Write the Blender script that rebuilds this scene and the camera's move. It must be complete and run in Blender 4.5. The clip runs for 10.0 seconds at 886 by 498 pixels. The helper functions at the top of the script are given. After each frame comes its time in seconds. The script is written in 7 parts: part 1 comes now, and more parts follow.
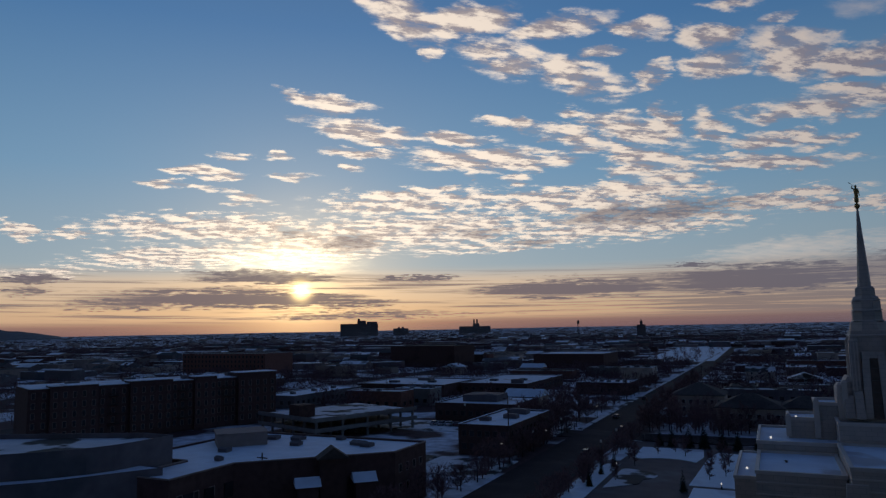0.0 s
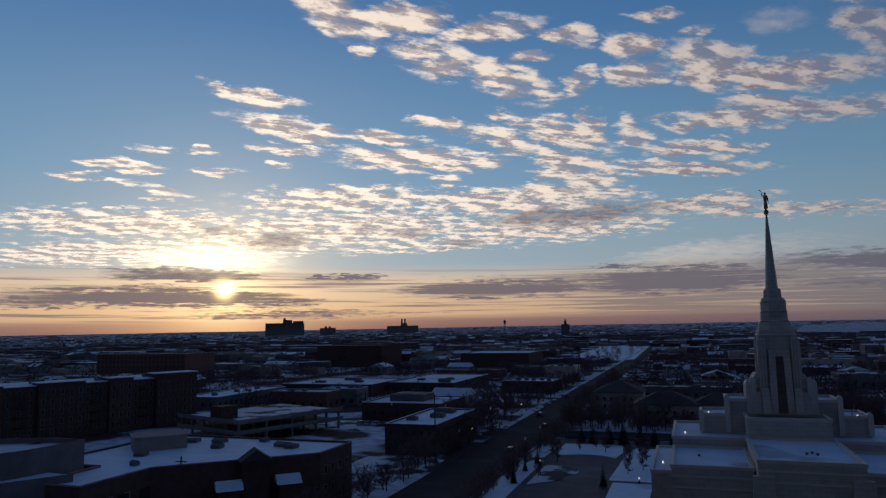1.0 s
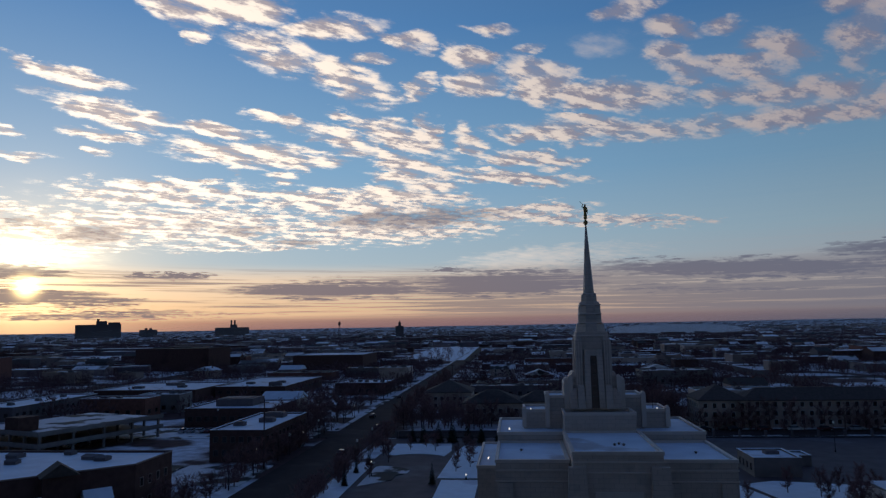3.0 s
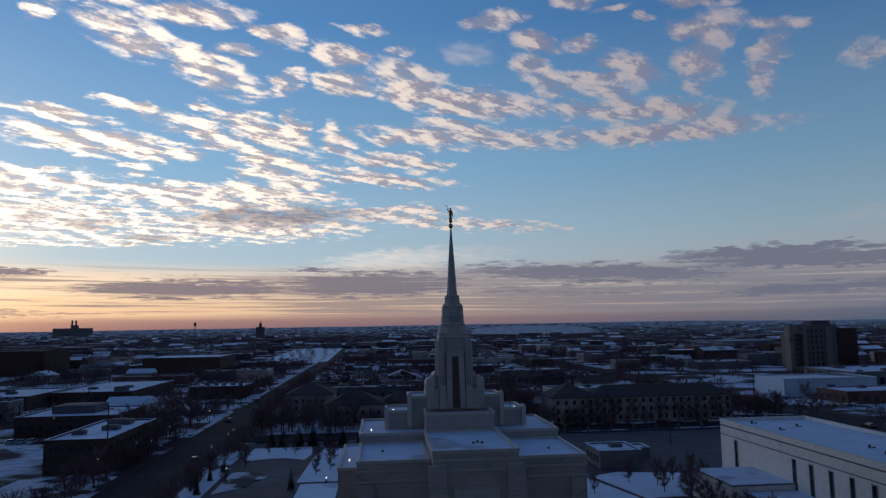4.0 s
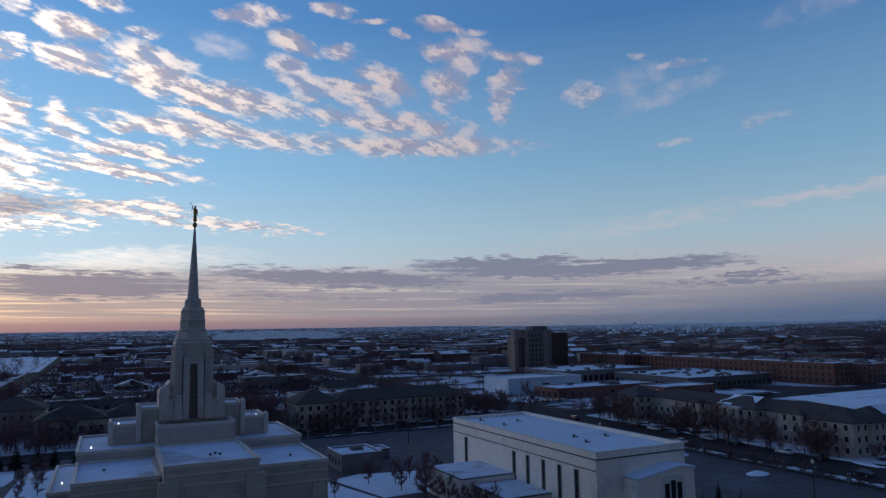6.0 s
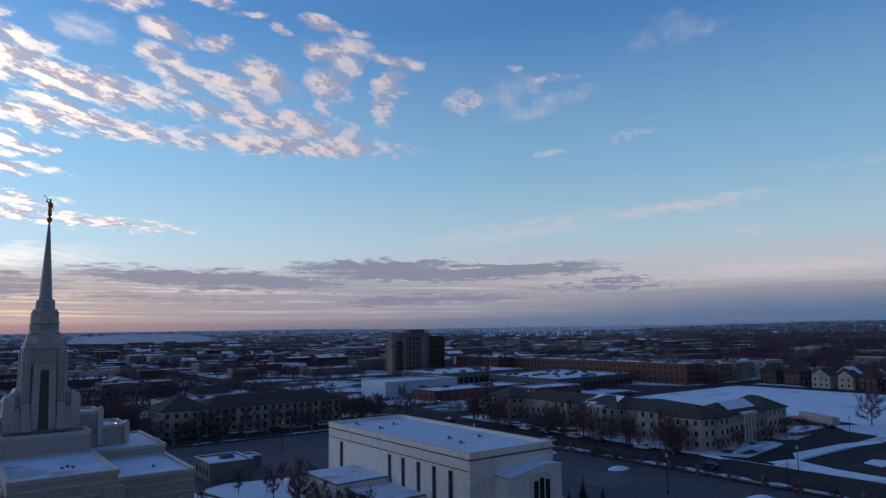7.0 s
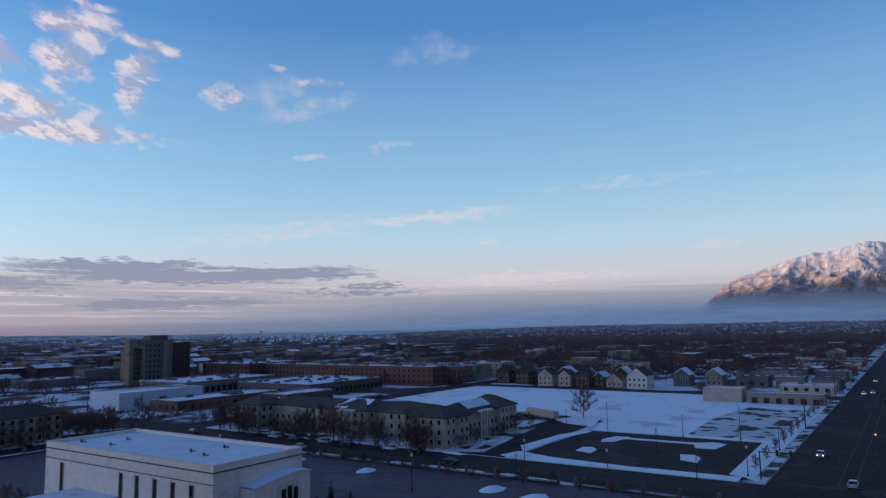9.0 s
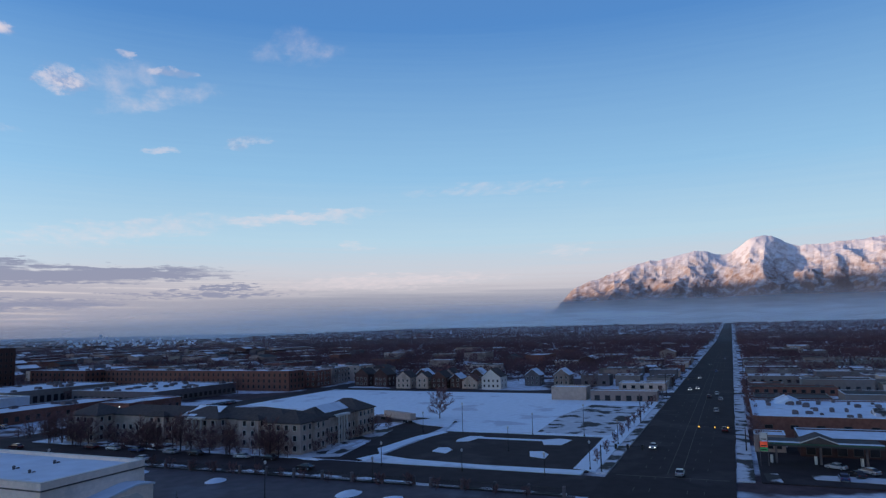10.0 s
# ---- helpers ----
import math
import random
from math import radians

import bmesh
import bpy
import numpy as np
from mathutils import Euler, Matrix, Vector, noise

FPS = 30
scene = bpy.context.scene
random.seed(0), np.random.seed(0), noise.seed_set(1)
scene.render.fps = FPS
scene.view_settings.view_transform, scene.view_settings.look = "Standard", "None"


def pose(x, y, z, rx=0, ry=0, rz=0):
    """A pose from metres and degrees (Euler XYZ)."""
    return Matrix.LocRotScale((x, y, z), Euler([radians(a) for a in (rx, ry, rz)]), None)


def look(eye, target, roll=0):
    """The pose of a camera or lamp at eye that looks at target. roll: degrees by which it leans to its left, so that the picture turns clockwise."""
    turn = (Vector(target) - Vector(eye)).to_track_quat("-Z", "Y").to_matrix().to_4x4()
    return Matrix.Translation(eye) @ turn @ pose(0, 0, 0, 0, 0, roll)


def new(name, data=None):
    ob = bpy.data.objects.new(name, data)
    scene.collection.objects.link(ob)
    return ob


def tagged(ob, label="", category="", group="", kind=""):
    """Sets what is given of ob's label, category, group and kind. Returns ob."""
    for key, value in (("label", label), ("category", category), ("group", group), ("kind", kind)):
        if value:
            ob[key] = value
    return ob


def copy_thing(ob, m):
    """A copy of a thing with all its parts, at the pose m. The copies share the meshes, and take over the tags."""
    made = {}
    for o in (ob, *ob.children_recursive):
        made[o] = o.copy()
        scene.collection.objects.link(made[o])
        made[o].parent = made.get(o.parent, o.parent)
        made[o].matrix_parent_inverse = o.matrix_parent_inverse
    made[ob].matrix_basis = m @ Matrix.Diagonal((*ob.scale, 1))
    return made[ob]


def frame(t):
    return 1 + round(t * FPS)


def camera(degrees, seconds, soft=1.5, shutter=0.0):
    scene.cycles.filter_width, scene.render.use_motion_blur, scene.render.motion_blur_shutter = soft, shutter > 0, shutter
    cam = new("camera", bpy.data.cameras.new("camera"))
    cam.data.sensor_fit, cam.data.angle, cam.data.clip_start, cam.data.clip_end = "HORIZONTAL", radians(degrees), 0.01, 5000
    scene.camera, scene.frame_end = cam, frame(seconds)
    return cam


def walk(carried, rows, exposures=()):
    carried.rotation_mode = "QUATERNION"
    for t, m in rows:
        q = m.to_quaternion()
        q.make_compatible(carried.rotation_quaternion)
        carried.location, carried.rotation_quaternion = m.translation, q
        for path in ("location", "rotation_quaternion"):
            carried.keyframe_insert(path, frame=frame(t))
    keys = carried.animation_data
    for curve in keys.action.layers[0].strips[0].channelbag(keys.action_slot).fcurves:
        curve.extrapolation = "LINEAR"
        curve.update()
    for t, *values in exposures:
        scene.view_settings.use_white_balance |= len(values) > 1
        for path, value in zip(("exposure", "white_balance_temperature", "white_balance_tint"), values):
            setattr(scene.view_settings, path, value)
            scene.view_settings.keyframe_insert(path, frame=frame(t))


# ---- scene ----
# ------------------------------------------------------------------ camera
EYE = (0.0, 0.0, 34.0)
cam = camera(65.4, 10.0, soft=1.3)


def heading(yaw, pitch, roll):
    cy, sy = math.cos(radians(yaw)), math.sin(radians(yaw))
    cp, sp = math.cos(radians(pitch)), math.sin(radians(pitch))
    return look(EYE, (EYE[0] - sy * cp, EYE[1] + cy * cp, EYE[2] + sp), roll)


PATH = [
    (0.0, 25.40, 6.62, -1.11), (0.5, 23.22, 6.58, -1.14), (1.0, 19.46, 6.47, -1.08), (1.5, 16.14, 6.42, -1.14),
    (2.0, 13.92, 6.38, -1.11), (3.5, 0.44, 6.32, -1.05), (4.0, -5.25, 6.25, -0.98), (4.5, -10.62, 6.26, -0.99),
    (5.0, -15.74, 6.26, -0.99), (5.5, -20.81, 6.28, -0.96), (7.0, -35.89, 6.44, -0.90), (7.5, -40.87, 6.46, -0.89),
    (8.0, -45.99, 6.51, -0.93), (8.5, -50.99, 6.53, -0.96), (9.0, -55.97, 6.53, -1.03), (9.5, -60.92, 6.53, -1.10),
    (10.0, -67.55, 6.55, -1.21),
]
walk(cam, [(t, heading(*r)) for t, *r in PATH],
     exposures=[(0.0, -1.39), (2.0, -1.20), (3.5, -0.92), (4.5, -0.70), (5.5, -0.48), (7.5, -0.10), (10.0, 0.12)])

# ------------------------------------------------------------------ sun and sky
SUN_AZ, SUN_EL = -37.1, 3.3
SUN_DIR = Vector((math.sin(radians(SUN_AZ)) * math.cos(radians(SUN_EL)),
                  math.cos(radians(SUN_AZ)) * math.cos(radians(SUN_EL)), math.sin(radians(SUN_EL))))
sun = new("sun", bpy.data.lights.new("sun", "SUN"))
sun.data.energy, sun.data.angle, sun.data.color = 4.4, radians(0.5), (1.0, 0.66, 0.42)
# the lamp is set 2.1 degrees below level, under the sky's sun: the rim added in the west keeps it off the town, and
# coming up from beyond the plain its rays reach the upper range alone
GRAZE = Vector((math.sin(radians(SUN_AZ)), math.cos(radians(SUN_AZ)), math.tan(radians(-2.1))))
sun.matrix_basis = look(tuple(GRAZE * 50), (0, 0, 0))

world = bpy.data.worlds.new("evening_sky")
scene.world = world
world.use_nodes = True
WN, WL = world.node_tree.nodes, world.node_tree.links
WN.clear()


def wn(kind, *inputs):
    """A node of the sky with its inputs, sockets or values, in order."""
    return wired(WN.new(kind), inputs)


def wired(n, inputs):
    for i, val in enumerate(inputs):
        if val is None:
            continue
        if isinstance(val, bpy.types.NodeSocket):
            WL.new(val, n.inputs[i])
        else:
            n.inputs[i].default_value = val
    return n


def wmath(op, a, b=None, c=None, clamp=False):
    n = WN.new("ShaderNodeMath")
    n.operation, n.use_clamp = op, clamp
    return wired(n, (a, b, c)).outputs[0]


def wvec(op, a, b=None):
    n = WN.new("ShaderNodeVectorMath")
    n.operation = op
    return wired(n, (a, b))


def wmix(fac, a, b, blend="MIX"):
    n = WN.new("ShaderNodeMix")
    n.data_type, n.blend_type, n.clamp_factor = "RGBA", blend, True
    for sock, val in ((n.inputs[0], fac), (n.inputs[6], a), (n.inputs[7], b)):
        if isinstance(val, bpy.types.NodeSocket):
            WL.new(val, sock)
        else:
            sock.default_value = val if isinstance(val, (int, float)) else (*val, 1)
    return n.outputs[2]


def wrange(v, a, b, c=0.0, d=1.0, kind="SMOOTHSTEP"):
    n = WN.new("ShaderNodeMapRange")
    n.interpolation_type, n.clamp = kind, kind == "LINEAR"
    return wired(n, (v, a, b, c, d)).outputs[0]


def wramp(v, stops):
    n = wn("ShaderNodeValToRGB", v)
    els = n.color_ramp.elements
    while len(els) < len(stops):
        els.new(0.5)
    for e, (p, col) in zip(els, stops):
        e.position, e.color = p, (*col, 1)
    return n.outputs[0]


sky_dir = WN.new("ShaderNodeTexCoord").outputs["Generated"]
sep = wn("ShaderNodeSeparateXYZ", sky_dir)
az = wmath("MULTIPLY", wmath("ARCTAN2", sep.outputs[0], sep.outputs[1]), 57.29578)
el = wmath("MULTIPLY", wmath("ARCSINE", sep.outputs[2]), 57.29578)
el01 = wrange(el, 0.0, 90.0, kind="LINEAR")
sun_angle = wmath("MULTIPLY", wmath("ARCCOSINE", wmath("MINIMUM", wvec("DOT_PRODUCT", sky_dir, tuple(SUN_DIR)).outputs["Value"], 0.99999)), 57.29578)

# the cloud deck seen in perspective, as a flat layer overhead
low = wmath("ADD", wmath("MAXIMUM", sep.outputs[2], 0.0), 0.10)
deck = wn("ShaderNodeCombineXYZ", wmath("DIVIDE", sep.outputs[0], low), wmath("DIVIDE", sep.outputs[1], low), 0.0).outputs[0]
turned = WN.new("ShaderNodeVectorRotate")
turned.rotation_type = "Z_AXIS"
deck = wired(turned, (deck, None, None, radians(-42))).outputs[0]
warp = wn("ShaderNodeTexNoise", deck, None, 7.0, 5.0, 0.6).outputs["Color"]
warp = wvec("MULTIPLY", wvec("SUBTRACT", warp, (0.5, 0.5, 0.5)).outputs[0], (4.6, 1.9, 0.0)).outputs[0]
plain_angles = wn("ShaderNodeCombineXYZ", az, el, 0.0).outputs[0]
angles = wvec("ADD", plain_angles, warp).outputs[0]


def streak(az0, el0, length, width, lean, strength=1.0, after=None):
    """One elongated patch of cloud: its bearing and height in the sky, half its length and width, and its lean, in degrees.
    It is nudged a hair by the patch laid down before it, so that the sky is worked out patch after patch."""
    m = WN.new("ShaderNodeMapping")
    m.vector_type = "TEXTURE"
    at = angles
    if after is not None:
        nudge = WN.new("ShaderNodeVectorMath")
        nudge.operation = "MULTIPLY_ADD"
        at = wired(nudge, (after, (0.02, 0.01, 0.0), angles)).outputs[0]
    wired(m, (at, (az0, el0, 0.0), (0.0, 0.0, radians(lean)), (length * 1.42, width * 1.65, 1.0)))
    return wrange(wvec("LENGTH", m.outputs[0]).outputs["Value"], 1.1, 0.25, 0.0, strength)


def bank(rows, after=None):
    total = None
    for r in rows:
        s = streak(*r[:5], r[5] if len(r) > 5 else 1.0, total or after)
        total = s if total is None else wmath("MAXIMUM", total, s)
    return total


high_sunward = bank([
    (-28.3, 25.2, 3.7, 1.13, -19.5), (-23.4, 24.7, 4.1, 1.03, 6.3), (-19.9, 21.9, 3.4, 1.14, -12), (-13.7, 20.1, 4, 1.04, -17.4),
    (-15.2, 24, 4, 0.77, 4.4), (-9, 23.1, 2.8, 0.41, -13.5, 0.85), (-25.8, 22.5, 0.8, 0.53, 18.7, 0.8), (-37.7, 18.9, 1.2, 0.27, -21.5, 0.8),
    (-34.3, 18.4, 3, 0.49, -2.6), (-32.2, 16.4, 4.4, 0.68, -8.9), (-32.1, 14.6, 2.9, 0.32, -4.9, 0.9), (-42.7, 14.1, 1.7, 0.27, -1.4, 0.9),
    (-44.3, 12.6, 3, 0.35, -1.1, 0.95), (-46.8, 11.5, 2.5, 0.26, -2.9, 0.9),
])
high_sunset = bank([
    (-41.8, 10.7, 1.9, 0.36, -6.1, 0.8), (-38.6, 14.2, 0.9, 0.27, -2.1, 0.7), (-37.8, 12.6, 1.5, 0.27, 3.3, 0.6), (-32.7, 13.5, 0.8, 0.23, -20.5, 0.6),
    (-24.3, 15.8, 3.3, 0.46, -6.2), (-21.2, 13.8, 6.2, 0.78, -3.1), (-19.3, 16.7, 2.8, 0.36, -7), (-14.5, 15.3, 3.4, 0.76, -17.8),
    (-8.4, 13.2, 3.5, 0.7, -18.7), (-14.5, 17.4, 1.1, 0.36, -7.8, 0.8), (-22.8, 12.5, 0.7, 0.28, -12.6, 0.7), (-19.1, 12, 1.4, 0.37, -8.9, 0.8),
    (-11.7, 21.7, 1, 0.26, -2.3, 0.7), (-1.5, 23.8, 1.8, 0.31, -7.8, 0.7), (1.6, 22.3, 1, 0.23, -6.7, 0.6),
], high_sunward)
high_middle = bank([
    (-7.6, 19.7, 1.4, 0.71, 33.2), (-3.2, 19.5, 2.4, 0.66, -10.3), (-3.1, 21.8, 2.4, 0.64, -12, 0.9), (2, 19.6, 2.5, 1.16, -21.6),
    (6.3, 18.4, 2.3, 0.98, -16.3), (-9.4, 15.5, 3.7, 0.88, -18.3), (-6.8, 15.9, 1.6, 0.68, -60.4, 0.9), (-3.5, 15, 1.7, 0.83, -42.3, 0.9),
    (1.9, 13.4, 3.7, 0.58, -6.5, 0.9), (0.3, 12.1, 5.1, 0.46, -5.8), (3.7, 15.3, 4.8, 0.6, -5.1, 0.9), (-8.4, 11.9, 3.4, 0.49, -11.3, 0.9),
    (-9.4, 11, 5.2, 0.36, -2.9, 0.9), (5.8, 16.6, 2.7, 0.31, -7.2, 0.7),
], high_sunset)
high_north = bank([
    (-2.9, 19.8, 2.3, 0.69, 2.4), (2.8, 20, 3.3, 1.08, -22), (9.3, 18.1, 4.5, 0.9, -8), (10.3, 24.5, 2.5, 0.55, 0.2, 0.9),
    (13.5, 22.6, 2, 0.57, -18.1, 0.9), (17.5, 22.2, 1.7, 0.48, -0.4, 0.9), (13.6, 20, 2.2, 0.91, -32.1, 0.9), (17.9, 19, 3.9, 0.8, -13),
    (21.1, 20.1, 2.4, 0.78, -26.3), (26.7, 22.4, 2.5, 0.76, 3), (26.6, 24.1, 2.4, 0.41, -8, 0.9), (21.8, 16.6, 6.7, 0.8, -6.8, 0.9),
    (8.9, 15.5, 6, 0.69, -6.6), (23.5, 14.9, 8.7, 0.67, -1.2), (20.7, 14.2, 2.2, 0.36, -3.4, 0.8),
], high_middle)
high_rim = bank([
    (26.8, 20.1, 2.7, 1.37, -122.7, 0.85), (31.6, 19.1, 2.5, 0.96, -111.1, 0.75), (32, 21.7, 2.1, 0.4, -14.2, 0.85), (19.8, 24.5, 1.2, 0.25, -1.3, 0.8),
    (22.2, 23.6, 1, 0.25, -2.8, 0.8), (16.8, 25.2, 1.6, 0.33, -6.2, 0.8), (-11.6, 21.8, 1.2, 0.28, 3.1, 0.7), (-8.8, 23.4, 2, 0.41, -1.2, 0.9),
    (-6.8, 22.6, 0.9, 0.42, 1.5, 0.8), (1.8, 22.5, 1.2, 0.26, 0.2, 0.6), (-1.3, 24, 1.9, 0.29, -4, 0.6), (37.4, 18.7, 1.1, 0.75, 23.2, 0.6),
    (38.1, 18.3, 1.6, 0.55, 2.6, 0.75), (45.8, 19.9, 1.6, 0.29, 4.6, 0.75), (51.4, 15.1, 1.6, 0.31, 9.2, 0.75), (42.6, 20.6, 0.6, 0.29, -7.6, 0.7),
], high_north)
thin = bank([
    (55.4, 22.6, 4, 1.27, 9.3, 0.32), (45.1, 18, 4.7, 0.66, 12.8, 0.45), (44.7, 14.1, 0.9, 0.25, 11.4, 0.7), (55.1, 9.2, 6.2, 0.41, 4.7, 0.9),
    (42.1, 7.8, 8.2, 0.75, 6.4, 0.6), (55.1, 9.1, 6.1, 0.44, 3.3, 0.8), (1.6, 5.3, 6.2, 0.83, 2.9, 0.85), (4.3, 5.4, 7, 0.75, 3.4, 0.6),
    (60.4, 6.9, 1.1, 0.37, -5.4, 0.6), (77.9, 6.1, 2.1, 0.42, 2.8, 0.55), (71.7, 11.4, 8, 0.46, 1.3, 0.45), (59.9, 7, 0.9, 0.34, 1.4, 0.6),
    (7.8, 22.2, 2.9, 0.78, 2.2, 0.6), (41.9, 19, 2.7, 1.18, 8.6, 0.45), (63.6, 4, 9.3, 0.42, 1.2, 0.8), (61.1, 3.8, 8, 0.51, 0.6, 0.6),
], high_rim)
speckled = bank([
    (-27.4, 10.6, 7.6, 0.84, 1), (-12.9, 10.2, 8.6, 0.91, -0.7), (-44.1, 8.3, 7.9, 0.89, 1.2), (-46.4, 6, 6.7, 0.7, 3.3),
    (-27, 8.2, 9.9, 1.22, 1.1), (-10.7, 8.1, 8.8, 1, 0.5), (-57.3, 7.6, 1.1, 0.56, -11.4), (-53.3, 7.6, 2.3, 0.29, 2.7, 0.8),
    (-19.9, 6.7, 7.5, 0.37, 3.6, 0.8), (0.6, 9.2, 5, 0.59, 3.3, 0.9), (6, 8.4, 8.7, 0.47, -4.1, 0.8), (-55.7, 4.6, 2.6, 0.41, 3.6, 0.7),
    (-35.9, 7, 6.4, 1.02, 2.6),
], thin)
murk = bank([
    (-33, 7.3, 2.2, 0.65, 4.8, 0.9), (-37.8, 7.9, 1.4, 0.37, 4.5, 0.8), (-8.3, 8.9, 6.7, 0.67, 0.8), (-18.2, 6.9, 2.2, 0.28, 1.6, 0.8),
    (-23.2, 8, 3.3, 0.42, -4.2, 0.6), (-5, 9.8, 2.9, 0.31, -3, 0.6),
], speckled)
dark = bank([
    (-40.1, 4.4, 5.3, 0.5, -0.7), (-42.4, 2.7, 9.9, 0.58, -0.6), (-50.6, 2.3, 4.6, 0.34, 0.7, 0.8), (-27.6, 4.2, 3.8, 0.23, 0.5, 0.9),
    (-14.8, 3.1, 8.3, 0.64, -0.1), (-0.2, 3.4, 8, 0.85, 0.2), (-56.4, 4.1, 1.8, 0.28, 3, 0.9), (-56.7, 3.2, 1.5, 0.28, 3, 0.8),
    (-5.6, 4.6, 1.8, 0.15, 0.6, 0.8), (-29.9, 1.3, 9.7, 0.28, 0.1, 0.7), (-32.7, 2.2, 3.2, 0.28, 0.8, 0.8),
], murk)
dark_north = bank([
    (17.6, 4, 10.8, 0.6, -2.4), (29.8, 5.1, 6.2, 0.35, 1.3), (34.9, 4.4, 9.1, 0.56, -0.7), (35.8, 2.3, 8, 0.38, 0.9, 0.7),
    (14.6, 2.6, 7.9, 0.37, -2, 0.7), (41.8, 4.6, 7.5, 0.42, 0.8), (35.4, 5.4, 0.7, 0.2, 5.1, 0.9), (50.1, 3.6, 2.7, 0.18, 0.8, 0.9),
    (31.7, 2.2, 4.9, 0.33, 1.4, 0.7), (47.9, 3, 7.1, 0.18, 0.7, 0.6),
], dark)


def billows(across, up, shift, detail=5.0, rough=0.62, twist=0.4):
    """Cloud texture on the flat deck, drawn out along its bands; shift moves it, in deck units."""
    m = WN.new("ShaderNodeMapping")
    wired(m, (wvec("ADD", deck, shift).outputs[0], (0.0, 0.0, 0.0), (0.0, 0.0, 0.0), (across, up, 1.0)))
    cells = WN.new("ShaderNodeTexVoronoi")
    fold = wn("ShaderNodeTexNoise", m.outputs[0], None, 1.0, detail, rough, 2.1, None, twist)
    bend = WN.new("ShaderNodeVectorMath")
    bend.operation = "MULTIPLY_ADD"
    WL.new(wired(bend, (fold.outputs["Fac"], (1.4, -1.0, 0.0), m.outputs[0])).outputs[0], cells.inputs["Vector"])
    cells.voronoi_dimensions = "2D"
    cells.inputs["Scale"].default_value = 1.3
    return wmath("MULTIPLY_ADD", cells.outputs["Distance"], -0.12, wmath("ADD", fold.outputs["Fac"], 0.05))


def bars(across, up, shift, detail=7.0, rough=0.72):
    """Level bars of low cloud, in bearing and height."""
    m = WN.new("ShaderNodeMapping")
    m.vector_type = "TEXTURE"
    wired(m, (wvec("ADD", plain_angles, shift).outputs[0], (0.0, 0.0, 0.0), (0.0, 0.0, radians(-0.6)), (1.0 / across, 1.0 / up, 1.0)))
    return wn("ShaderNodeTexNoise", m.outputs[0], None, 1.0, detail, rough, 2.1, None, 0.35).outputs["Fac"]


TOWARD = (-0.032, 0.042, 0.0)
puffs = billows(6.0, 10.5, (0.0, 0.0, 0.0))
puffs_sunward = billows(6.0, 10.5, TOWARD)
flecks = billows(7.5, 9.0, (5.0, 2.0, 0.0), 6.0, 0.7)
flecks_sunward = billows(7.5, 9.0, (4.96, 2.06, 0.0), 6.0, 0.7)
layered = bars(0.055, 2.6, (12.0, 3.0, 0.0))
threads = bars(0.06, 3.4, (40.0, 9.0, 0.0), 5.0, 0.62)


def cover(mask, texture, rough, bias, soft):
    v = wmath("ADD", mask, wmath("MULTIPLY_ADD", texture, rough, -0.5 * rough - bias))
    return wmath("MULTIPLY", wrange(v, 0.0, soft), wrange(mask, 0.0, 0.30))


bright_gap = streak(-38.6, 5.7, 5.0, 0.9, -1.0)
high = high_sunward
for more in (high_sunset, high_middle):
    high = wmath("MAXIMUM", high, more)
north = wmath("MAXIMUM", high_north, high_rim)
d_high = wmath("MAXIMUM", cover(high, puffs, 4.0, -0.10, 1.15), wmath("MULTIPLY", wrange(high, 0.25, 1.0), 0.30))
d_north = wmath("MULTIPLY", wmath("MAXIMUM", cover(north, puffs, 3.0, -0.26, 1.5), wmath("MULTIPLY", wrange(north, 0.12, 1.0), 0.58)), wrange(az, 52.0, 28.0, 0.34, 1.0))
d_high = wmath("MAXIMUM", d_high, d_north)
d_speck = cover(speckled, flecks, 4.8, 0.04, 0.95)
d_thin = wmath("MULTIPLY", cover(thin, puffs, 1.6, 0.05, 1.3), 0.58)
d_murk = wmath("MULTIPLY", cover(murk, flecks, 3.0, 0.10, 1.0), 0.8)
d_bars = wmath("MAXIMUM", cover(dark, layered, 3.2, 0.12, 0.7), cover(dark_north, layered, 2.4, -0.08, 0.9))
# the flat layer low over the horizon, in long thin lines
low_layer = wmath("MULTIPLY", wmath("MULTIPLY", wrange(el, 0.5, 1.2), wrange(el, 5.4, 3.6)), wrange(az, 62.0, 30.0))
sheet_cover = wrange(az, -30.0, 8.0, 0.0, 0.75)
d_low = wmath("MULTIPLY", wmath("MULTIPLY", wrange(wmath("ADD", wmath("MULTIPLY_ADD", threads, 6.5, -3.25), sheet_cover), 0.0, 0.8), low_layer), wrange(az, -30.0, 8.0, 0.8, 0.66))
d_dark = wmath("MAXIMUM", wmath("MAXIMUM", d_bars, d_low), d_murk)

# clear air: the analytic sky for this low sun, with the twilight bands over it
air = WN.new("ShaderNodeTexSky")
air.sky_type, air.sun_disc, air.sun_elevation, air.sun_rotation = "NISHITA", False, radians(SUN_EL), radians(SUN_AZ)
air.air_density, air.dust_density, air.ozone_density = 1.0, 1.2, 2.0
nishita = air.outputs[0]
away = wrange(sun_angle, 10.0, 84.0)
near_sun = wramp(el01, [(0.0, (0.55, 0.30, 0.33)), (0.010, (0.80, 0.46, 0.38)), (0.018, (0.90, 0.60, 0.42)), (0.032, (0.95, 0.92, 0.86)), (0.055, (0.82, 1.08, 1.25)), (0.14, (0.44, 0.85, 1.30)),
                        (0.27, (0.19, 0.52, 1.08)), (0.5, (0.115, 0.20, 0.50)), (1.0, (0.082, 0.118, 0.30))])
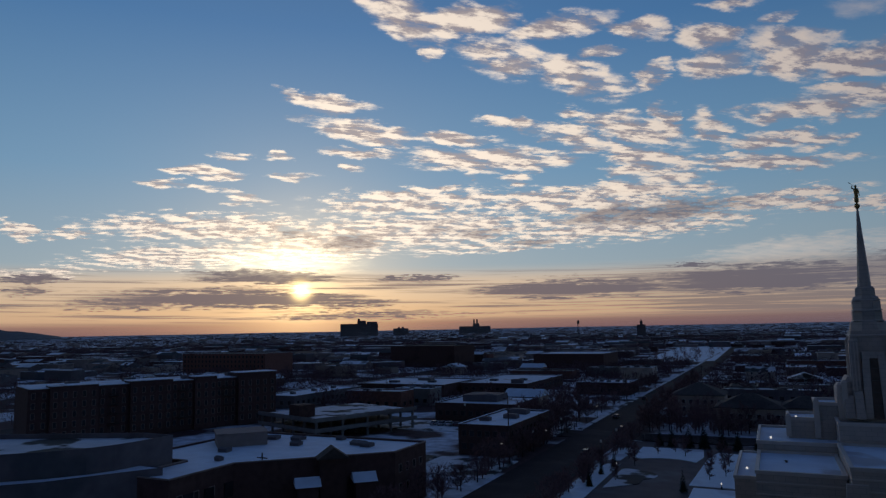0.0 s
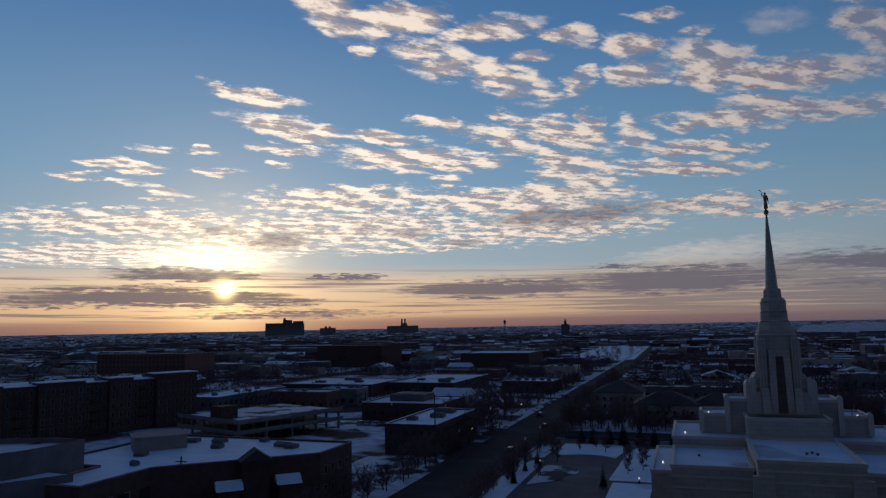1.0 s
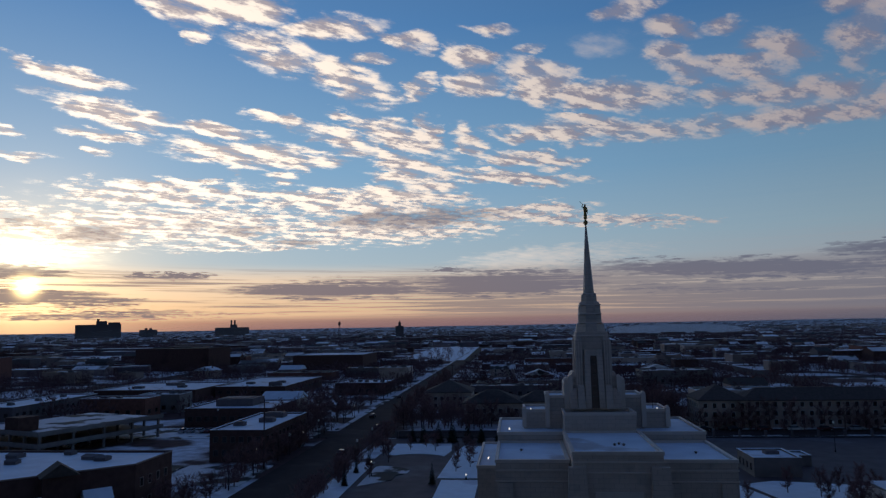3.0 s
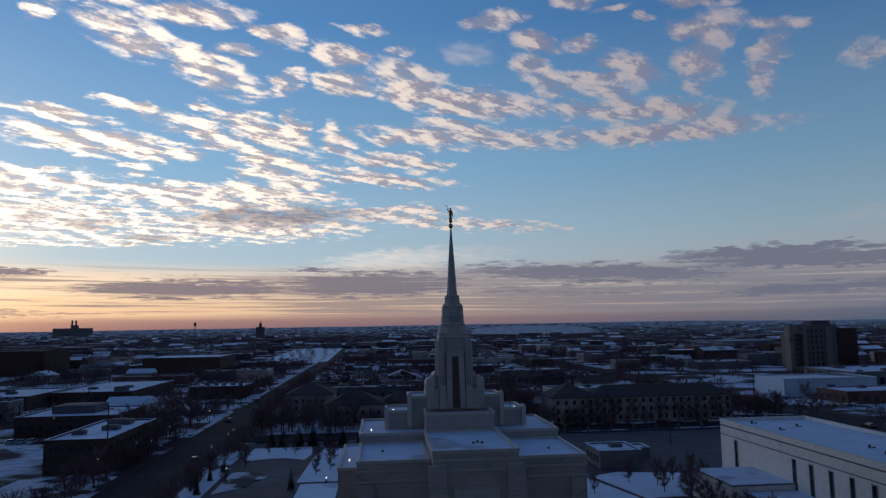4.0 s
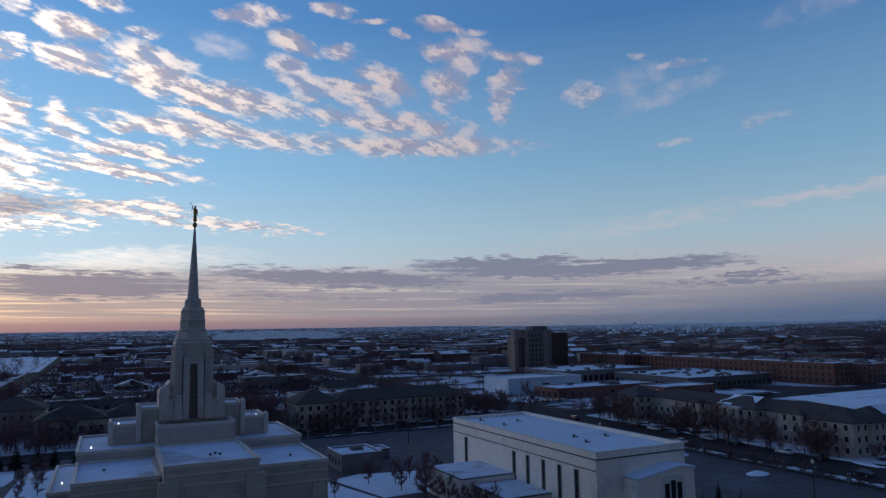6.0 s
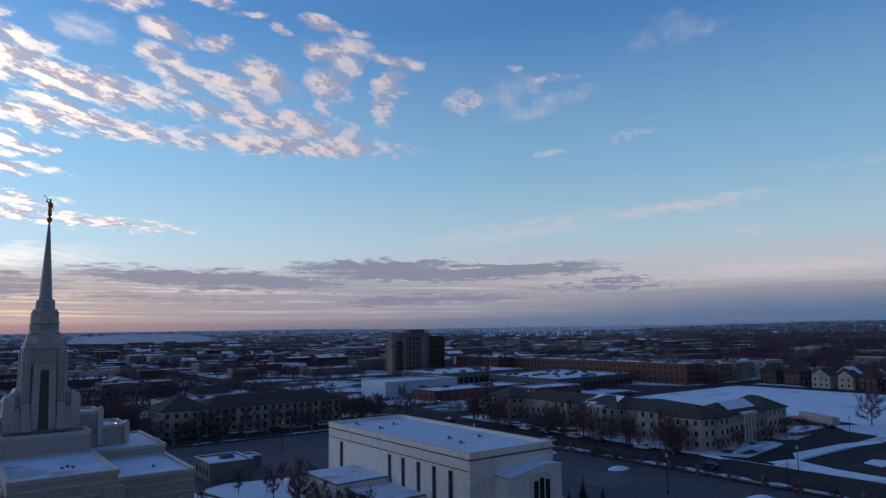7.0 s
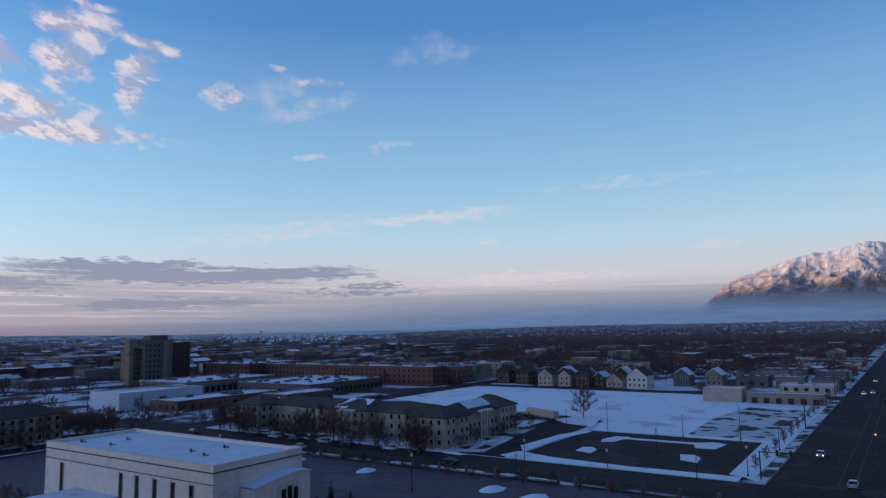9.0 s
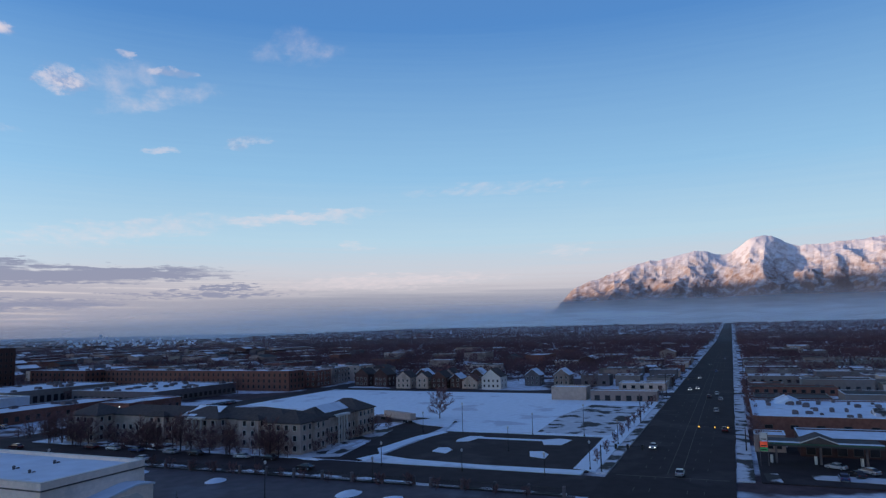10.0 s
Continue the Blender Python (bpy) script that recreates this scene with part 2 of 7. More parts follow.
# away from the sun a level bank of grey haze lies under a pale cream rim
ragged = wmath("MULTIPLY_ADD", layered, 0.022, wmath("ADD", el01, -0.011))
far_sun = wramp(ragged, [(0.0, (0.19, 0.225, 0.32)), (0.012, (0.275, 0.295, 0.385)), (0.029, (0.34, 0.35, 0.44)), (0.037, (0.57, 0.545, 0.60)), (0.05, (0.60, 0.61, 0.68)), (0.08, (0.46, 0.65, 0.79)), (0.14, (0.28, 0.52, 0.77)),
                         (0.27, (0.085, 0.25, 0.58)), (0.5, (0.085, 0.155, 0.39)), (1.0, (0.082, 0.118, 0.30))])
clear = wmix(away, near_sun, far_sun)
clear = wmix(0.08, clear, wmix(1.0, nishita, (0.10, 0.10, 0.10), "MULTIPLY"))
behind = wrange(sep.outputs[1], -0.18, -0.65)
clear = wmix(behind, clear, wmix(1.0, clear, (0.40, 0.41, 0.45), "MULTIPLY"))

# the sun's own glow through the veil
core = wmath("EXPONENT", wmath("MULTIPLY", wmath("POWER", wmath("DIVIDE", sun_angle, 0.62), 2.0), -1.0))
halo = wmath("EXPONENT", wmath("DIVIDE", sun_angle, -3.2))
wide = wmath("EXPONENT", wmath("DIVIDE", sun_angle, -8.0))


def glow(base, amount, colour):
    return wmix(1.0, base, wmix(amount, (0, 0, 0), colour), "ADD")


colour = glow(clear, wide, (0.55, 0.34, 0.14))
lit = wmix(wrange(sun_angle, 4.0, 66.0), (3.1, 2.6, 2.1), (0.76, 0.66, 0.69))
shaded = wmix(wrange(sun_angle, 4.0, 60.0), (1.15, 0.96, 0.92), (0.40, 0.39, 0.53))
relief = wrange(wmath("SUBTRACT", puffs_sunward, puffs), -0.09, 0.08)
relief_low = wrange(wmath("SUBTRACT", flecks_sunward, flecks), -0.09, 0.10)
low_lit = wmix(wrange(sun_angle, 4.0, 65.0), (2.7, 1.75, 0.95), (0.80, 0.69, 0.66))
bar = wmix(wrange(sun_angle, 4.0, 70.0), (0.33, 0.27, 0.34), (0.235, 0.255, 0.37))
colour = wmix(d_thin, colour, lit)
colour = wmix(wmath("MULTIPLY", low_layer, wrange(az, -30.0, 30.0, 0.50, 0.44)), colour, low_lit)
colour = wmix(wmath("MULTIPLY", d_speck, 0.9), colour, wmix(relief_low, lit, shaded))
colour = wmix(wmath("MULTIPLY", d_high, 0.92), colour, wmix(relief, lit, shaded))
colour = glow(colour, halo, (2.8, 1.9, 0.8))
colour = wmix(wmath("MULTIPLY", d_dark, 0.88), colour, bar)
colour = glow(colour, wmath("MULTIPLY", bright_gap, wrange(flecks, 0.35, 0.6, 0.35, 1.0)), (2.2, 1.8, 1.1))
colour = glow(colour, core, (9.0, 6.3, 2.4))
# below the horizon the air is dim
colour = wmix(wrange(el, -0.3, -6.0), colour, (0.03, 0.035, 0.05))
backdrop = wn("ShaderNodeBackground", colour, 1.0)
WL.new(backdrop.outputs[0], wn("ShaderNodeOutputWorld").inputs[0])

# ------------------------------------------------------------------ materials
def material(name, colour, rough=0.8, vary=0.25, scale=0.5, bump=0.0, metal=0.0, second=None, patch=0.0, patch_scale=0.05, island=False, coat=0.0, course=None):
    """A rough surface with fine grain and large stains; second shows through where the stains are strongest.
    course: length and height of the blocks of a laid wall, whose joints are a little darker."""
    m = bpy.data.materials.new(name)
    m.use_nodes = True
    nt = m.node_tree
    nodes, links = nt.nodes, nt.links
    b = nodes["Principled BSDF"]
    pos = nodes.new("ShaderNodeNewGeometry").outputs["Position"]
    n1 = nodes.new("ShaderNodeTexNoise")
    n1.inputs["Scale"].default_value, n1.inputs["Detail"].default_value = scale, 6
    n2 = nodes.new("ShaderNodeTexNoise")
    n2.inputs["Scale"].default_value, n2.inputs["Detail"].default_value = patch_scale, 5
    for n in (n1, n2):
        links.new(pos, n.inputs["Vector"])
    r1 = nodes.new("ShaderNodeMapRange")
    r1.inputs[1].default_value, r1.inputs[2].default_value = 0.3, 0.7
    r1.inputs[3].default_value, r1.inputs[4].default_value = 1 - vary, 1 + vary
    links.new(n1.outputs["Fac"], r1.inputs[0])
    mixer = nodes.new("ShaderNodeMix")
    mixer.data_type = "RGBA"
    mixer.inputs[6].default_value = (*colour, 1)
    mixer.inputs[7].default_value = (*(second or [c * 0.7 for c in colour]), 1)
    r2 = nodes.new("ShaderNodeMapRange")
    r2.interpolation_type = "SMOOTHSTEP"
    lo = 0.68 - 0.36 * patch
    r2.inputs[1].default_value, r2.inputs[2].default_value = lo, lo + 0.08
    links.new(n2.outputs["Fac"], r2.inputs[0])
    links.new(r2.outputs[0], mixer.inputs[0])
    mul = nodes.new("ShaderNodeMix")
    mul.data_type, mul.blend_type = "RGBA", "MULTIPLY"
    mul.inputs[0].default_value = 1
    links.new(mixer.outputs[2], mul.inputs[6])
    val = r1.outputs[0]
    if course:
        sp, run, flat = nodes.new("ShaderNodeSeparateXYZ"), nodes.new("ShaderNodeMath"), nodes.new("ShaderNodeCombineXYZ")
        links.new(pos, sp.inputs[0])
        links.new(sp.outputs[0], run.inputs[0])
        links.new(sp.outputs[1], run.inputs[1])
        links.new(run.outputs[0], flat.inputs[0])
        links.new(sp.outputs[2], flat.inputs[1])
        laid = nodes.new("ShaderNodeTexBrick")
        links.new(flat.outputs[0], laid.inputs["Vector"])
        for key, num in (("Scale", 1.0), ("Brick Width", course[0]), ("Row Height", course[1]), ("Mortar Size", course[1] * 0.05), ("Mortar Smooth", 0.4)):
            laid.inputs[key].default_value = num
        for key, g in (("Color1", 1.03), ("Color2", 0.95), ("Mortar", course[2])):
            laid.inputs[key].default_value = (g, g, g, 1)
        both = nodes.new("ShaderNodeMath")
        both.operation = "MULTIPLY"
        links.new(val, both.inputs[0])
        links.new(laid.outputs["Color"], both.inputs[1])
        val = both.outputs[0]
    if island:
        g = nodes.new("ShaderNodeNewGeometry").outputs["Random Per Island"]
    else:
        g = nodes.new("ShaderNodeObjectInfo").outputs["Random"]
    r3 = nodes.new("ShaderNodeMapRange")
    r3.inputs[3].default_value, r3.inputs[4].default_value = 1 - vary * 0.6, 1 + vary * 0.6
    links.new(g, r3.inputs[0])
    mm = nodes.new("ShaderNodeMath")
    mm.operation = "MULTIPLY"
    links.new(val, mm.inputs[0])
    links.new(r3.outputs[0], mm.inputs[1])
    links.new(mm.outputs[0], mul.inputs[7])
    links.new(mul.outputs[2], b.inputs["Base Color"])
    b.inputs["Roughness"].default_value, b.inputs["Metallic"].default_value = rough, metal
    b.inputs["Coat Weight"].default_value = coat
    b.inputs["Specular IOR Level"].default_value = 0.15 if rough > 0.6 else 0.5
    if bump:
        bp = nodes.new("ShaderNodeBump")
        bp.inputs["Distance"].default_value, bp.inputs["Strength"].default_value = bump, 0.6
        links.new(n1.outputs["Fac"], bp.inputs["Height"])
        links.new(bp.outputs[0], b.inputs["Normal"])
    return m


def glowing(name, colour, strength):
    m = bpy.data.materials.new(name)
    m.use_nodes = True
    b = m.node_tree.nodes["Principled BSDF"]
    b.inputs["Base Color"].default_value = (*colour, 1)
    b.inputs["Emission Color"].default_value = (*colour, 1)
    b.inputs["Emission Strength"].default_value = strength
    return m


SNOW = material("snow", (0.74, 0.82, 0.90), 0.7, 0.06, 0.4, 0.05, second=(0.56, 0.60, 0.68), patch=0.3, patch_scale=0.06)
SNOW_THIN = material("thin_trodden_snow", (0.62, 0.64, 0.68), 0.8, 0.12, 0.3, 0.05, second=(0.06, 0.055, 0.05), patch=0.50, patch_scale=0.12)
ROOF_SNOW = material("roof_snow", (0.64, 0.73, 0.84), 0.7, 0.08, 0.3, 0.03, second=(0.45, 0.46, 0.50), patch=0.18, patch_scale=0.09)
FAR_SNOW = material("snow_on_far_roofs", (0.78, 0.80, 0.84), 0.8, 0.3, 0.05, second=(0.24, 0.23, 0.23), patch=0.34, patch_scale=0.03, island=True)
ASPHALT = material("asphalt", (0.038, 0.029, 0.032), 0.9, 0.22, 0.25, 0.01, second=(0.056, 0.044, 0.047), patch=0.4, patch_scale=0.05)
LOT = material("damp_parking_asphalt", (0.095, 0.080, 0.092), 0.7, 0.2, 0.3, 0.01, second=(0.12, 0.115, 0.135), patch=0.36, patch_scale=0.06)
EARTH = material("winter_ground", (0.075, 0.047, 0.050), 0.95, 0.3, 0.3, 0.05, second=(0.56, 0.60, 0.67), patch=0.64, patch_scale=0.028)
CONCRETE = material("concrete", (0.20, 0.175, 0.17), 0.85, 0.12, 0.5, 0.01, second=(0.22, 0.21, 0.20), patch=0.3)
STONE = material("pale_temple_stone", (0.475, 0.395, 0.345), 0.6, 0.07, 0.6, 0.004, second=(0.40, 0.345, 0.305), patch=0.35, patch_scale=0.25, course=(1.3, 0.62, 0.72))
STONE_EDGE = material("pale_stone_coping", (0.56, 0.485, 0.43), 0.55, 0.06, 0.8)
HALL_BRICK = material("white_painted_brick", (0.85, 0.745, 0.675), 0.75, 0.06, 1.2, 0.004, second=(0.72, 0.65, 0.60), patch=0.25, patch_scale=0.2, course=(0.8, 0.4, 0.92))
COPING = material("dark_metal_coping", (0.10, 0.085, 0.08), 0.5, 0.1, 1.0, metal=0.3)
BRICK = material("red_brown_brick", (0.19, 0.088, 0.072), 0.85, 0.2, 0.8, 0.004, second=(0.12, 0.06, 0.05), patch=0.3)
DARK_BRICK = material("dark_brown_brick", (0.10, 0.055, 0.05), 0.85, 0.2, 0.8, 0.004, second=(0.075, 0.042, 0.038), patch=0.3)
TAN = material("tan_stucco", (0.29, 0.225, 0.205), 0.85, 0.12, 0.6, 0.003, second=(0.18, 0.14, 0.13), patch=0.3, patch_scale=0.12)
BEIGE = material("beige_stucco", (0.47, 0.375, 0.325), 0.85, 0.12, 0.6, 0.003, second=(0.35, 0.29, 0.25), patch=0.3, patch_scale=0.12)
GREY = material("grey_panel", (0.145, 0.125, 0.135), 0.7, 0.15, 0.5, second=(0.10, 0.10, 0.11), patch=0.3)
BLUE_WHITE = material("pale_blue_metal_siding", (0.58, 0.66, 0.78), 0.5, 0.08, 0.6, second=(0.50, 0.58, 0.70), patch=0.3)
SHINGLE = material("dark_shingles", (0.085, 0.072, 0.068), 0.9, 0.2, 1.2, 0.01, second=(0.06, 0.05, 0.05), patch=0.3)
ROOF_DARK = material("dark_roof_membrane", (0.07, 0.068, 0.07), 0.8, 0.15, 0.4, second=(0.05, 0.05, 0.05), patch=0.3)
WHITE = material("white_trim", (0.60, 0.58, 0.55), 0.6, 0.05, 0.8)
BLACK = material("dark_iron", (0.03, 0.03, 0.032), 0.5, 0.15, 1.0, metal=0.4)
GOLD = material("gilded_bronze", (0.30, 0.20, 0.07), 0.5, 0.12, 3.0, metal=0.7)
BARK = material("bare_bark", (0.075, 0.050, 0.050), 0.9, 0.3, 2.0)
TWIG = material("winter_twigs", (0.19, 0.108, 0.108), 0.95, 0.3, 1.0)
FIR = material("dark_conifer_needles", (0.022, 0.032, 0.024), 0.9, 0.35, 1.2)
WOOD_FAR = material("far_winter_woods", (0.125, 0.070, 0.078), 0.95, 0.3, 0.02)
PAINT = material("road_paint", (0.09, 0.085, 0.075), 0.7, 0.3, 1.0)
GLASS = material("dark_window_glass", (0.02, 0.022, 0.026), 0.08, 0.2, 0.3)
ART_GLASS = material("brown_art_glass", (0.075, 0.048, 0.042), 0.35, 0.3, 1.5)
GLASS_FAR = material("far_window_glass", (0.025, 0.025, 0.03), 0.25, 0.3, 0.3)
TYRE = material("rubber", (0.02, 0.02, 0.02), 0.8, 0.1, 2.0)


# ------------------------------------------------------------------ mesh helpers
def mesh_of(name, bm, mat):
    me = bpy.data.meshes.new(name)
    bm.to_mesh(me)
    bm.free()
    for m in (mat if isinstance(mat, (list, tuple)) else [mat]):
        me.materials.append(m)
    return me


def box(bm, x0, y0, z0, x1, y1, z1, top=None, mi=0):
    """A box; top = (x0, y0, x1, y1) narrows its upper face."""
    tx0, ty0, tx1, ty1 = top or (x0, y0, x1, y1)
    vs = [bm.verts.new(p) for p in ((x0, y0, z0), (x1, y0, z0), (x1, y1, z0), (x0, y1, z0),
                                    (tx0, ty0, z1), (tx1, ty0, z1), (tx1, ty1, z1), (tx0, ty1, z1))]
    for f in ((3, 2, 1, 0), (4, 5, 6, 7), (0, 1, 5, 4), (1, 2, 6, 5), (2, 3, 7, 6), (3, 0, 4, 7)):
        bm.faces.new([vs[i] for i in f]).material_index = mi
    return vs


def tube(bm, a, b, r0, r1, n=6, mi=0, cap=True):
    a, b = Vector(a), Vector(b)
    d = (b - a).normalized()
    u = d.orthogonal().normalized()
    w = d.cross(u)
    ra, rb = [], []
    for i in range(n):
        c, s = math.cos(2 * math.pi * i / n), math.sin(2 * math.pi * i / n)
        ra.append(bm.verts.new(a + (u * c + w * s) * r0))
        rb.append(bm.verts.new(b + (u * c + w * s) * r1))
    for i in range(n):
        j = (i + 1) % n
        bm.faces.new((ra[i], ra[j], rb[j], rb[i])).material_index = mi
    if cap:
        bm.faces.new(ra[::-1]).material_index = mi
        bm.faces.new(rb).material_index = mi


def lathe(bm, x, y, rows, n=10, mi=0):
    """A turned form: rows of (height, radius)."""
    rings = []
    for z, r in rows:
        rings.append([bm.verts.new((x + r * math.cos(2 * math.pi * i / n), y + r * math.sin(2 * math.pi * i / n), z)) for i in range(n)])
    for p, q in zip(rings, rings[1:]):
        for i in range(n):
            j = (i + 1) % n
            bm.faces.new((p[i], p[j], q[j], q[i])).material_index = mi
    bm.faces.new(rings[0][::-1])
    bm.faces.new(rings[-1])


def part(name, bm, mat, parent, label=""):
    ob = new(name, mesh_of(name, bm, mat))
    ob.parent = parent
    return tagged(ob, label)


def piece(name, me, parent, m):
    """One more object on a mesh that alike pieces share."""
    ob = new(name, me)
    ob.parent = parent
    ob.matrix_basis = m
    return ob


def thing(name, x, y, z, label, category, group="", kind="", turn=0.0):
    ob = new(name)
    ob.empty_display_size = 0.5
    ob.matrix_basis = pose(x, y, z, 0, 0, turn)
    return tagged(ob, label, category, group, kind)


def setting(name, bm, mat, label, category):
    return tagged(new(name, mesh_of(name, bm, mat)), label, category, kind="structure")


def boxmesh(name, x0, y0, z0, x1, y1, z1, mat, top=None):
    bm = bmesh.new()
    box(bm, x0, y0, z0, x1, y1, z1, top)
    return mesh_of(name, bm, mat)


# ------------------------------------------------------------------ ground
def sheet(name, x0, y0, x1, y1, z, mat, label, category):
    bm = bmesh.new()
    box(bm, x0, y0, z - 0.5, x1, y1, z)
    return setting(name, bm, mat, label, category)


def terrain(x, y):
    """Height of the land: level town, a swell far out, and a long rise eastward to the foot of the range."""
    r = math.hypot(x, y)
    z = 0.0
    if r > 2500:
        k = (r - 2500) / 2300
        z = 22 * k * k + 6 * k * noise.noise((x * 0.0011, y * 0.0011, 3.0))
    b = math.degrees(math.atan2(x, y))
    if r > 1400 and b > 45:
        e = min(1.0, (b - 45) / 22.0) * max(0.0, min(1.0, (140 - b) / 20.0))
        e = e * e * (3 - 2 * e)
        z = z * (1 - e) + e * min(30.0, 30.0 * (r - 1400) / 2000)
    return z


RINGS = (0.5, 40, 120, 300, 600, 1000, 1400, 1700, 2000, 2400, 2800, 3100, 3400, 3900, 4300, 4600, 4780)


def ground():
    bm = bmesh.new()
    rings = []
    for r in RINGS:
        row = []
        for i in range(96):
            a = 2 * math.pi * i / 96
            x, y = r * math.sin(a), r * math.cos(a)
            row.append(bm.verts.new((x, y, terrain(x, y) - 0.1)))
        rings.append(row)
    for p, q in zip(rings, rings[1:]):
        for i in range(96):
            j = (i + 1) % 96
            bm.faces.new((p[j], p[i], q[i], q[j]))
    bm.faces.new(rings[0])
    bmesh.ops.recalc_face_normals(bm, faces=bm.faces)
    return setting("ground", bm, EARTH, "brown winter ground patched with old snow", "ground")


ground()


def west_rim():
    """A low swell of land that closes the plain in the west, added to block the sun's rays from the town."""
    bm = bmesh.new()
    rows = []
    for i in range(90):
        b = -100 + 150 * i / 89
        a = radians(b)
        k = min(1.0, (50 - b) / 25.0)
        h = (31.5 + 2.5 * noise.noise((i * 0.35, 2.0, 0.0))) * k
        rows.append([bm.verts.new((r * math.sin(a), r * math.cos(a), z)) for r, z in ((4300, 6), (4550, h * 0.8), (4700, h), (4790, h), (4850, 0))])
    for p, q in zip(rows, rows[1:]):
        for j in range(4):
            bm.faces.new((p[j], q[j], q[j + 1], p[j + 1]))
    bmesh.ops.recalc_face_normals(bm, faces=bm.faces)
    return setting("west_rim", bm, EARTH, "low snow-streaked swell added along the western horizon to block the sun", "land")


west_rim()
# the broad avenue that runs off to the mountain, and the grid of streets
def avenue():
    """The avenue: level through the town, then climbing with the land to the foot of the range."""
    bm = bmesh.new()
    rows = []
    for x in (-600, 0, 600, 1400, 1700, 2000, 2400, 2800, 3100, 3390):
        z = terrain(x, 14) + (0.06 if x <= 1400 else 0.6)
        rows.append([bm.verts.new(p) for p in ((x, 1.2, z - 0.5), (x, 1.2, z), (x, 28.5, z), (x, 28.5, z - 0.5))])
    for p, q in zip(rows, rows[1:]):
        for j in range(3):
            bm.faces.new((p[j], q[j], q[j + 1], p[j + 1]))
    bmesh.ops.recalc_face_normals(bm, faces=bm.faces)
    return setting("road_avenue", bm, ASPHALT, "broad dark asphalt avenue with several lanes", "road")


avenue()
for i, x in enumerate((-457, -254, -51.5, 152, 356, 560, 764, 970)):
    w = 8.0 if x == -51.5 else (9.5 if x == 152 else 7.0)
    sheet(f"road_cross_{i + 1}", x - w, 28.5, x + w, 2400, 0.05, ASPHALT, "dark asphalt side street between town blocks", "road")
for i, y in enumerate((222, 432, 640, 850, 1060)):
    sheet(f"road_long_{i + 1}", -1100, y - 7, 1500, y + 7, 0.04, ASPHALT, "dark asphalt street behind the town blocks", "road")
for i, (x0, x1) in enumerate(((165, 344), (368, 551), (569, 755), (774, 960), (980, 1400))):
    sheet(f"pavement_avenue_{i + 1}", x0, 28.6, x1, 31.2, 0.20, SNOW_THIN, "snow-covered pavement beside the avenue", "pavement")
    sheet(f"kerb_avenue_{i + 1}", x0, 28.3, x1, 28.6, 0.17, CONCRETE, "pale concrete kerb along the avenue", "kerb")
    sheet(f"pavement_far_side_{i + 1}", x0, -2.6, x1, 1.0, 0.20, SNOW_THIN, "snow-patched pavement on the shop side of the avenue", "pavement")
sheet("pavement_street", -61.5, 232, -59.6, 900, 0.16, SNOW_THIN, "snow-edged pavement along the side street", "pavement")


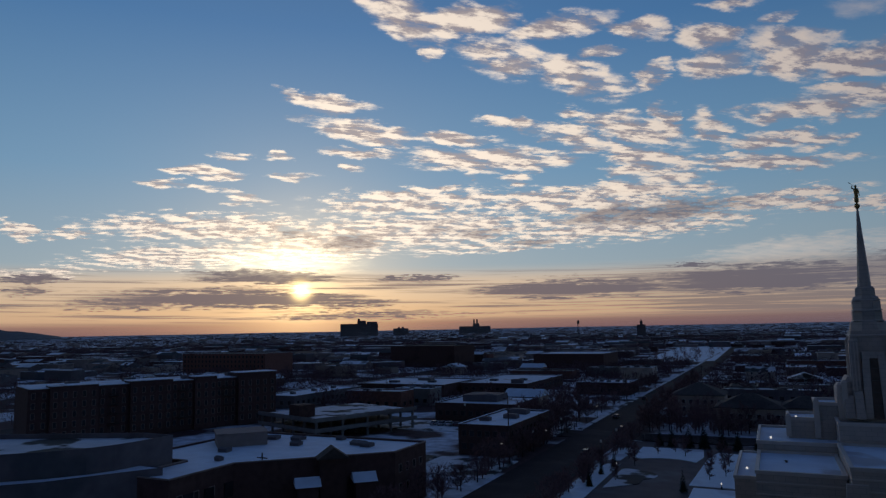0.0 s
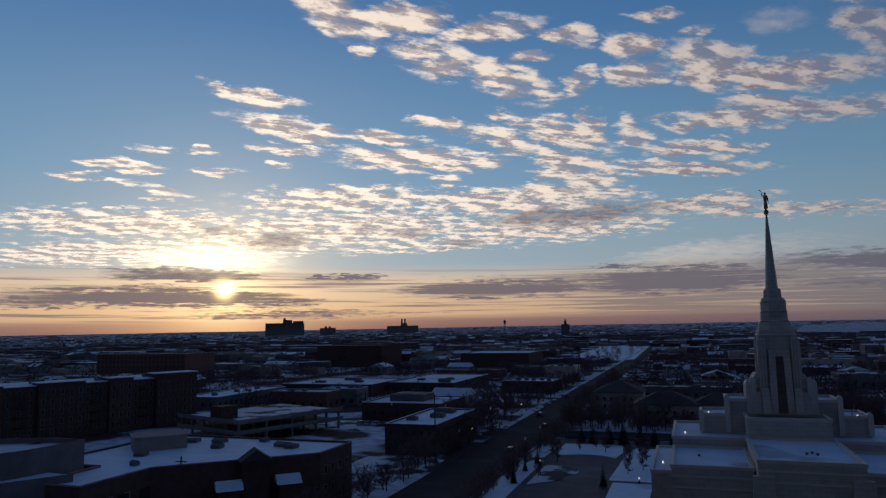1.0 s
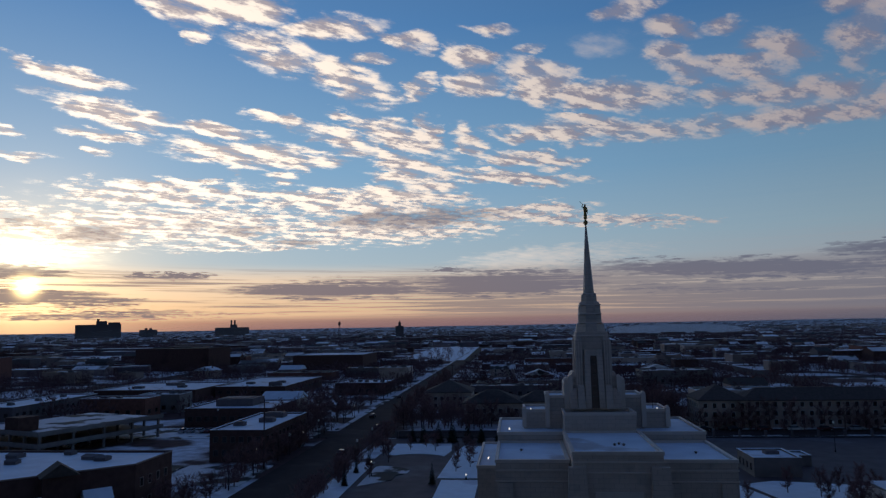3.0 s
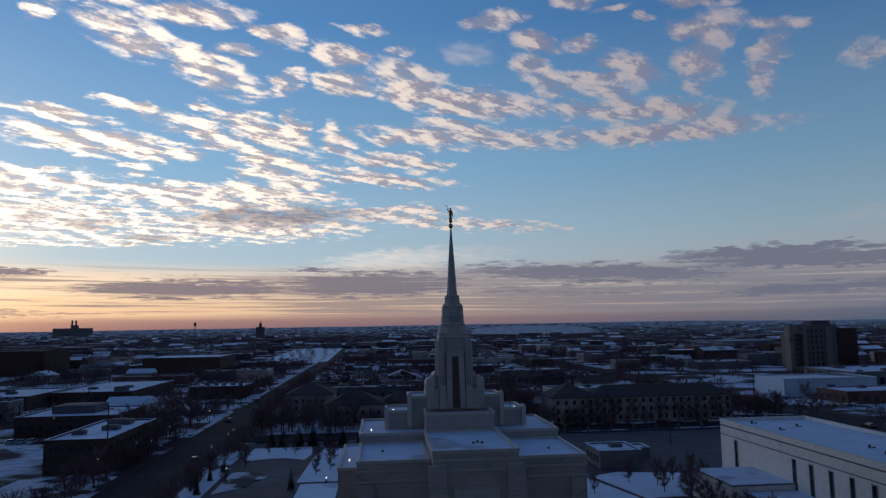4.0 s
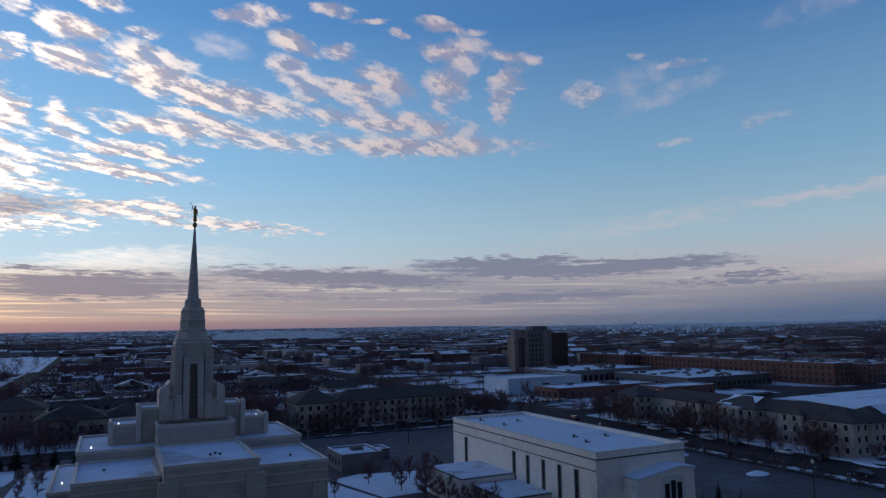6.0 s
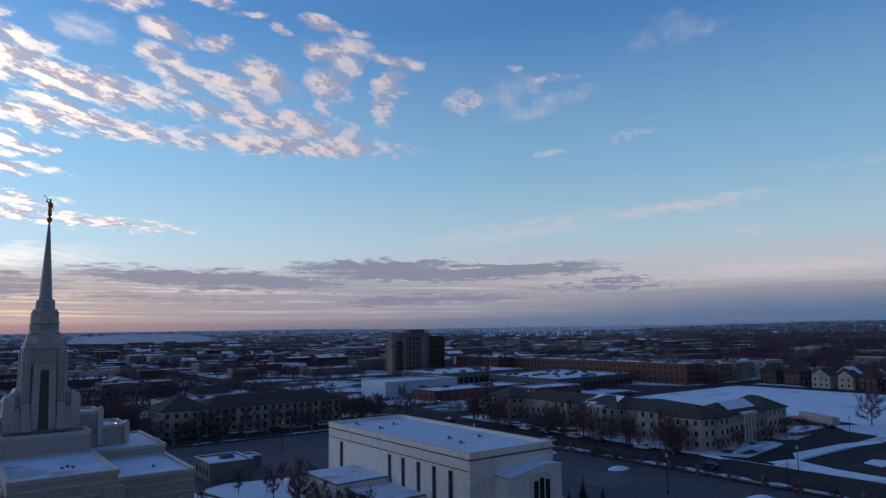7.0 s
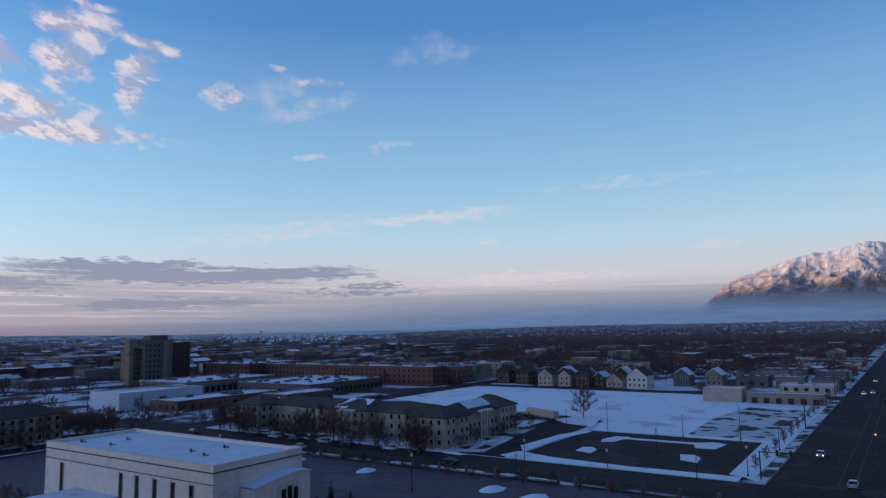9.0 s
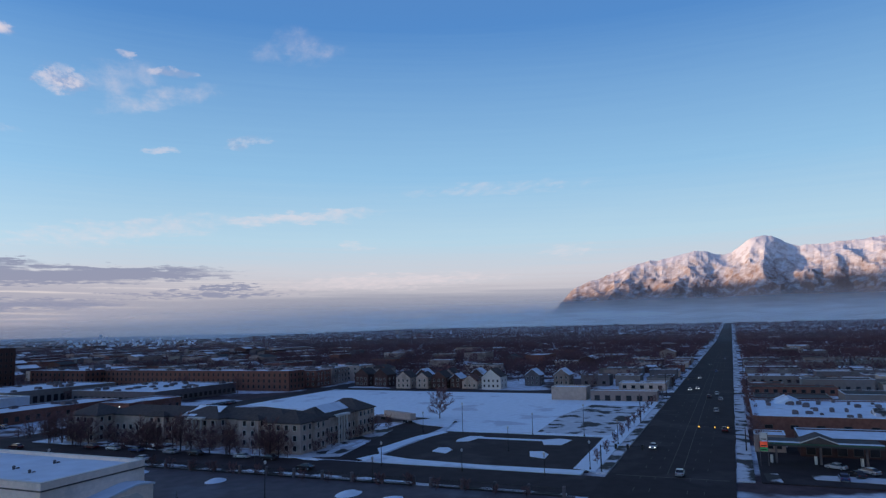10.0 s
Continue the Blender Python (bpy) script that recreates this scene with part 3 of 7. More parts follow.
# ------------------------------------------------------------------ temple
def temple():
    cx, cy = 12.4, 119.4
    t = thing("temple", cx, cy, 0, "pale stone temple with stepped snowy roofs and a tall slender spire", "temple")

    def block(name, x0, x1, y0, y1, z0, z1, taper=0.0, cope=0.0, label=""):
        bm = bmesh.new()
        a, b, c, d = x0 - cx, x1 - cx, y0 - cy, y1 - cy
        box(bm, a, c, z0, b, d, z1 - (0.45 if cope else 0), (a + taper, c + taper, b - taper, d - taper) if taper else None)
        ob = part(name, bm, STONE, t, label)
        if cope:
            bm = bmesh.new()
            e, w, lo = 0.12, cope, z1 - 0.45
            a, b, c, d = a + taper, b - taper, c + taper, d - taper
            for q in ((a - e, c - e, b + e, c + w), (a - e, d - w, b + e, d + e), (a - e, c + w, a + w, d - w), (b - w, c + w, b + e, d - w)):
                box(bm, q[0], q[1], lo, q[2], q[3], z1)
            part("parapet", bm, STONE_EDGE, ob, "pale stone parapet")
        return ob

    def snow(x0, x1, y0, y1, z, parent=None):
        bm = bmesh.new()
        nx, ny = 8, 6
        vs = [[bm.verts.new((x0 - cx + (x1 - x0) * i / nx, y0 - cy + (y1 - y0) * j / ny,
                             z + 0.05 * noise.noise((i * 0.7 + x0, j * 0.7, z)))) for j in range(ny + 1)] for i in range(nx + 1)]
        for i in range(nx):
            for j in range(ny):
                bm.faces.new((vs[i][j], vs[i + 1][j], vs[i + 1][j + 1], vs[i][j + 1]))
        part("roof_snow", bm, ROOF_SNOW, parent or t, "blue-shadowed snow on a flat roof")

    # centre bay with flared side piers and a recessed panel
    block("center_bay", 6.7, 18.1, 92.2, 110.0, 0, 17.62, cope=0.35)
    snow(7.0, 17.8, 92.5, 109.9, 17.30)
    for x0, x1, k in ((5.6, 8.8, 1), (16.0, 19.2, -1)):
        bm = bmesh.new()
        xa, xb = x0 - cx, x1 - cx
        box(bm, xa - 0.25, 91.0 - cy, 0, xb + 0.25, 92.2 - cy, 15.8, (xa + 0.5, 91.5 - cy, xb - 0.5, 92.2 - cy))
        part("pier", bm, STONE, t)
    bm = bmesh.new()
    box(bm, 9.4 - cx, 91.95 - cy, 0, 15.4 - cx, 92.2 - cy, 12.6)
    part("carved_panel", bm, STONE_EDGE, t)
    for z in (14.9, 16.2):
        bm = bmesh.new()
        box(bm, 6.6 - cx, 92.08 - cy, z, 18.2 - cx, 92.2 - cy, z + 0.18)
        part("string_course", bm, STONE_EDGE, t)
    # side wings
    for k, (x0, x1) in enumerate(((-3.3, 6.5), (18.3, 28.1))):
        block("wing", x0, x1, 95.6, 111.0, 0, 16.0, cope=0.35)
        snow(x0 + 0.35, x1 - 0.35, 96.0, 110.9, 15.65)
        for z in (13.1, 14.5):
            bm = bmesh.new()
            box(bm, x0 - 0.1 - cx, 95.48 - cy, z, x1 + 0.1 - cx, 95.6 - cy, z + 0.16)
            part("string_course", bm, STONE_EDGE, t)
        for xm in (x0 + 1.3, x1 - 1.3):
            bm = bmesh.new()
            box(bm, xm - 1.5 - cx, 94.6 - cy, 0, xm + 1.5 - cx, 95.6 - cy, 13.0, (xm - 0.9 - cx, 95.2 - cy, xm + 0.9 - cx, 95.6 - cy))
            part("pier", bm, STONE, t)
        xm = (x0 + x1) / 2
        bm = bmesh.new()
        box(bm, xm - 2.2 - cx, 95.2 - cy, 0, xm + 2.2 - cx, 95.6 - cy, 9.4)
        part("window_surround", bm, STONE_EDGE, t)
        for i in range(3):
            bm = bmesh.new()
            box(bm, xm - 1.5 + i * 1.1 - cx, 95.1 - cy, 2.0, xm - 0.7 + i * 1.1 - cx, 95.2 - cy, 8.6)
            part("window", bm, GLASS, t, "tall dark art-glass window")
    # low outer blocks
    for x0, x1 in ((-6.8, -3.4), (28.2, 31.6)):
        block("side_block", x0, x1, 112.0, 134.0, 0, 12.0, cope=0.3)
        snow(x0 + 0.3, x1 - 0.3, 112.3, 133.7, 11.66)
    # stepped tiers round the tower, lowest and widest first
    for x0, x1, y0, y1, z0, z1 in ((-3.4, 28.2, 111.0, 128.0, 0, 17.3), (0.8, 24.0, 117.2, 125.0, 16.9, 20.0),
                                   (4.6, 20.2, 116.8, 124.2, 16.9, 22.3), (7.8, 17.0, 116.9, 123.0, 16.9, 24.4)):
        block("tier", x0, x1, y0, y1, z0, z1, 0.0, 0.3)
        if z1 < 25:
            snow(x0 + 0.3, x1 - 0.3, y0 + 0.3, y1 - 0.3, z1 - 0.36)
    block("tier", 6.9, 17.9, 110.0, 116.4, 0, 20.3, 0.12, 0.25)
    # rounded buttress piers stepping up either side of the tower
    for s in (-1, 1):
        for dx, y0, z1 in ((4.5, 116.4, 25.2), (3.9, 116.0, 25.6), (7.7, 116.3, 22.9), (11.5, 116.7, 20.5)):
            bm = bmesh.new()
            x0 = s * dx
            box(bm, x0 - 0.36, y0 - cy, 17.2, x0 + 0.36, y0 - cy + 1.1, z1 - 0.35)
            box(bm, x0 - 0.36, y0 - cy, z1 - 0.35, x0 + 0.36, y0 - cy + 1.1, z1, (x0 - 0.15, y0 - cy + 0.25, x0 + 0.15, y0 - cy + 0.85))
            part("buttress", bm, STONE_EDGE, t)
    # tower shaft with corner piers and the tall window
    block("tower", 9.75, 15.05, 116.75, 122.05, 20.0, 32.6, 0.12)
    for sx in (-1, 1):
        for sy in (-1, 1):
            bm = bmesh.new()
            box(bm, sx * 2.3 - 0.6, sy * 2.35 - 0.62, 20, sx * 2.3 + 0.6, sy * 2.35 + 0.62, 31.2)
            box(bm, sx * 2.3 - 0.6, sy * 2.35 - 0.62, 31.2, sx * 2.3 + 0.6, sy * 2.35 + 0.62, 32.0,
                (sx * 2.2 - 0.3, sy * 2.2 - 0.3, sx * 2.2 + 0.3, sy * 2.2 + 0.3))
            part("corner_pier", bm, STONE, t)
            bm = bmesh.new()
            x0 = sx * 2.66
            box(bm, x0 - 0.34, sy * 1.2 - 0.4, 20, x0 + 0.34, sy * 1.2 + 0.4, 30.8, (x0 - 0.26, sy * 1.2 - 0.3, x0 + 0.26, sy * 1.2 + 0.3))
            part("corner_pier", bm, STONE, t)
    # tall flaring window between two stepped aprons
    bm = bmesh.new()
    for sx in (-1, 1):
        v = [bm.verts.new(p) for p in ((sx * 0.66, -4.3, 20.3), (sx * 1.6, -4.3, 20.3), (sx * 1.4, -3.4, 29.6), (sx * 0.52, -3.4, 29.6),
                                       (sx * 0.66, -2.6, 20.3), (sx * 1.6, -2.6, 20.3), (sx * 1.4, -2.6, 29.6), (sx * 0.52, -2.6, 29.6))]
        for q in ((0, 1, 2, 3), (4, 7, 6, 5), (0, 3, 7, 4), (1, 5, 6, 2), (3, 2, 6, 7), (0, 4, 5, 1)):
            bm.faces.new([v[i] for i in q])
    bmesh.ops.recalc_face_normals(bm, faces=bm.faces)
    box(bm, -0.52, -3.4, 28.7, 0.52, -2.6, 29.6)
    part("window_surround", bm, STONE, t)
    bm = bmesh.new()
    v = [bm.verts.new(p) for p in ((-0.66, -3.9, 20.3), (0.66, -3.9, 20.3), (0.53, -3.0, 28.7), (-0.53, -3.0, 28.7))]
    bm.faces.new(v)
    v = [bm.verts.new((p.co.x, p.co.y + 0.3, p.co.z)) for p in v]
    bm.faces.new(v[::-1])
    part("window", bm, ART_GLASS, t, "tall narrow dark brown tower window")
    for k in range(1, 5):
        z = 20.4 + k * 1.7
        y = -3.9 + 0.9 * (z - 20.3) / 8.4
        w = 0.66 - 0.13 * (z - 20.3) / 8.4
        bm = bmesh.new()
        box(bm, -w, y - 0.08, z, w, y, z + 0.14)
        part("glazing_bar", bm, COPING, t)
    for s in (-1, 1):
        for x0, x1, y0, z1 in ((1.62, 2.8, -4.9, 24.0), (2.82, 4.0, -4.4, 23.4)):
            bm = bmesh.new()
            xa, xb = sorted((s * x0, s * x1))
            box(bm, xa, y0, 20.3, xb, -2.7, z1, (xa + 0.06, y0 + 1.2, xb - 0.06, -2.7))
            part("apron", bm, STONE, t)
    # shoulder blocks lean against the tower's flanks
    for s in (-1, 1):
        for x0, x1, y0, y1, z1 in ((2.9, 3.8, -2.6, 2.6, 26.0), (3.8, 4.9, -2.8, 2.8, 24.9)):
            bm = bmesh.new()
            xa, xb = sorted((s * x0, s * x1))
            box(bm, xa, y0, 20.0, xb, y1, z1 - 0.7)
            box(bm, xa, y0, z1 - 0.7, xb, y1, z1, (xa + (0.0 if s > 0 else 0.4), y0 + 0.35, xb - (0.4 if s > 0 else 0.0), y1 - 0.35))
            part("shoulder", bm, STONE, t)
    # slim flutes up the corner piers and the aprons' fronts
    flute = boxmesh("flute", -0.09, -0.14, 0, 0.09, 0, 10.6, STONE_EDGE, (-0.05, -0.06, 0.05, 0))
    for x in (-2.72, -2.3, -1.88, 1.88, 2.3, 2.72):
        piece("flute", flute, t, pose(x, -2.97, 20.4))
    for s in (-1, 1):
        for y in (-2.2, -0.9, 0.0, 0.9):
            piece("flute", flute, t, pose(s * 3.0, y, 20.4, 0, 0, s * 90))
    # mouldings where the tower steps in
    for z, hw in ((31.9, 2.78), (34.0, 1.96), (35.5, 1.87), (37.0, 1.74), (38.85, 1.10)):
        bm = bmesh.new()
        box(bm, -hw, -hw, z, hw, hw, z + 0.16, (-hw + 0.08, -hw + 0.08, hw - 0.08, hw - 0.08))
        part("moulding", bm, STONE_EDGE, t)
    # stepped belfry stages
    for hw, z0, z1, tp in ((2.45, 32.6, 34.0, 0.35), (1.95, 34.0, 35.5, 0.0), (1.86, 35.5, 37.0, 0.0), (1.72, 37.0, 37.6, 0.1), (1.32, 37.6, 38.9, 0.1)):
        bm = bmesh.new()
        n = 8
        rings = []
        for z, r in ((z0, hw), (z1 - 0.15, hw - tp * 0.5), (z1, hw - tp - 0.12)):
            ring = []
            for i in range(n):
                a = 2 * math.pi * (i + 0.5) / n
                q = r / max(abs(math.cos(a)), abs(math.sin(a))) * (0.96 if r else 1)
                q = min(q, r * 1.22)
                ring.append(bm.verts.new((q * math.cos(a), q * math.sin(a), z)))
            rings.append(ring)
        for p, q in zip(rings, rings[1:]):
            for i in range(n):
                j = (i + 1) % n
                bm.faces.new((p[i], p[j], q[j], q[i]))
        bm.faces.new(rings[-1])
        bm.faces.new(rings[0][::-1])
        part("belfry_stage", bm, STONE, t)
    bm = bmesh.new()
    lathe(bm, 0, 0, ((38.9, 0.96), (39.2, 0.90), (45.0, 0.52), (50.5, 0.15), (50.7, 0.12)), 8)
    part("spire", bm, STONE, t, "slender tapering stone spire")
    bm = bmesh.new()
    lathe(bm, 0, 0, ((50.7, 0.10), (50.85, 0.24), (51.05, 0.36), (51.25, 0.38), (51.45, 0.30), (51.6, 0.14), (51.75, 0.12)), 12)
    part("finial_ball", bm, GOLD, t, "gilded ball")
    # small roof details
    for x, y, z in ((13.6, 99.5, 17.3), (12.9, 98.7, 17.3), (14.1, 98.6, 17.3), (0.2, 104.0, 15.65), (24.4, 102.0, 15.65)):
        bm = bmesh.new()
        lathe(bm, x - cx, y - cy, ((z, 0.16), (z + 0.16, 0.15), (z + 0.2, 0.3), (z + 0.3, 0.08)), 8)
        part("roof_vent", bm, COPING, t)
    for x, y, z in ((-1.6, 115.8, 16.96), (-5.3, 119.0, 11.72), (2.0, 119.0, 19.7), (22.6, 118.6, 19.7)):
        bm = bmesh.new()
        lathe(bm, x - cx, y - cy, ((z, 0.10), (z + 0.2, 0.13), (z + 0.3, 0.06)), 8)
        part("floodlight", bm, LAMP_WHITE, t, "small lit floodlight on the roof")
    bm = bmesh.new()
    tube(bm, (22.0 - cx, 119 - cy, 19.6), (22.0 - cx, 119 - cy, 22.6), 0.05, 0.03, 5)
    part("mast", bm, BLACK, t)
    return t


LAMP_WHITE = glowing("lit_lamp", (1.0, 0.93, 0.82), 2.0)
LAMP_AMBER = glowing("amber_lamp", (1.0, 0.55, 0.10), 0.9)
temple()


def statue():
    bm = bmesh.new()
    x, y = 0, 0
    lathe(bm, x, y, ((0, 0.22), (0.12, 0.30), (0.5, 0.30), (1.1, 0.24), (1.5, 0.28), (1.9, 0.32), (2.15, 0.26), (2.25, 0.10)), 10)
    lathe(bm, x, y, ((2.22, 0.08), (2.32, 0.14), (2.45, 0.16), (2.6, 0.13), (2.68, 0.05)), 8)
    tube(bm, (-0.22, 0, 2.05), (-0.52, 0, 2.25), 0.10, 0.08)
    tube(bm, (-0.52, 0, 2.25), (-0.42, 0, 2.62), 0.08, 0.06)
    tube(bm, (-0.22, 0, 2.52), (-0.72, 0, 3.02), 0.025, 0.04)
    tube(bm, (-0.72, 0, 3.02), (-0.86, 0, 3.12), 0.04, 0.11)
    tube(bm, (0.24, 0, 2.05), (0.38, 0, 1.55), 0.10, 0.07)
    tube(bm, (0.30, 0.1, 1.9), (0.44, 0.15, 0.95), 0.10, 0.04)
    ob = new("statue", mesh_of("statue", bm, GOLD))
    ob.matrix_basis = pose(12.4, 119.4, 51.74)
    tagged(ob, "gilded trumpet statue standing on the spire's ball", "statue")


statue()


# ------------------------------------------------------------------ white assembly hall
def hall():
    x0, y0, x1, y1, h = 72.2, 93.2, 91.4, 145.0, 13.0
    cx, cy = (x0 + x1) / 2, (y0 + y1) / 2
    t = thing("assembly_hall", cx, cy, 0, "long white brick assembly hall with slit windows and snowy roof", "hall")
    a, b, c, d = x0 - cx, x1 - cx, y0 - cy, y1 - cy
    bm = bmesh.new()
    box(bm, a, c, 0, b, d, 10.6)
    part("wall", bm, HALL_BRICK, t)
    bm = bmesh.new()
    box(bm, a - 0.12, c - 0.12, 11.75, b + 0.12, d + 0.12, 11.95)
    part("cornice_line", bm, COPING, t, "dark metal line below the parapet")
    bm = bmesh.new()
    box(bm, a + 0.02, c + 0.02, 10.6, b - 0.02, d - 0.02, 11.75)
    part("frieze", bm, HALL_BRICK, t)
    bm = bmesh.new()
    for q in ((a, c, b, c + 0.5), (a, d - 0.5, b, d), (a, c + 0.5, a + 0.5, d - 0.5), (b - 0.5, c + 0.5, b, d - 0.5)):
        box(bm, q[0], q[1], 11.95, q[2], q[3], 13.0)
    part("parapet", bm, HALL_BRICK, t)
    bm = bmesh.new()
    for q in ((a - 0.08, c - 0.08, b + 0.08, c + 0.55), (a - 0.08, d - 0.55, b + 0.08, d + 0.08), (a - 0.08, c + 0.55, a + 0.55, d - 0.55), (b - 0.55, c + 0.55, b + 0.08, d - 0.55)):
        box(bm, q[0], q[1], 13.0, q[2], q[3], 13.07)
    part("coping", bm, WHITE, t)
    bm = bmesh.new()
    n = 14
    vs = [[bm.verts.new((a + 0.5 + (b - a - 1) * i / 6, c + 0.5 + (d - c - 1) * j / n, 12.45 + 0.10 * noise.noise((i * 0.8, j * 0.6, 1)))) for j in range(n + 1)] for i in range(7)]
    for i in range(6):
        for j in range(n):
            bm.faces.new((vs[i][j], vs[i + 1][j], vs[i + 1][j + 1], vs[i][j + 1]))
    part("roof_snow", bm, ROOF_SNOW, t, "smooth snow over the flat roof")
    # tall recessed panels and slit windows on the long side
    for k, (yy, wide) in enumerate(((138.6, 5.2), (118.5, 19.2), (113.6, 4.6), (108.4, 4.9), (103.4, 4.7), (98.5, 4.6))):
        ly = yy - cy
        bm = bmesh.new()
        box(bm, a - 0.10, ly + 0.55, 0.4, a, ly + 0.55 + wide - 0.9, 9.9)
        part("wall_panel", bm, HALL_BRICK, t)
        bm = bmesh.new()
        box(bm, a - 0.02, ly - 0.45, 1.0, a + 0.04, ly + 0.45, 9.4)
        w = part("window", bm, GLASS, t, "tall dark slit window")
        for s in (-1, 1):
            bm = bmesh.new()
            box(bm, a - 0.16, ly + s * 0.52 - 0.06, 0.9, a, ly + s * 0.52 + 0.06, 9.5)
            part("jamb", bm, TAN, w)
        for z in (3.2, 5.4, 7.5):
            bm = bmesh.new()
            box(bm, a - 0.08, ly - 0.45, z, a - 0.02, ly + 0.45, z + 0.12)
            part("glazing_bar", bm, COPING, w)
    bm = bmesh.new()
    box(bm, a - 0.14, c, 9.95, a, d, 10.07)
    part("string_course", bm, COPING, t)
    # front bay on the short side: gabled white porch with a tall three-light window
    bx0, bx1, by = 77.6 - cx, 90.0 - cx, c - 3.4
    bm = bmesh.new()
    mid = (bx0 + bx1) / 2 + 1.2
    front = [bm.verts.new(p) for p in ((bx0, by, 0), (bx1, by, 0), (bx1, by, 9.5), (mid + 2.2, by, 9.9), (mid + 1.2, by, 9.9), (bx0, by, 8.6))]
    back = [bm.verts.new((v.co.x, c, v.co.z)) for v in front]
    bm.faces.new(front)
    for i in range(6):
        j = (i + 1) % 6
        bm.faces.new((front[j], front[i], back[i], back[j]))
    bmesh.ops.recalc_face_normals(bm, faces=bm.faces)
    porch = part("front_bay", bm, HALL_BRICK, t)
    bm = bmesh.new()
    pts = [(bx0 - 0.2, 8.6), (mid + 1.2, 9.95), (mid + 2.2, 9.95), (bx1 + 0.2, 9.5)]
    lo = [[bm.verts.new((x, yy, z)) for yy in (by - 0.25, c)] for x, z in pts]
    hi = [[bm.verts.new((x, yy, z + 0.28)) for yy in (by - 0.25, c)] for x, z in pts]
    for p in range(3):
        bm.faces.new((hi[p][0], hi[p + 1][0], hi[p + 1][1], hi[p][1]))
        bm.faces.new((lo[p][0], lo[p + 1][0], hi[p + 1][0], hi[p][0]))
    part("bay_roof", bm, ROOF_SNOW, porch, "snow on the bay's shallow roof")
    bm = bmesh.new()
    box(bm, mid - 2.6, by - 0.25, 0.2, mid + 2.6, by, 8.1)
    box(bm, mid - 2.6, by - 0.25, 8.1, mid + 2.6, by, 8.8, (mid - 1.5, by - 0.25, mid + 1.5, by))
    part("window_surround", bm, WHITE, porch)
    for i in range(3):
        bm = bmesh.new()
        xx = mid - 1.35 + i * 1.35
        box(bm, xx - 0.48, by - 0.33, 0.6, xx + 0.48, by - 0.25, 7.6 if i != 1 else 8.0)
        part("window", bm, GLASS, porch, "tall dark window light")
    # low entrance wing and its canopy
    for nm, q in (("entrance_wing", (60.5, 118.5, 72.1, 133.0, 5.2)), ("canopy", (62.6, 106.0, 72.1, 118.4, 4.0))):
        bm = bmesh.new()
        box(bm, q[0] - cx, q[1] - cy, 0 if nm != "canopy" else 3.2, q[2] - cx, q[3] - cy, q[4])
        w = part(nm, bm, HALL_BRICK, t)
        bm = bmesh.new()
        box(bm, q[0] - cx - 0.15, q[1] - cy - 0.15, q[4], q[2] - cx - 0.02, q[3] - cy + 0.15, q[4] + 0.12)
        part("coping", bm, COPING, w)
        bm = bmesh.new()
        box(bm, q[0] - cx + 0.25, q[1] - cy + 0.25, q[4] + 0.12, q[2] - cx - 0.05, q[3] - cy - 0.25, q[4] + 0.24)
        part("roof_snow", bm, ROOF_SNOW, w)
    for yy in (106.6, 112.0, 117.6):
        bm = bmesh.new()
        box(bm, 62.8 - cx, yy - cy - 0.2, 0, 63.2 - cx, yy - cy + 0.2, 3.2)
        part("canopy_post", bm, WHITE, t)
    # roof vents half buried in snow
    for x, y in ((79.0, 104.6), (86.4, 108.4), (80.6, 110.5), (77.4, 131.0), (83.0, 134.5), (76.6, 140.0)):
        bm = bmesh.new()
        r = 0.22
        lathe(bm, x - cx, y - cy, ((12.4, r), (12.85, r), (12.9, r * 1.4), (13.05, r * 0.4)), 8)
        box(bm, x - cx + 0.5, y - cy - 0.2, 12.4, x - cx + 0.9, y - cy + 0.2, 12.62)
        part("roof_vent", bm, GREY, t)


hall()


# ------------------------------------------------------------------ buildings by kind
WINDOWS = {}


def window_mesh(w, h, frame_mat, glass=GLASS_FAR):
    key = (round(w, 2), round(h, 2), frame_mat.name, glass.name)
    if key not in WINDOWS:
        bm = bmesh.new()
        f = 0.10
        for q in ((-w / 2, 0, w / 2, f), (-w / 2, h - f, w / 2, h), (-w / 2, f, -w / 2 + f, h - f), (w / 2 - f, f, w / 2, h - f)):
            box(bm, q[0], -0.10, q[1], q[2], 0, q[3])
        box(bm, -w / 2 + f, -0.03, f, w / 2 - f, 0, h - f, mi=1)
        WINDOWS[key] = mesh_of("window", bm, [frame_mat, glass])
    return WINDOWS[key]


def windows_on(t, face, a0, a1, at, rows, cols, w, h, frame_mat, first=1.0, storey=2.9, name="window"):
    """Windows on one face of a building: 's' looks to -y, 'n' to +y, 'w' to -x, 'e' to +x; at is the face's plane."""
    me = window_mesh(w, h, frame_mat)
    turn = {"s": 0, "e": 90, "n": 180, "w": -90}[face]
    for r in range(rows):
        for c in range(cols):
            u = a0 + (a1 - a0) * (c + 0.5) / cols
            p = (u, at) if face in "sn" else (at, u)
            piece(name, me, t, pose(p[0], p[1], first + r * storey, 0, 0, turn))


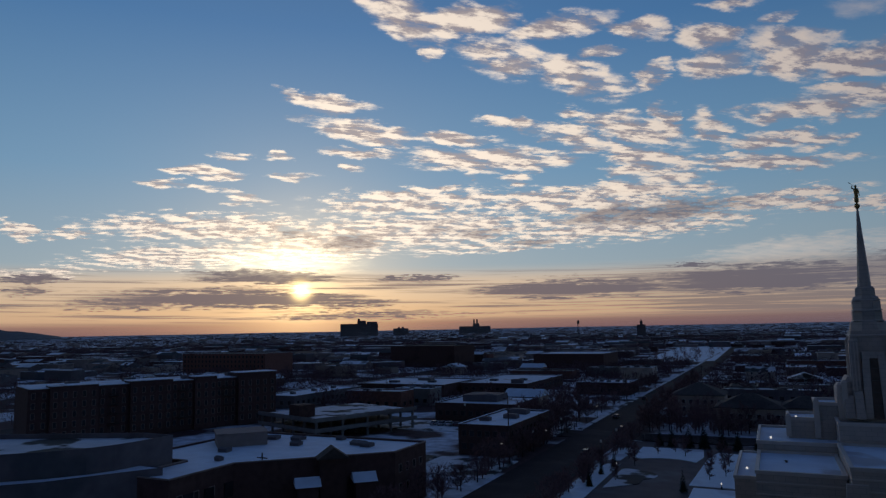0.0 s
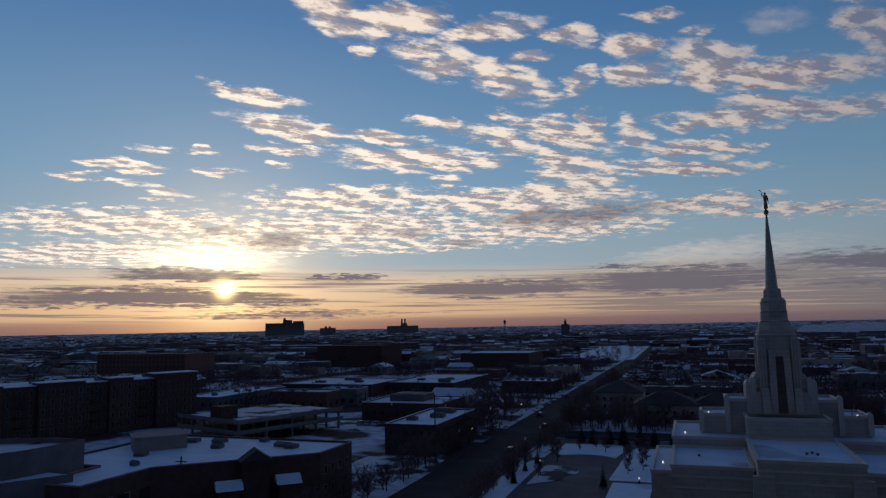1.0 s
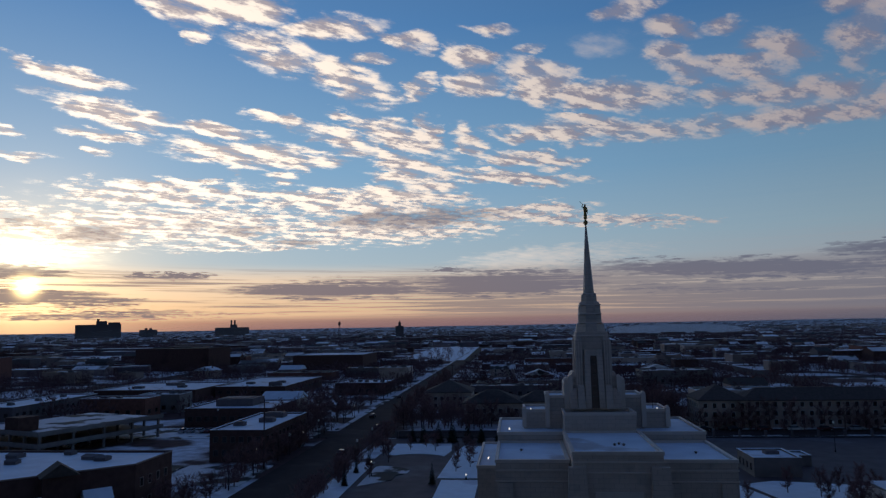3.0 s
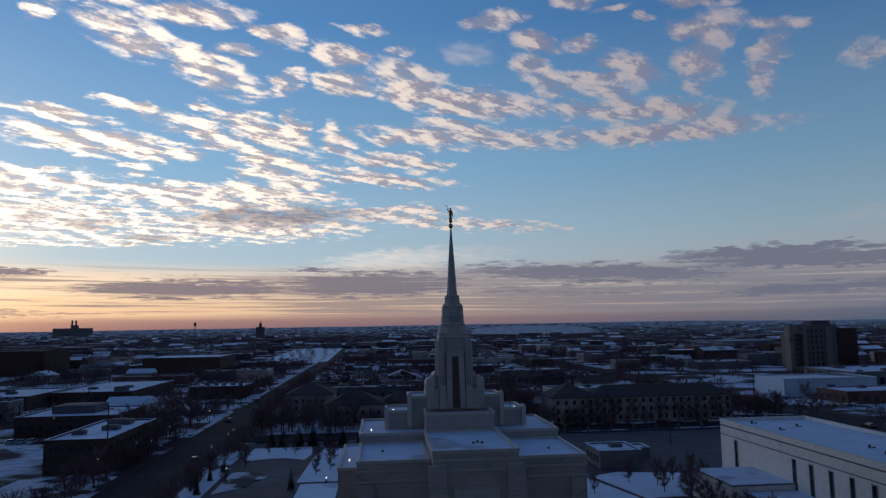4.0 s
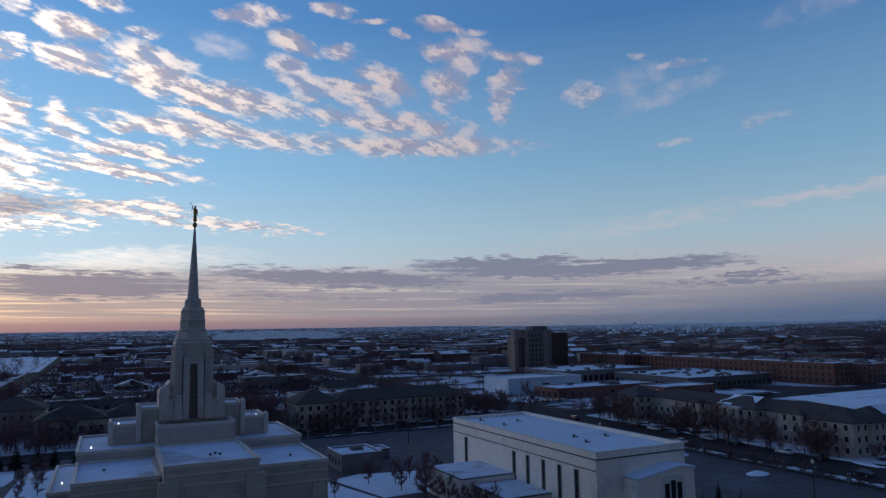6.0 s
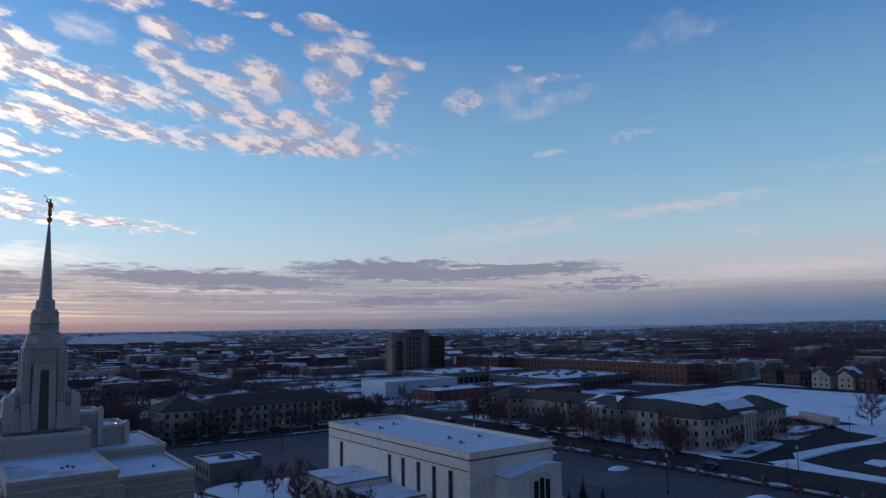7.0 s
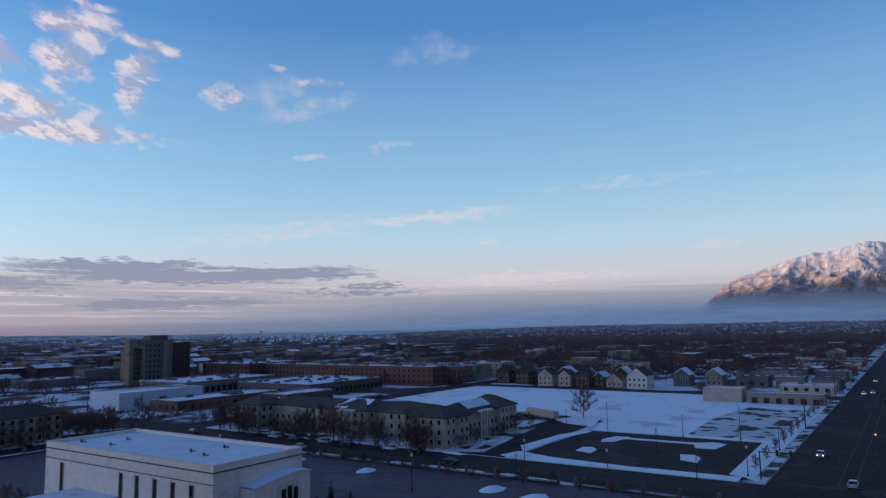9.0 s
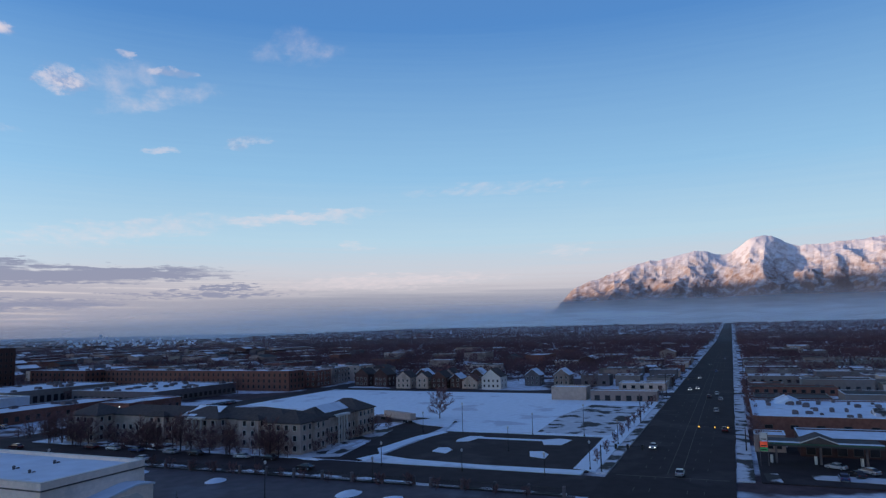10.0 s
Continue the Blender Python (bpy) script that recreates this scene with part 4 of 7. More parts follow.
def flat_building(name, x0, y0, x1, y1, h, wall, label, category, roof=None, windows=(), units=(), group="", para=0.5, turn=0.0, pivot=None, frame_mat=None, cap=None):
    """A flat-roofed building with parapet, coping, roof covering, windows and rooftop units."""
    cx, cy = pivot or ((x0 + x1) / 2, (y0 + y1) / 2)
    t = thing(name, cx, cy, 0, label, category, group, turn=turn)
    a, b, c, d = x0 - cx, x1 - cx, y0 - cy, y1 - cy
    bm = bmesh.new()
    box(bm, a, c, 0, b, d, h - para)
    k = 0.3
    for q in ((a, c, b, c + k), (a, d - k, b, d), (a, c + k, a + k, d - k), (b - k, c + k, b, d - k)):
        box(bm, q[0], q[1], h - para, q[2], q[3], h)
    part("wall", bm, wall, t)
    bm = bmesh.new()
    e = 0.08
    for q in ((a - e, c - e, b + e, c + k + e), (a - e, d - k - e, b + e, d + e), (a - e, c + k + e, a + k + e, d - k - e), (b - k - e, c + k + e, b + e, d - k - e)):
        box(bm, q[0], q[1], h, q[2], q[3], h + 0.10)
    part("coping", bm, cap or ROOF_SNOW, t)
    bm = bmesh.new()
    box(bm, a + k, c + k, h - para, b - k, d - k, h - para + 0.14)
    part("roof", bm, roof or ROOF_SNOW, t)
    for ux, uy, uw, ud, uh in units:
        bm = bmesh.new()
        ux, uy = a + (b - a) * ux, c + (d - c) * uy
        z = h - para + 0.1
        box(bm, ux - uw / 2, uy - ud / 2, z, ux + uw / 2, uy + ud / 2, z + uh)
        box(bm, ux - uw * 0.35, uy - ud * 0.35, z + uh, ux + uw * 0.35, uy + ud * 0.35, z + uh + 0.15)
        part("roof_unit", bm, GREY, t)
    for face, rows, cols, w, hh, first, storey in windows:
        at = {"s": c, "n": d, "w": a, "e": b}[face]
        a0, a1 = (a, b) if face in "sn" else (c, d)
        windows_on(t, face, a0 + 0.6, a1 - 0.6, at, rows, cols, w, hh, frame_mat or COPING, first, storey)
    return t


def clutter(n, seed):
    """Places and sizes of the machines on a roof."""
    rnd = random.Random(seed)
    return [(rnd.uniform(0.06, 0.94), rnd.uniform(0.08, 0.92), rnd.uniform(1.0, 3.6), rnd.uniform(1.0, 3.0), rnd.uniform(0.5, 1.5)) for _ in range(n)]


def hip(bm, x0, y0, x1, y1, z, rise, over=0.5):
    x0, y0, x1, y1 = x0 - over, y0 - over, x1 + over, y1 + over
    w, l = x1 - x0, y1 - y0
    if w <= l:
        r0, r1 = ((x0 + x1) / 2, y0 + w / 2, z + rise), ((x0 + x1) / 2, y1 - w / 2 + 0.01, z + rise)
    else:
        r0, r1 = (x0 + l / 2, (y0 + y1) / 2, z + rise), (x1 - l / 2 + 0.01, (y0 + y1) / 2, z + rise)
    v = [bm.verts.new(p) for p in ((x0, y0, z), (x1, y0, z), (x1, y1, z), (x0, y1, z), r0, r1)]
    f = ((0, 1, 4), (1, 2, 5, 4), (2, 3, 5), (3, 0, 4, 5)) if w <= l else ((0, 1, 5, 4), (1, 2, 5), (2, 3, 4, 5), (3, 0, 4))
    for q in f:
        bm.faces.new([v[i] for i in q])
    e = [bm.verts.new((p.co.x, p.co.y, z - 0.25)) for p in v[:4]]
    for i in range(4):
        j = (i + 1) % 4
        bm.faces.new((e[i], e[j], v[j], v[i]))
    bm.faces.new(e[::-1])


def gable(bm, x0, y0, x1, y1, z, rise, over=0.4, along="x"):
    """A pitched roof with its ridge along one axis, and its gable walls' triangles."""
    x0, y0, x1, y1 = x0 - over, y0 - over, x1 + over, y1 + over
    for dz in (0.0,):
        if along == "x":
            ym = (y0 + y1) / 2
            p = [(x0, y0, z), (x1, y0, z), (x1, y1, z), (x0, y1, z), (x0, ym, z + rise), (x1, ym, z + rise)]
            f = ((0, 1, 5, 4), (2, 3, 4, 5), (1, 2, 5), (3, 0, 4), (3, 2, 1, 0))
        else:
            xm = (x0 + x1) / 2
            p = [(x0, y0, z), (x1, y0, z), (x1, y1, z), (x0, y1, z), (xm, y0, z + rise), (xm, y1, z + rise)]
            f = ((1, 2, 5, 4), (3, 0, 4, 5), (0, 1, 4), (2, 3, 5), (3, 2, 1, 0))
        v = [bm.verts.new(q) for q in p]
        for q in f:
            bm.faces.new([v[i] for i in q])


# ------------------------------------------------------------------ temple block: lawns, drives, walls
def plot(name, pts, z, mat, label, category):
    """A flat piece of ground with a many-cornered outline, a hand's width thick."""
    bm = bmesh.new()
    top = [bm.verts.new((x, y, z)) for x, y in pts]
    bot = [bm.verts.new((x, y, z - 0.3)) for x, y in pts]
    bm.faces.new(top)
    bm.faces.new(bot[::-1])
    for i in range(len(pts)):
        j = (i + 1) % len(pts)
        bm.faces.new((bot[i], bot[j], top[j], top[i]))
    bmesh.ops.recalc_face_normals(bm, faces=bm.faces)
    return setting(name, bm, mat, label, category)


def arc(cx, cy, r, a0, a1, n=12):
    return [(cx + r * math.sin(radians(a0 + (a1 - a0) * i / n)), cy + r * math.cos(radians(a0 + (a1 - a0) * i / n))) for i in range(n + 1)]


plot("temple_grounds", [(-42.5, 31), (141.5, 31), (141.5, 213), (-42.5, 213)], 0.10, LOT, "grey asphalt drives round the temple", "pavement")
plot("lawn_1", [(-42, 120), (-36.5, 120), (-36.5, 176), (-42, 176)], 0.22, SNOW, "snow-covered lawn strip beside the street", "lawn")
plot("lawn_2", [(-42, 181), (-37.5, 181), (-36.6, 200), (-41.5, 200)], 0.22, SNOW, "snow-covered lawn strip beside the street", "lawn")
plot("lawn_3", [(-35.5, 187), *arc(-27, 178, 9.5, -40, 50, 8), (-18.5, 192), (-19.5, 203), (-35.5, 203)], 0.22, SNOW, "snow-covered lawn within the curved drive", "lawn")
plot("lawn_4", [(-18.6, 158), (-9, 158), (-8.5, 198), (-15.5, 200), (-17.4, 190)], 0.22, SNOW, "snow-covered lawn with young trees beside the temple", "lawn")
plot("lawn_5", [(-35.0, 150), (-28.5, 156), *arc(-31, 165, 5, 150, 20, 6), (-35.0, 172)], 0.22, SNOW_THIN, "snow-patched island in the drive", "lawn")
plot("lawn_6", [(-17.5, 120), (-9.2, 120), (-9.2, 156), (-17.5, 156)], 0.22, SNOW, "snow-covered lawn against the temple wall", "lawn")
plot("lawn_7", [(36, 120), (50.0, 131.5), (44.8, 152.0), (36, 152)], 0.22, SNOW, "snow-covered lawn between temple and hall", "lawn")
plot("lawn_8", [(50.8, 133), (71.9, 134.5), (71.9, 152), (53, 156.5), (46.2, 153.5)], 0.22, SNOW, "snow-covered lawn crossed by paths", "lawn")
plot("lawn_9", [(92, 92), (101, 92), (101, 108), (92, 108)], 0.22, SNOW, "snow-covered lawn beside the hall", "lawn")
for i, (x, y, r) in enumerate(((131, 112, 3), (129.5, 76, 3.6), (133, 137, 2.4), (127, 65, 4))):
    bm = bmesh.new()
    n = 14
    ring = [bm.verts.new((x + r * (1 + 0.3 * noise.noise((i, k * 0.9, 2))) * math.sin(2 * math.pi * k / n), y + 0.7 * r * math.cos(2 * math.pi * k / n), 0.1)) for k in range(n)]
    ring2 = [bm.verts.new((x + (v.co.x - x) * 0.5, y + (v.co.y - y) * 0.5, 0.6 + 0.2 * noise.noise((k, i, 0)))) for k, v in enumerate(ring)]
    top = bm.verts.new((x, y, 0.9))
    for k in range(n):
        j = (k + 1) % n
        bm.faces.new((ring[k], ring2[k], ring2[j], ring[j]))
        bm.faces.new((ring2[k], top, ring2[j]))
    bmesh.ops.recalc_face_normals(bm, faces=bm.faces)
    ob = new("snow_mound", mesh_of("snow_mound", bm, SNOW))
    tagged(ob, "ploughed heap of snow on the car park", "snow heap", "ploughed snow heaps")

def snow_patch(x, y, rx, ry, turn, seed, z=0.16):
    """A ragged patch of old snow, a few hands thick, thinning to its edge."""
    bm = bmesh.new()
    n = 20
    outer, inner = [], []
    for k in range(n):
        a = 2 * math.pi * k / n
        w = 1 + 0.55 * noise.noise((math.cos(a) * 1.7 + seed * 3.1, math.sin(a) * 1.7, seed * 0.7))
        outer.append(bm.verts.new((rx * w * math.cos(a), ry * w * math.sin(a), 0)))
        inner.append(bm.verts.new((rx * w * 0.8 * math.cos(a), ry * w * 0.8 * math.sin(a), 0.14 + 0.16 * noise.noise((k * 0.6, seed, 4)))))
    for k in range(n):
        j = (k + 1) % n
        bm.faces.new((outer[k], outer[j], inner[j], inner[k]))
    bm.faces.new(inner)
    ob = new("snow_patch", mesh_of("snow_patch", bm, SNOW))
    ob.matrix_basis = pose(x, y, z, 0, 0, turn)
    tagged(ob, "ragged patch of old snow on the ground", "snow patch", "patches of old snow")


rnd = random.Random(14)
for x0, x1, y0, y1, turn, count in ((160.2, 163.5, 100, 210, 90, 13), (142.6, 144.0, 60, 210, 90, 12), (24, 136, 215.6, 216.6, 0, 11), (24, 136, 229.4, 231.0, 0, 12), 
                                    (166, 214, 104, 109, 5, 7), (100, 126, 140, 205, 60, 5), (-82, -63, 138, 150, 20, 4), (168, 226, 236, 258, 0, 7), (124, 142, 236, 260, 0, 5), (164, 170, 128, 206, 90, 8)):
    for k in range(count):
        snow_patch(rnd.uniform(x0, x1), y0 + (y1 - y0) * (k + rnd.random()) / count, rnd.uniform(2.2, 5.5), rnd.uniform(0.5, 1.2), turn + rnd.uniform(-6, 6), len(bpy.data.meshes))

# low service house behind the temple
flat_building("service_house", 50.5, 160.5, 60.5, 172, 4.2, CONCRETE, "small grey-tan service house with a snowy flat roof", "outbuilding",
              windows=(("w", 1, 4, 1.0, 1.6, 1.2, 3),), units=((0.6, 0.6, 3, 2.2, 0.7),))
flat_building("service_house", 62.5, 172, 67, 178, 2.6, CONCRETE, "low concrete shelter with snow on top", "outbuilding")


# iron fences with masonry piers round the block
def fence_run(x0, y0, x1, y1, gap=7.5):
    ln = math.hypot(x1 - x0, y1 - y0)
    n = max(1, round(ln / gap))
    ang = math.degrees(math.atan2(y1 - y0, x1 - x0))
    t = thing("iron_fence", x0, y0, 0.1, "black iron picket fence with square stone piers", "fence", "fences round the car park", turn=ang)
    step = ln / n
    bm = bmesh.new()
    box(bm, -0.3, -0.3, 0, 0.3, 0.3, 1.9)
    box(bm, -0.38, -0.38, 1.9, 0.38, 0.38, 2.1, (-0.2, -0.2, 0.2, 0.2))
    pier = mesh_of("pier", bm, GREY)
    bm = bmesh.new()
    box(bm, 0.35, -0.2, 0, step - 0.35, 0.2, 0.35)
    box(bm, 0.35, -0.03, 0.5, step - 0.35, 0.03, 0.58)
    box(bm, 0.35, -0.03, 1.6, step - 0.35, 0.03, 1.68)
    k = 0.6
    while k < step - 0.4:
        box(bm, k - 0.025, -0.025, 0.35, k + 0.025, 0.025, 1.85)
        k += 0.32
    panel = mesh_of("fence_panel", bm, BLACK)
    for i in range(n + 1):
        piece("pier", pier, t, pose(i * step, 0, 0))
        if i < n:
            piece("fence_panel", panel, t, pose(i * step, 0, 0))
    return t


fence_run(140.4, 33, 140.4, 62)
fence_run(140.4, 66, 138.2, 212)
fence_run(136.5, 213.2, 20, 213.2)
fence_run(-12, 213.2, -37, 213.2)

plot("verge_1", [(141.2, 33), (143, 33), (142.4, 212), (139.4, 212)], 0.20, SNOW_THIN, "snow-patched verge outside the iron fence", "verge")
plot("verge_2", [(22, 214), (136, 214), (136, 215.2), (22, 215.2)], 0.20, SNOW, "snowy verge beside the back street", "verge")
plot("verge_3", [(20, 229), (136, 229), (136, 231), (20, 231)], 0.20, SNOW_THIN, "snowy verge beside the back street", "verge")

# ------------------------------------------------------------------ north block: car park, field, apartment house
plot("car_park", [(165, 33), (216, 33), (216, 90), (165, 90)], 0.14, ASPHALT, "dark empty car park with snowy edges", "car park")
plot("car_park_drive", [(163, 92), (240, 95), (246, 112), (216, 112), (163, 108)], 0.13, ASPHALT, "dark asphalt drive between car park and apartments", "drive")
plot("snow_edge_1", [(162.0, 34), (166.5, 34), (166, 60), (168.0, 80), (172, 92), (164.5, 94), (161.8, 86)], 0.20, SNOW, "snowy verge along the car park", "verge")
plot("snow_edge_2", [(166, 31.4), (216, 31.4), (330, 31.4), (330, 34.5), (219, 34.5), (217, 38), (168, 37)], 0.19, SNOW, "snowy verge between car park and avenue", "verge")
plot("snow_edge_3", [(172, 91), (196, 91.2), (214, 88), (216, 90.5), (204, 94.5), (180, 96)], 0.20, SNOW, "snowy strip beside the drive", "verge")
plot("island_1", [(197, 78.5), (201, 79.5), (208, 78), (208.5, 74), (207, 73), (207, 54), (210, 50), (208.5, 46), (199, 47), (198.5, 52), (204.5, 54), (204.5, 74), (198.5, 75)], 0.24, SNOW,
     "snow-covered planting island in the car park", "planting island")
plot("island_2", [(178, 74), (184, 74.5), (187, 77), (186, 79.5), (180, 79)], 0.24, SNOW, "small snow-covered island in the car park", "planting island")
plot("island_3", [(178, 46.5), (184, 47), (188, 49.5), (187, 53), (180, 51)], 0.24, SNOW, "small snow-covered island in the car park", "planting island")
plot("island_4", [(224, 92), (240, 96), (246, 106), (236, 112), (228, 104)], 0.24, SNOW, "snowy island beside the bare tree", "planting island")
plot("field", [(217.5, 36), (346, 34), (350, 214), (272, 214), (252, 160), (248, 112), (240, 94), (218, 90)], 0.17, SNOW, "wide open field under smooth snow", "field")
plot("trodden_field", [(220, 37), (300, 36), (302, 58), (262, 62), (221, 60)], 0.185, SNOW_THIN, "trodden patchy snow on the corner of the field", "field")
plot("apartment_lawn", [(160.5, 112.5), (166, 100), (214, 108), (222, 118), (218, 126), (160.5, 126)], 0.16, SNOW_THIN, "patchy snow round the apartment house", "lawn")
plot("apartment_yard", [(160.5, 127), (170, 127), (170, 212), (160.5, 212)], 0.15, EARTH, "brown yard before the apartment house", "yard")


def apartment_house(x, y, segments, h, label, turn=0.0, group=""):
    """A hip-roofed apartment house in joined sections: each (x0, y0, x1, y1, eave, rise, portico face or '')."""
    t = thing("apartment_house", x, y, 0, label, "apartment house", group, turn=turn)
    for x0, y0, x1, y1, eave, rise, feature in segments:
        bm = bmesh.new()
        box(bm, x0, y0, 0, x1, y1, eave)
        part("wall", bm, BEIGE, t)
        bm = bmesh.new()
        hip(bm, x0, y0, x1, y1, eave, rise)
        part("roof", bm, SHINGLE, t)
        rows = max(2, int(eave / 2.8))
        for face, lo, hi, at in (("w", y0, y1, x0), ("s", x0, x1, y0)):
            if hi - lo < 3:
                continue
            windows_on(t, face, lo + 0.5, hi - 0.5, at, rows, max(1, int((hi - lo) / 2.7)), 1.35, 1.65, WHITE, 0.9, 2.75)
        if feature:
            face, u = feature
            for k in (-2.4, -0.8, 0.8, 2.4):
                bm = bmesh.new()
                px, py = (x0 - 1.1, u + k) if face == "w" else (u + k, y0 - 1.1)
                lathe(bm, px, py, ((0, 0.42), (0.3, 0.32), (eave - 0.6, 0.27), (eave - 0.3, 0.4)), 8)
                part("column", bm, WHITE, t, "white round column")
            bm = bmesh.new()
            if face == "w":
                box(bm, x0 - 1.7, u - 3.4, eave - 0.3, x0, u + 3.4, eave + 0.35)
            else:
                box(bm, u - 3.4, y0 - 1.7, eave - 0.3, u + 3.4, y0, eave + 0.35)
            part("portico_beam", bm, WHITE, t)
    return t


apt = apartment_house(165, 112, [
    (0, 0, 12, 12, 8.6, 3.0, ""), (7, 10, 19, 80, 8.3, 2.6, ""), (3, 31, 16, 47, 8.6, 2.9, ("w", 39)), (5, 18, 8, 25, 8.4, 1.4, ""), (5, 54, 8, 61, 8.4, 1.4, ""),
    (0, 77, 13, 90, 8.6, 3.2, ""), (11, 1.2, 33, 13, 8.3, 2.7, ("s", 23)), (32, 0, 43, 14, 8.6, 3.2, ""), (6, -0.8, 12, 0.2, 8.4, 0.9, ""),
], 8.5, "three-storey beige apartment house with dark hipped roofs and white columns")
for q in ((6.5, 33.5, 10.2, 44.5, 9.9, 11.4), (17, 2.8, 31, 6.4, 9.2, 11.2), (3.5, 40.5, 6.4, 45.5, 8.9, 10.0)):
    bm = bmesh.new()
    x0, y0, x1, y1, z0, z1 = q
    n = 8
    along_y = (y1 - y0) > (x1 - x0)
    grid = []
    for i in range(n + 1):
        row = []
        for j in range(4):
            s, r = i / n, j / 3
            wob = 0.5 * noise.noise((i * 0.8, j, x0))
            if along_y:
                row.append(bm.verts.new((x0 + (x1 - x0) * r, y0 + (y1 - y0) * s + wob, z0 + (z1 - z0) * r + 0.16)))
            else:
                row.append(bm.verts.new((x0 + (x1 - x0) * s + wob, y0 + (y1 - y0) * r, z0 + (z1 - z0) * r + 0.16)))
        grid.append(row)
    for i in range(n):
        for j in range(3):
            bm.faces.new((grid[i][j], grid[i + 1][j], grid[i + 1][j + 1], grid[i][j + 1]))
    bmesh.ops.recalc_face_normals(bm, faces=bm.faces)
    part("roof_snow", bm, SNOW, apt, "patch of snow left on the roof")

# the long apartment houses behind the temple
apartment_house(57, 231.5, [
    (0, -1, 15, 15, 9, 4.4, ""), (14, 1.5, 64, 13.5, 8.6, 3.4, "")],
    9, "long grey-beige apartment house with a dark hipped roof behind bare trees")
apartment_house(-19, 243.5, [
    (0, 0, 20, 17, 7.2, 4.0, ""), (19, 4, 62, 16, 7.2, 3.2, "")], 7, "beige apartment house with a dark hipped roof edged with snow")
apartment_house(-38, 285, [(0, 0, 19, 18, 7.0, 4.2, "")], 7, "hip-roofed house with snow along its ridge")

# ------------------------------------------------------------------ west side: shops and offices
def prism(name, pts, h, wall, roof, label, category, para=0.5):
    """A flat-roofed building on a many-cornered plan."""
    cx = sum(p[0] for p in pts) / len(pts)
    cy = sum(p[1] for p in pts) / len(pts)
    t = thing(name, cx, cy, 0, label, category)
    loc = [(x - cx, y - cy) for x, y in pts]
    n = len(loc)
    inner = [(x * 0.985, y * 0.985) for x, y in loc]
    bm = bmesh.new()
    b = [bm.verts.new((x, y, 0)) for x, y in loc]
    o = [bm.verts.new((x, y, h)) for x, y in loc]
    i_ = [bm.verts.new((x, y, h)) for x, y in inner]
    d = [bm.verts.new((x, y, h - para)) for x, y in inner]
    for k in range(n):
        j = (k + 1) % n
        bm.faces.new((b[k], b[j], o[j], o[k]))
        bm.faces.new((o[k], o[j], i_[j], i_[k]))
        bm.faces.new((i_[k], i_[j], d[j], d[k]))
    bm.faces.new(b[::-1])
    bmesh.ops.recalc_face_normals(bm, faces=bm.faces)
    part("wall", bm, wall, t)
    bm = bmesh.new()
    f = [bm.verts.new((x, y, h - para + 0.12)) for x, y in inner]
    bm.faces.new(f)
    bmesh.ops.recalc_face_normals(bm, faces=bm.faces)
    part("roof", bm, roof, t)
    return t, cx, cy


store, sx, sy = prism("corner_store", [(-66.8, 130.5), (-112.5, 130.5), (-112.5, 97), (-98.8, 97), (-98.8, 83.2), (-88.6, 83.2), (-88.6, 98.0), (-66.8, 117.6)], 11.0, DARK_BRICK, ROOF_SNOW,
                      "dark brick corner store with a snowy flat roof and small gables", "store", 0.4)
# its entrance gable and side porches face the crossing at an angle
for (gx, gy, gw, gz, rise, deep, mat, nm) in ((-75.4, 109.2, 5.2, 11.0, 2.0, 2.5, SHINGLE, "gable"), (-78.6, 105.9, 4.0, 6.6, 1.4, 3.4, ROOF_SNOW, "porch_roof"), (-71.0, 112.8, 3.8, 6.8, 1.4, 3.4, ROOF_SNOW, "porch_roof")):
    bm = bmesh.new()
    gable(bm, -gw / 2, -deep, gw / 2, 1.0, 0, rise, 0.3, "y" if nm == "gable" else "x")
    ob = part(nm, bm, mat, store)
    ob.matrix_basis = pose(gx - sx, gy - sy, gz, 0, 0, 42)
    bm = bmesh.new()
    box(bm, -gw / 2 + 0.2, -deep + 0.4, -gz, gw / 2 - 0.2, 0.6, 0)
    ob = part("porch", bm, DARK_BRICK, store)
    ob.matrix_basis = pose(gx - sx, gy - sy, gz, 0, 0, 42)
for x, y, s in ((-101, 124, 2.4), (-91, 119, 2.0), (-95, 125, 2.4), (-79, 124, 2.6), (-76, 122.5, 2.2), (-86, 128, 1.6), (-100, 108, 2.0), (-94, 100, 1.2)):
    bm = bmesh.new()
    box(bm, -s / 2, -s / 2, 0, s / 2, s / 2, 0.6)
    gable(bm, -s / 2, -s / 2, s / 2, s / 2, 0.6, 0.35, 0.1)
    ob = part("roof_unit", bm, GREY, store, "snow-dusted rooftop unit")
    ob.matrix_basis = pose(x - sx, y - sy, 10.7, 0, 0, random.uniform(-20, 20))
bm = bmesh.new()
box(bm, -4.2, -5.0, 0, 4.2, 5.0, 2.6)
box(bm, -4.4, -5.2, 2.6, 4.4, 5.2, 2.85)
ob = part("penthouse", bm, TAN, store, "low tan rooftop penthouse")
ob.matrix_basis = pose(-104.0 - sx, 117.0 - sy, 10.6, 0, 0, -43)
bm = bmesh.new()
ring = [(-66.8, 130.5), (-112.5, 130.5), (-112.5, 97), (-98.8, 97), (-98.8, 83.2), (-88.6, 83.2), (-88.6, 98.0), (-66.8, 117.6)]
for p, q in zip(ring, ring[1:] + ring[:1]):
    tube(bm, (p[0] - sx, p[1] - sy, 11.0), (q[0] - sx, q[1] - sy, 11.0), 0.16, 0.16, 4)
part("coping", bm, TAN, store, "pale stone coping along the parapet")
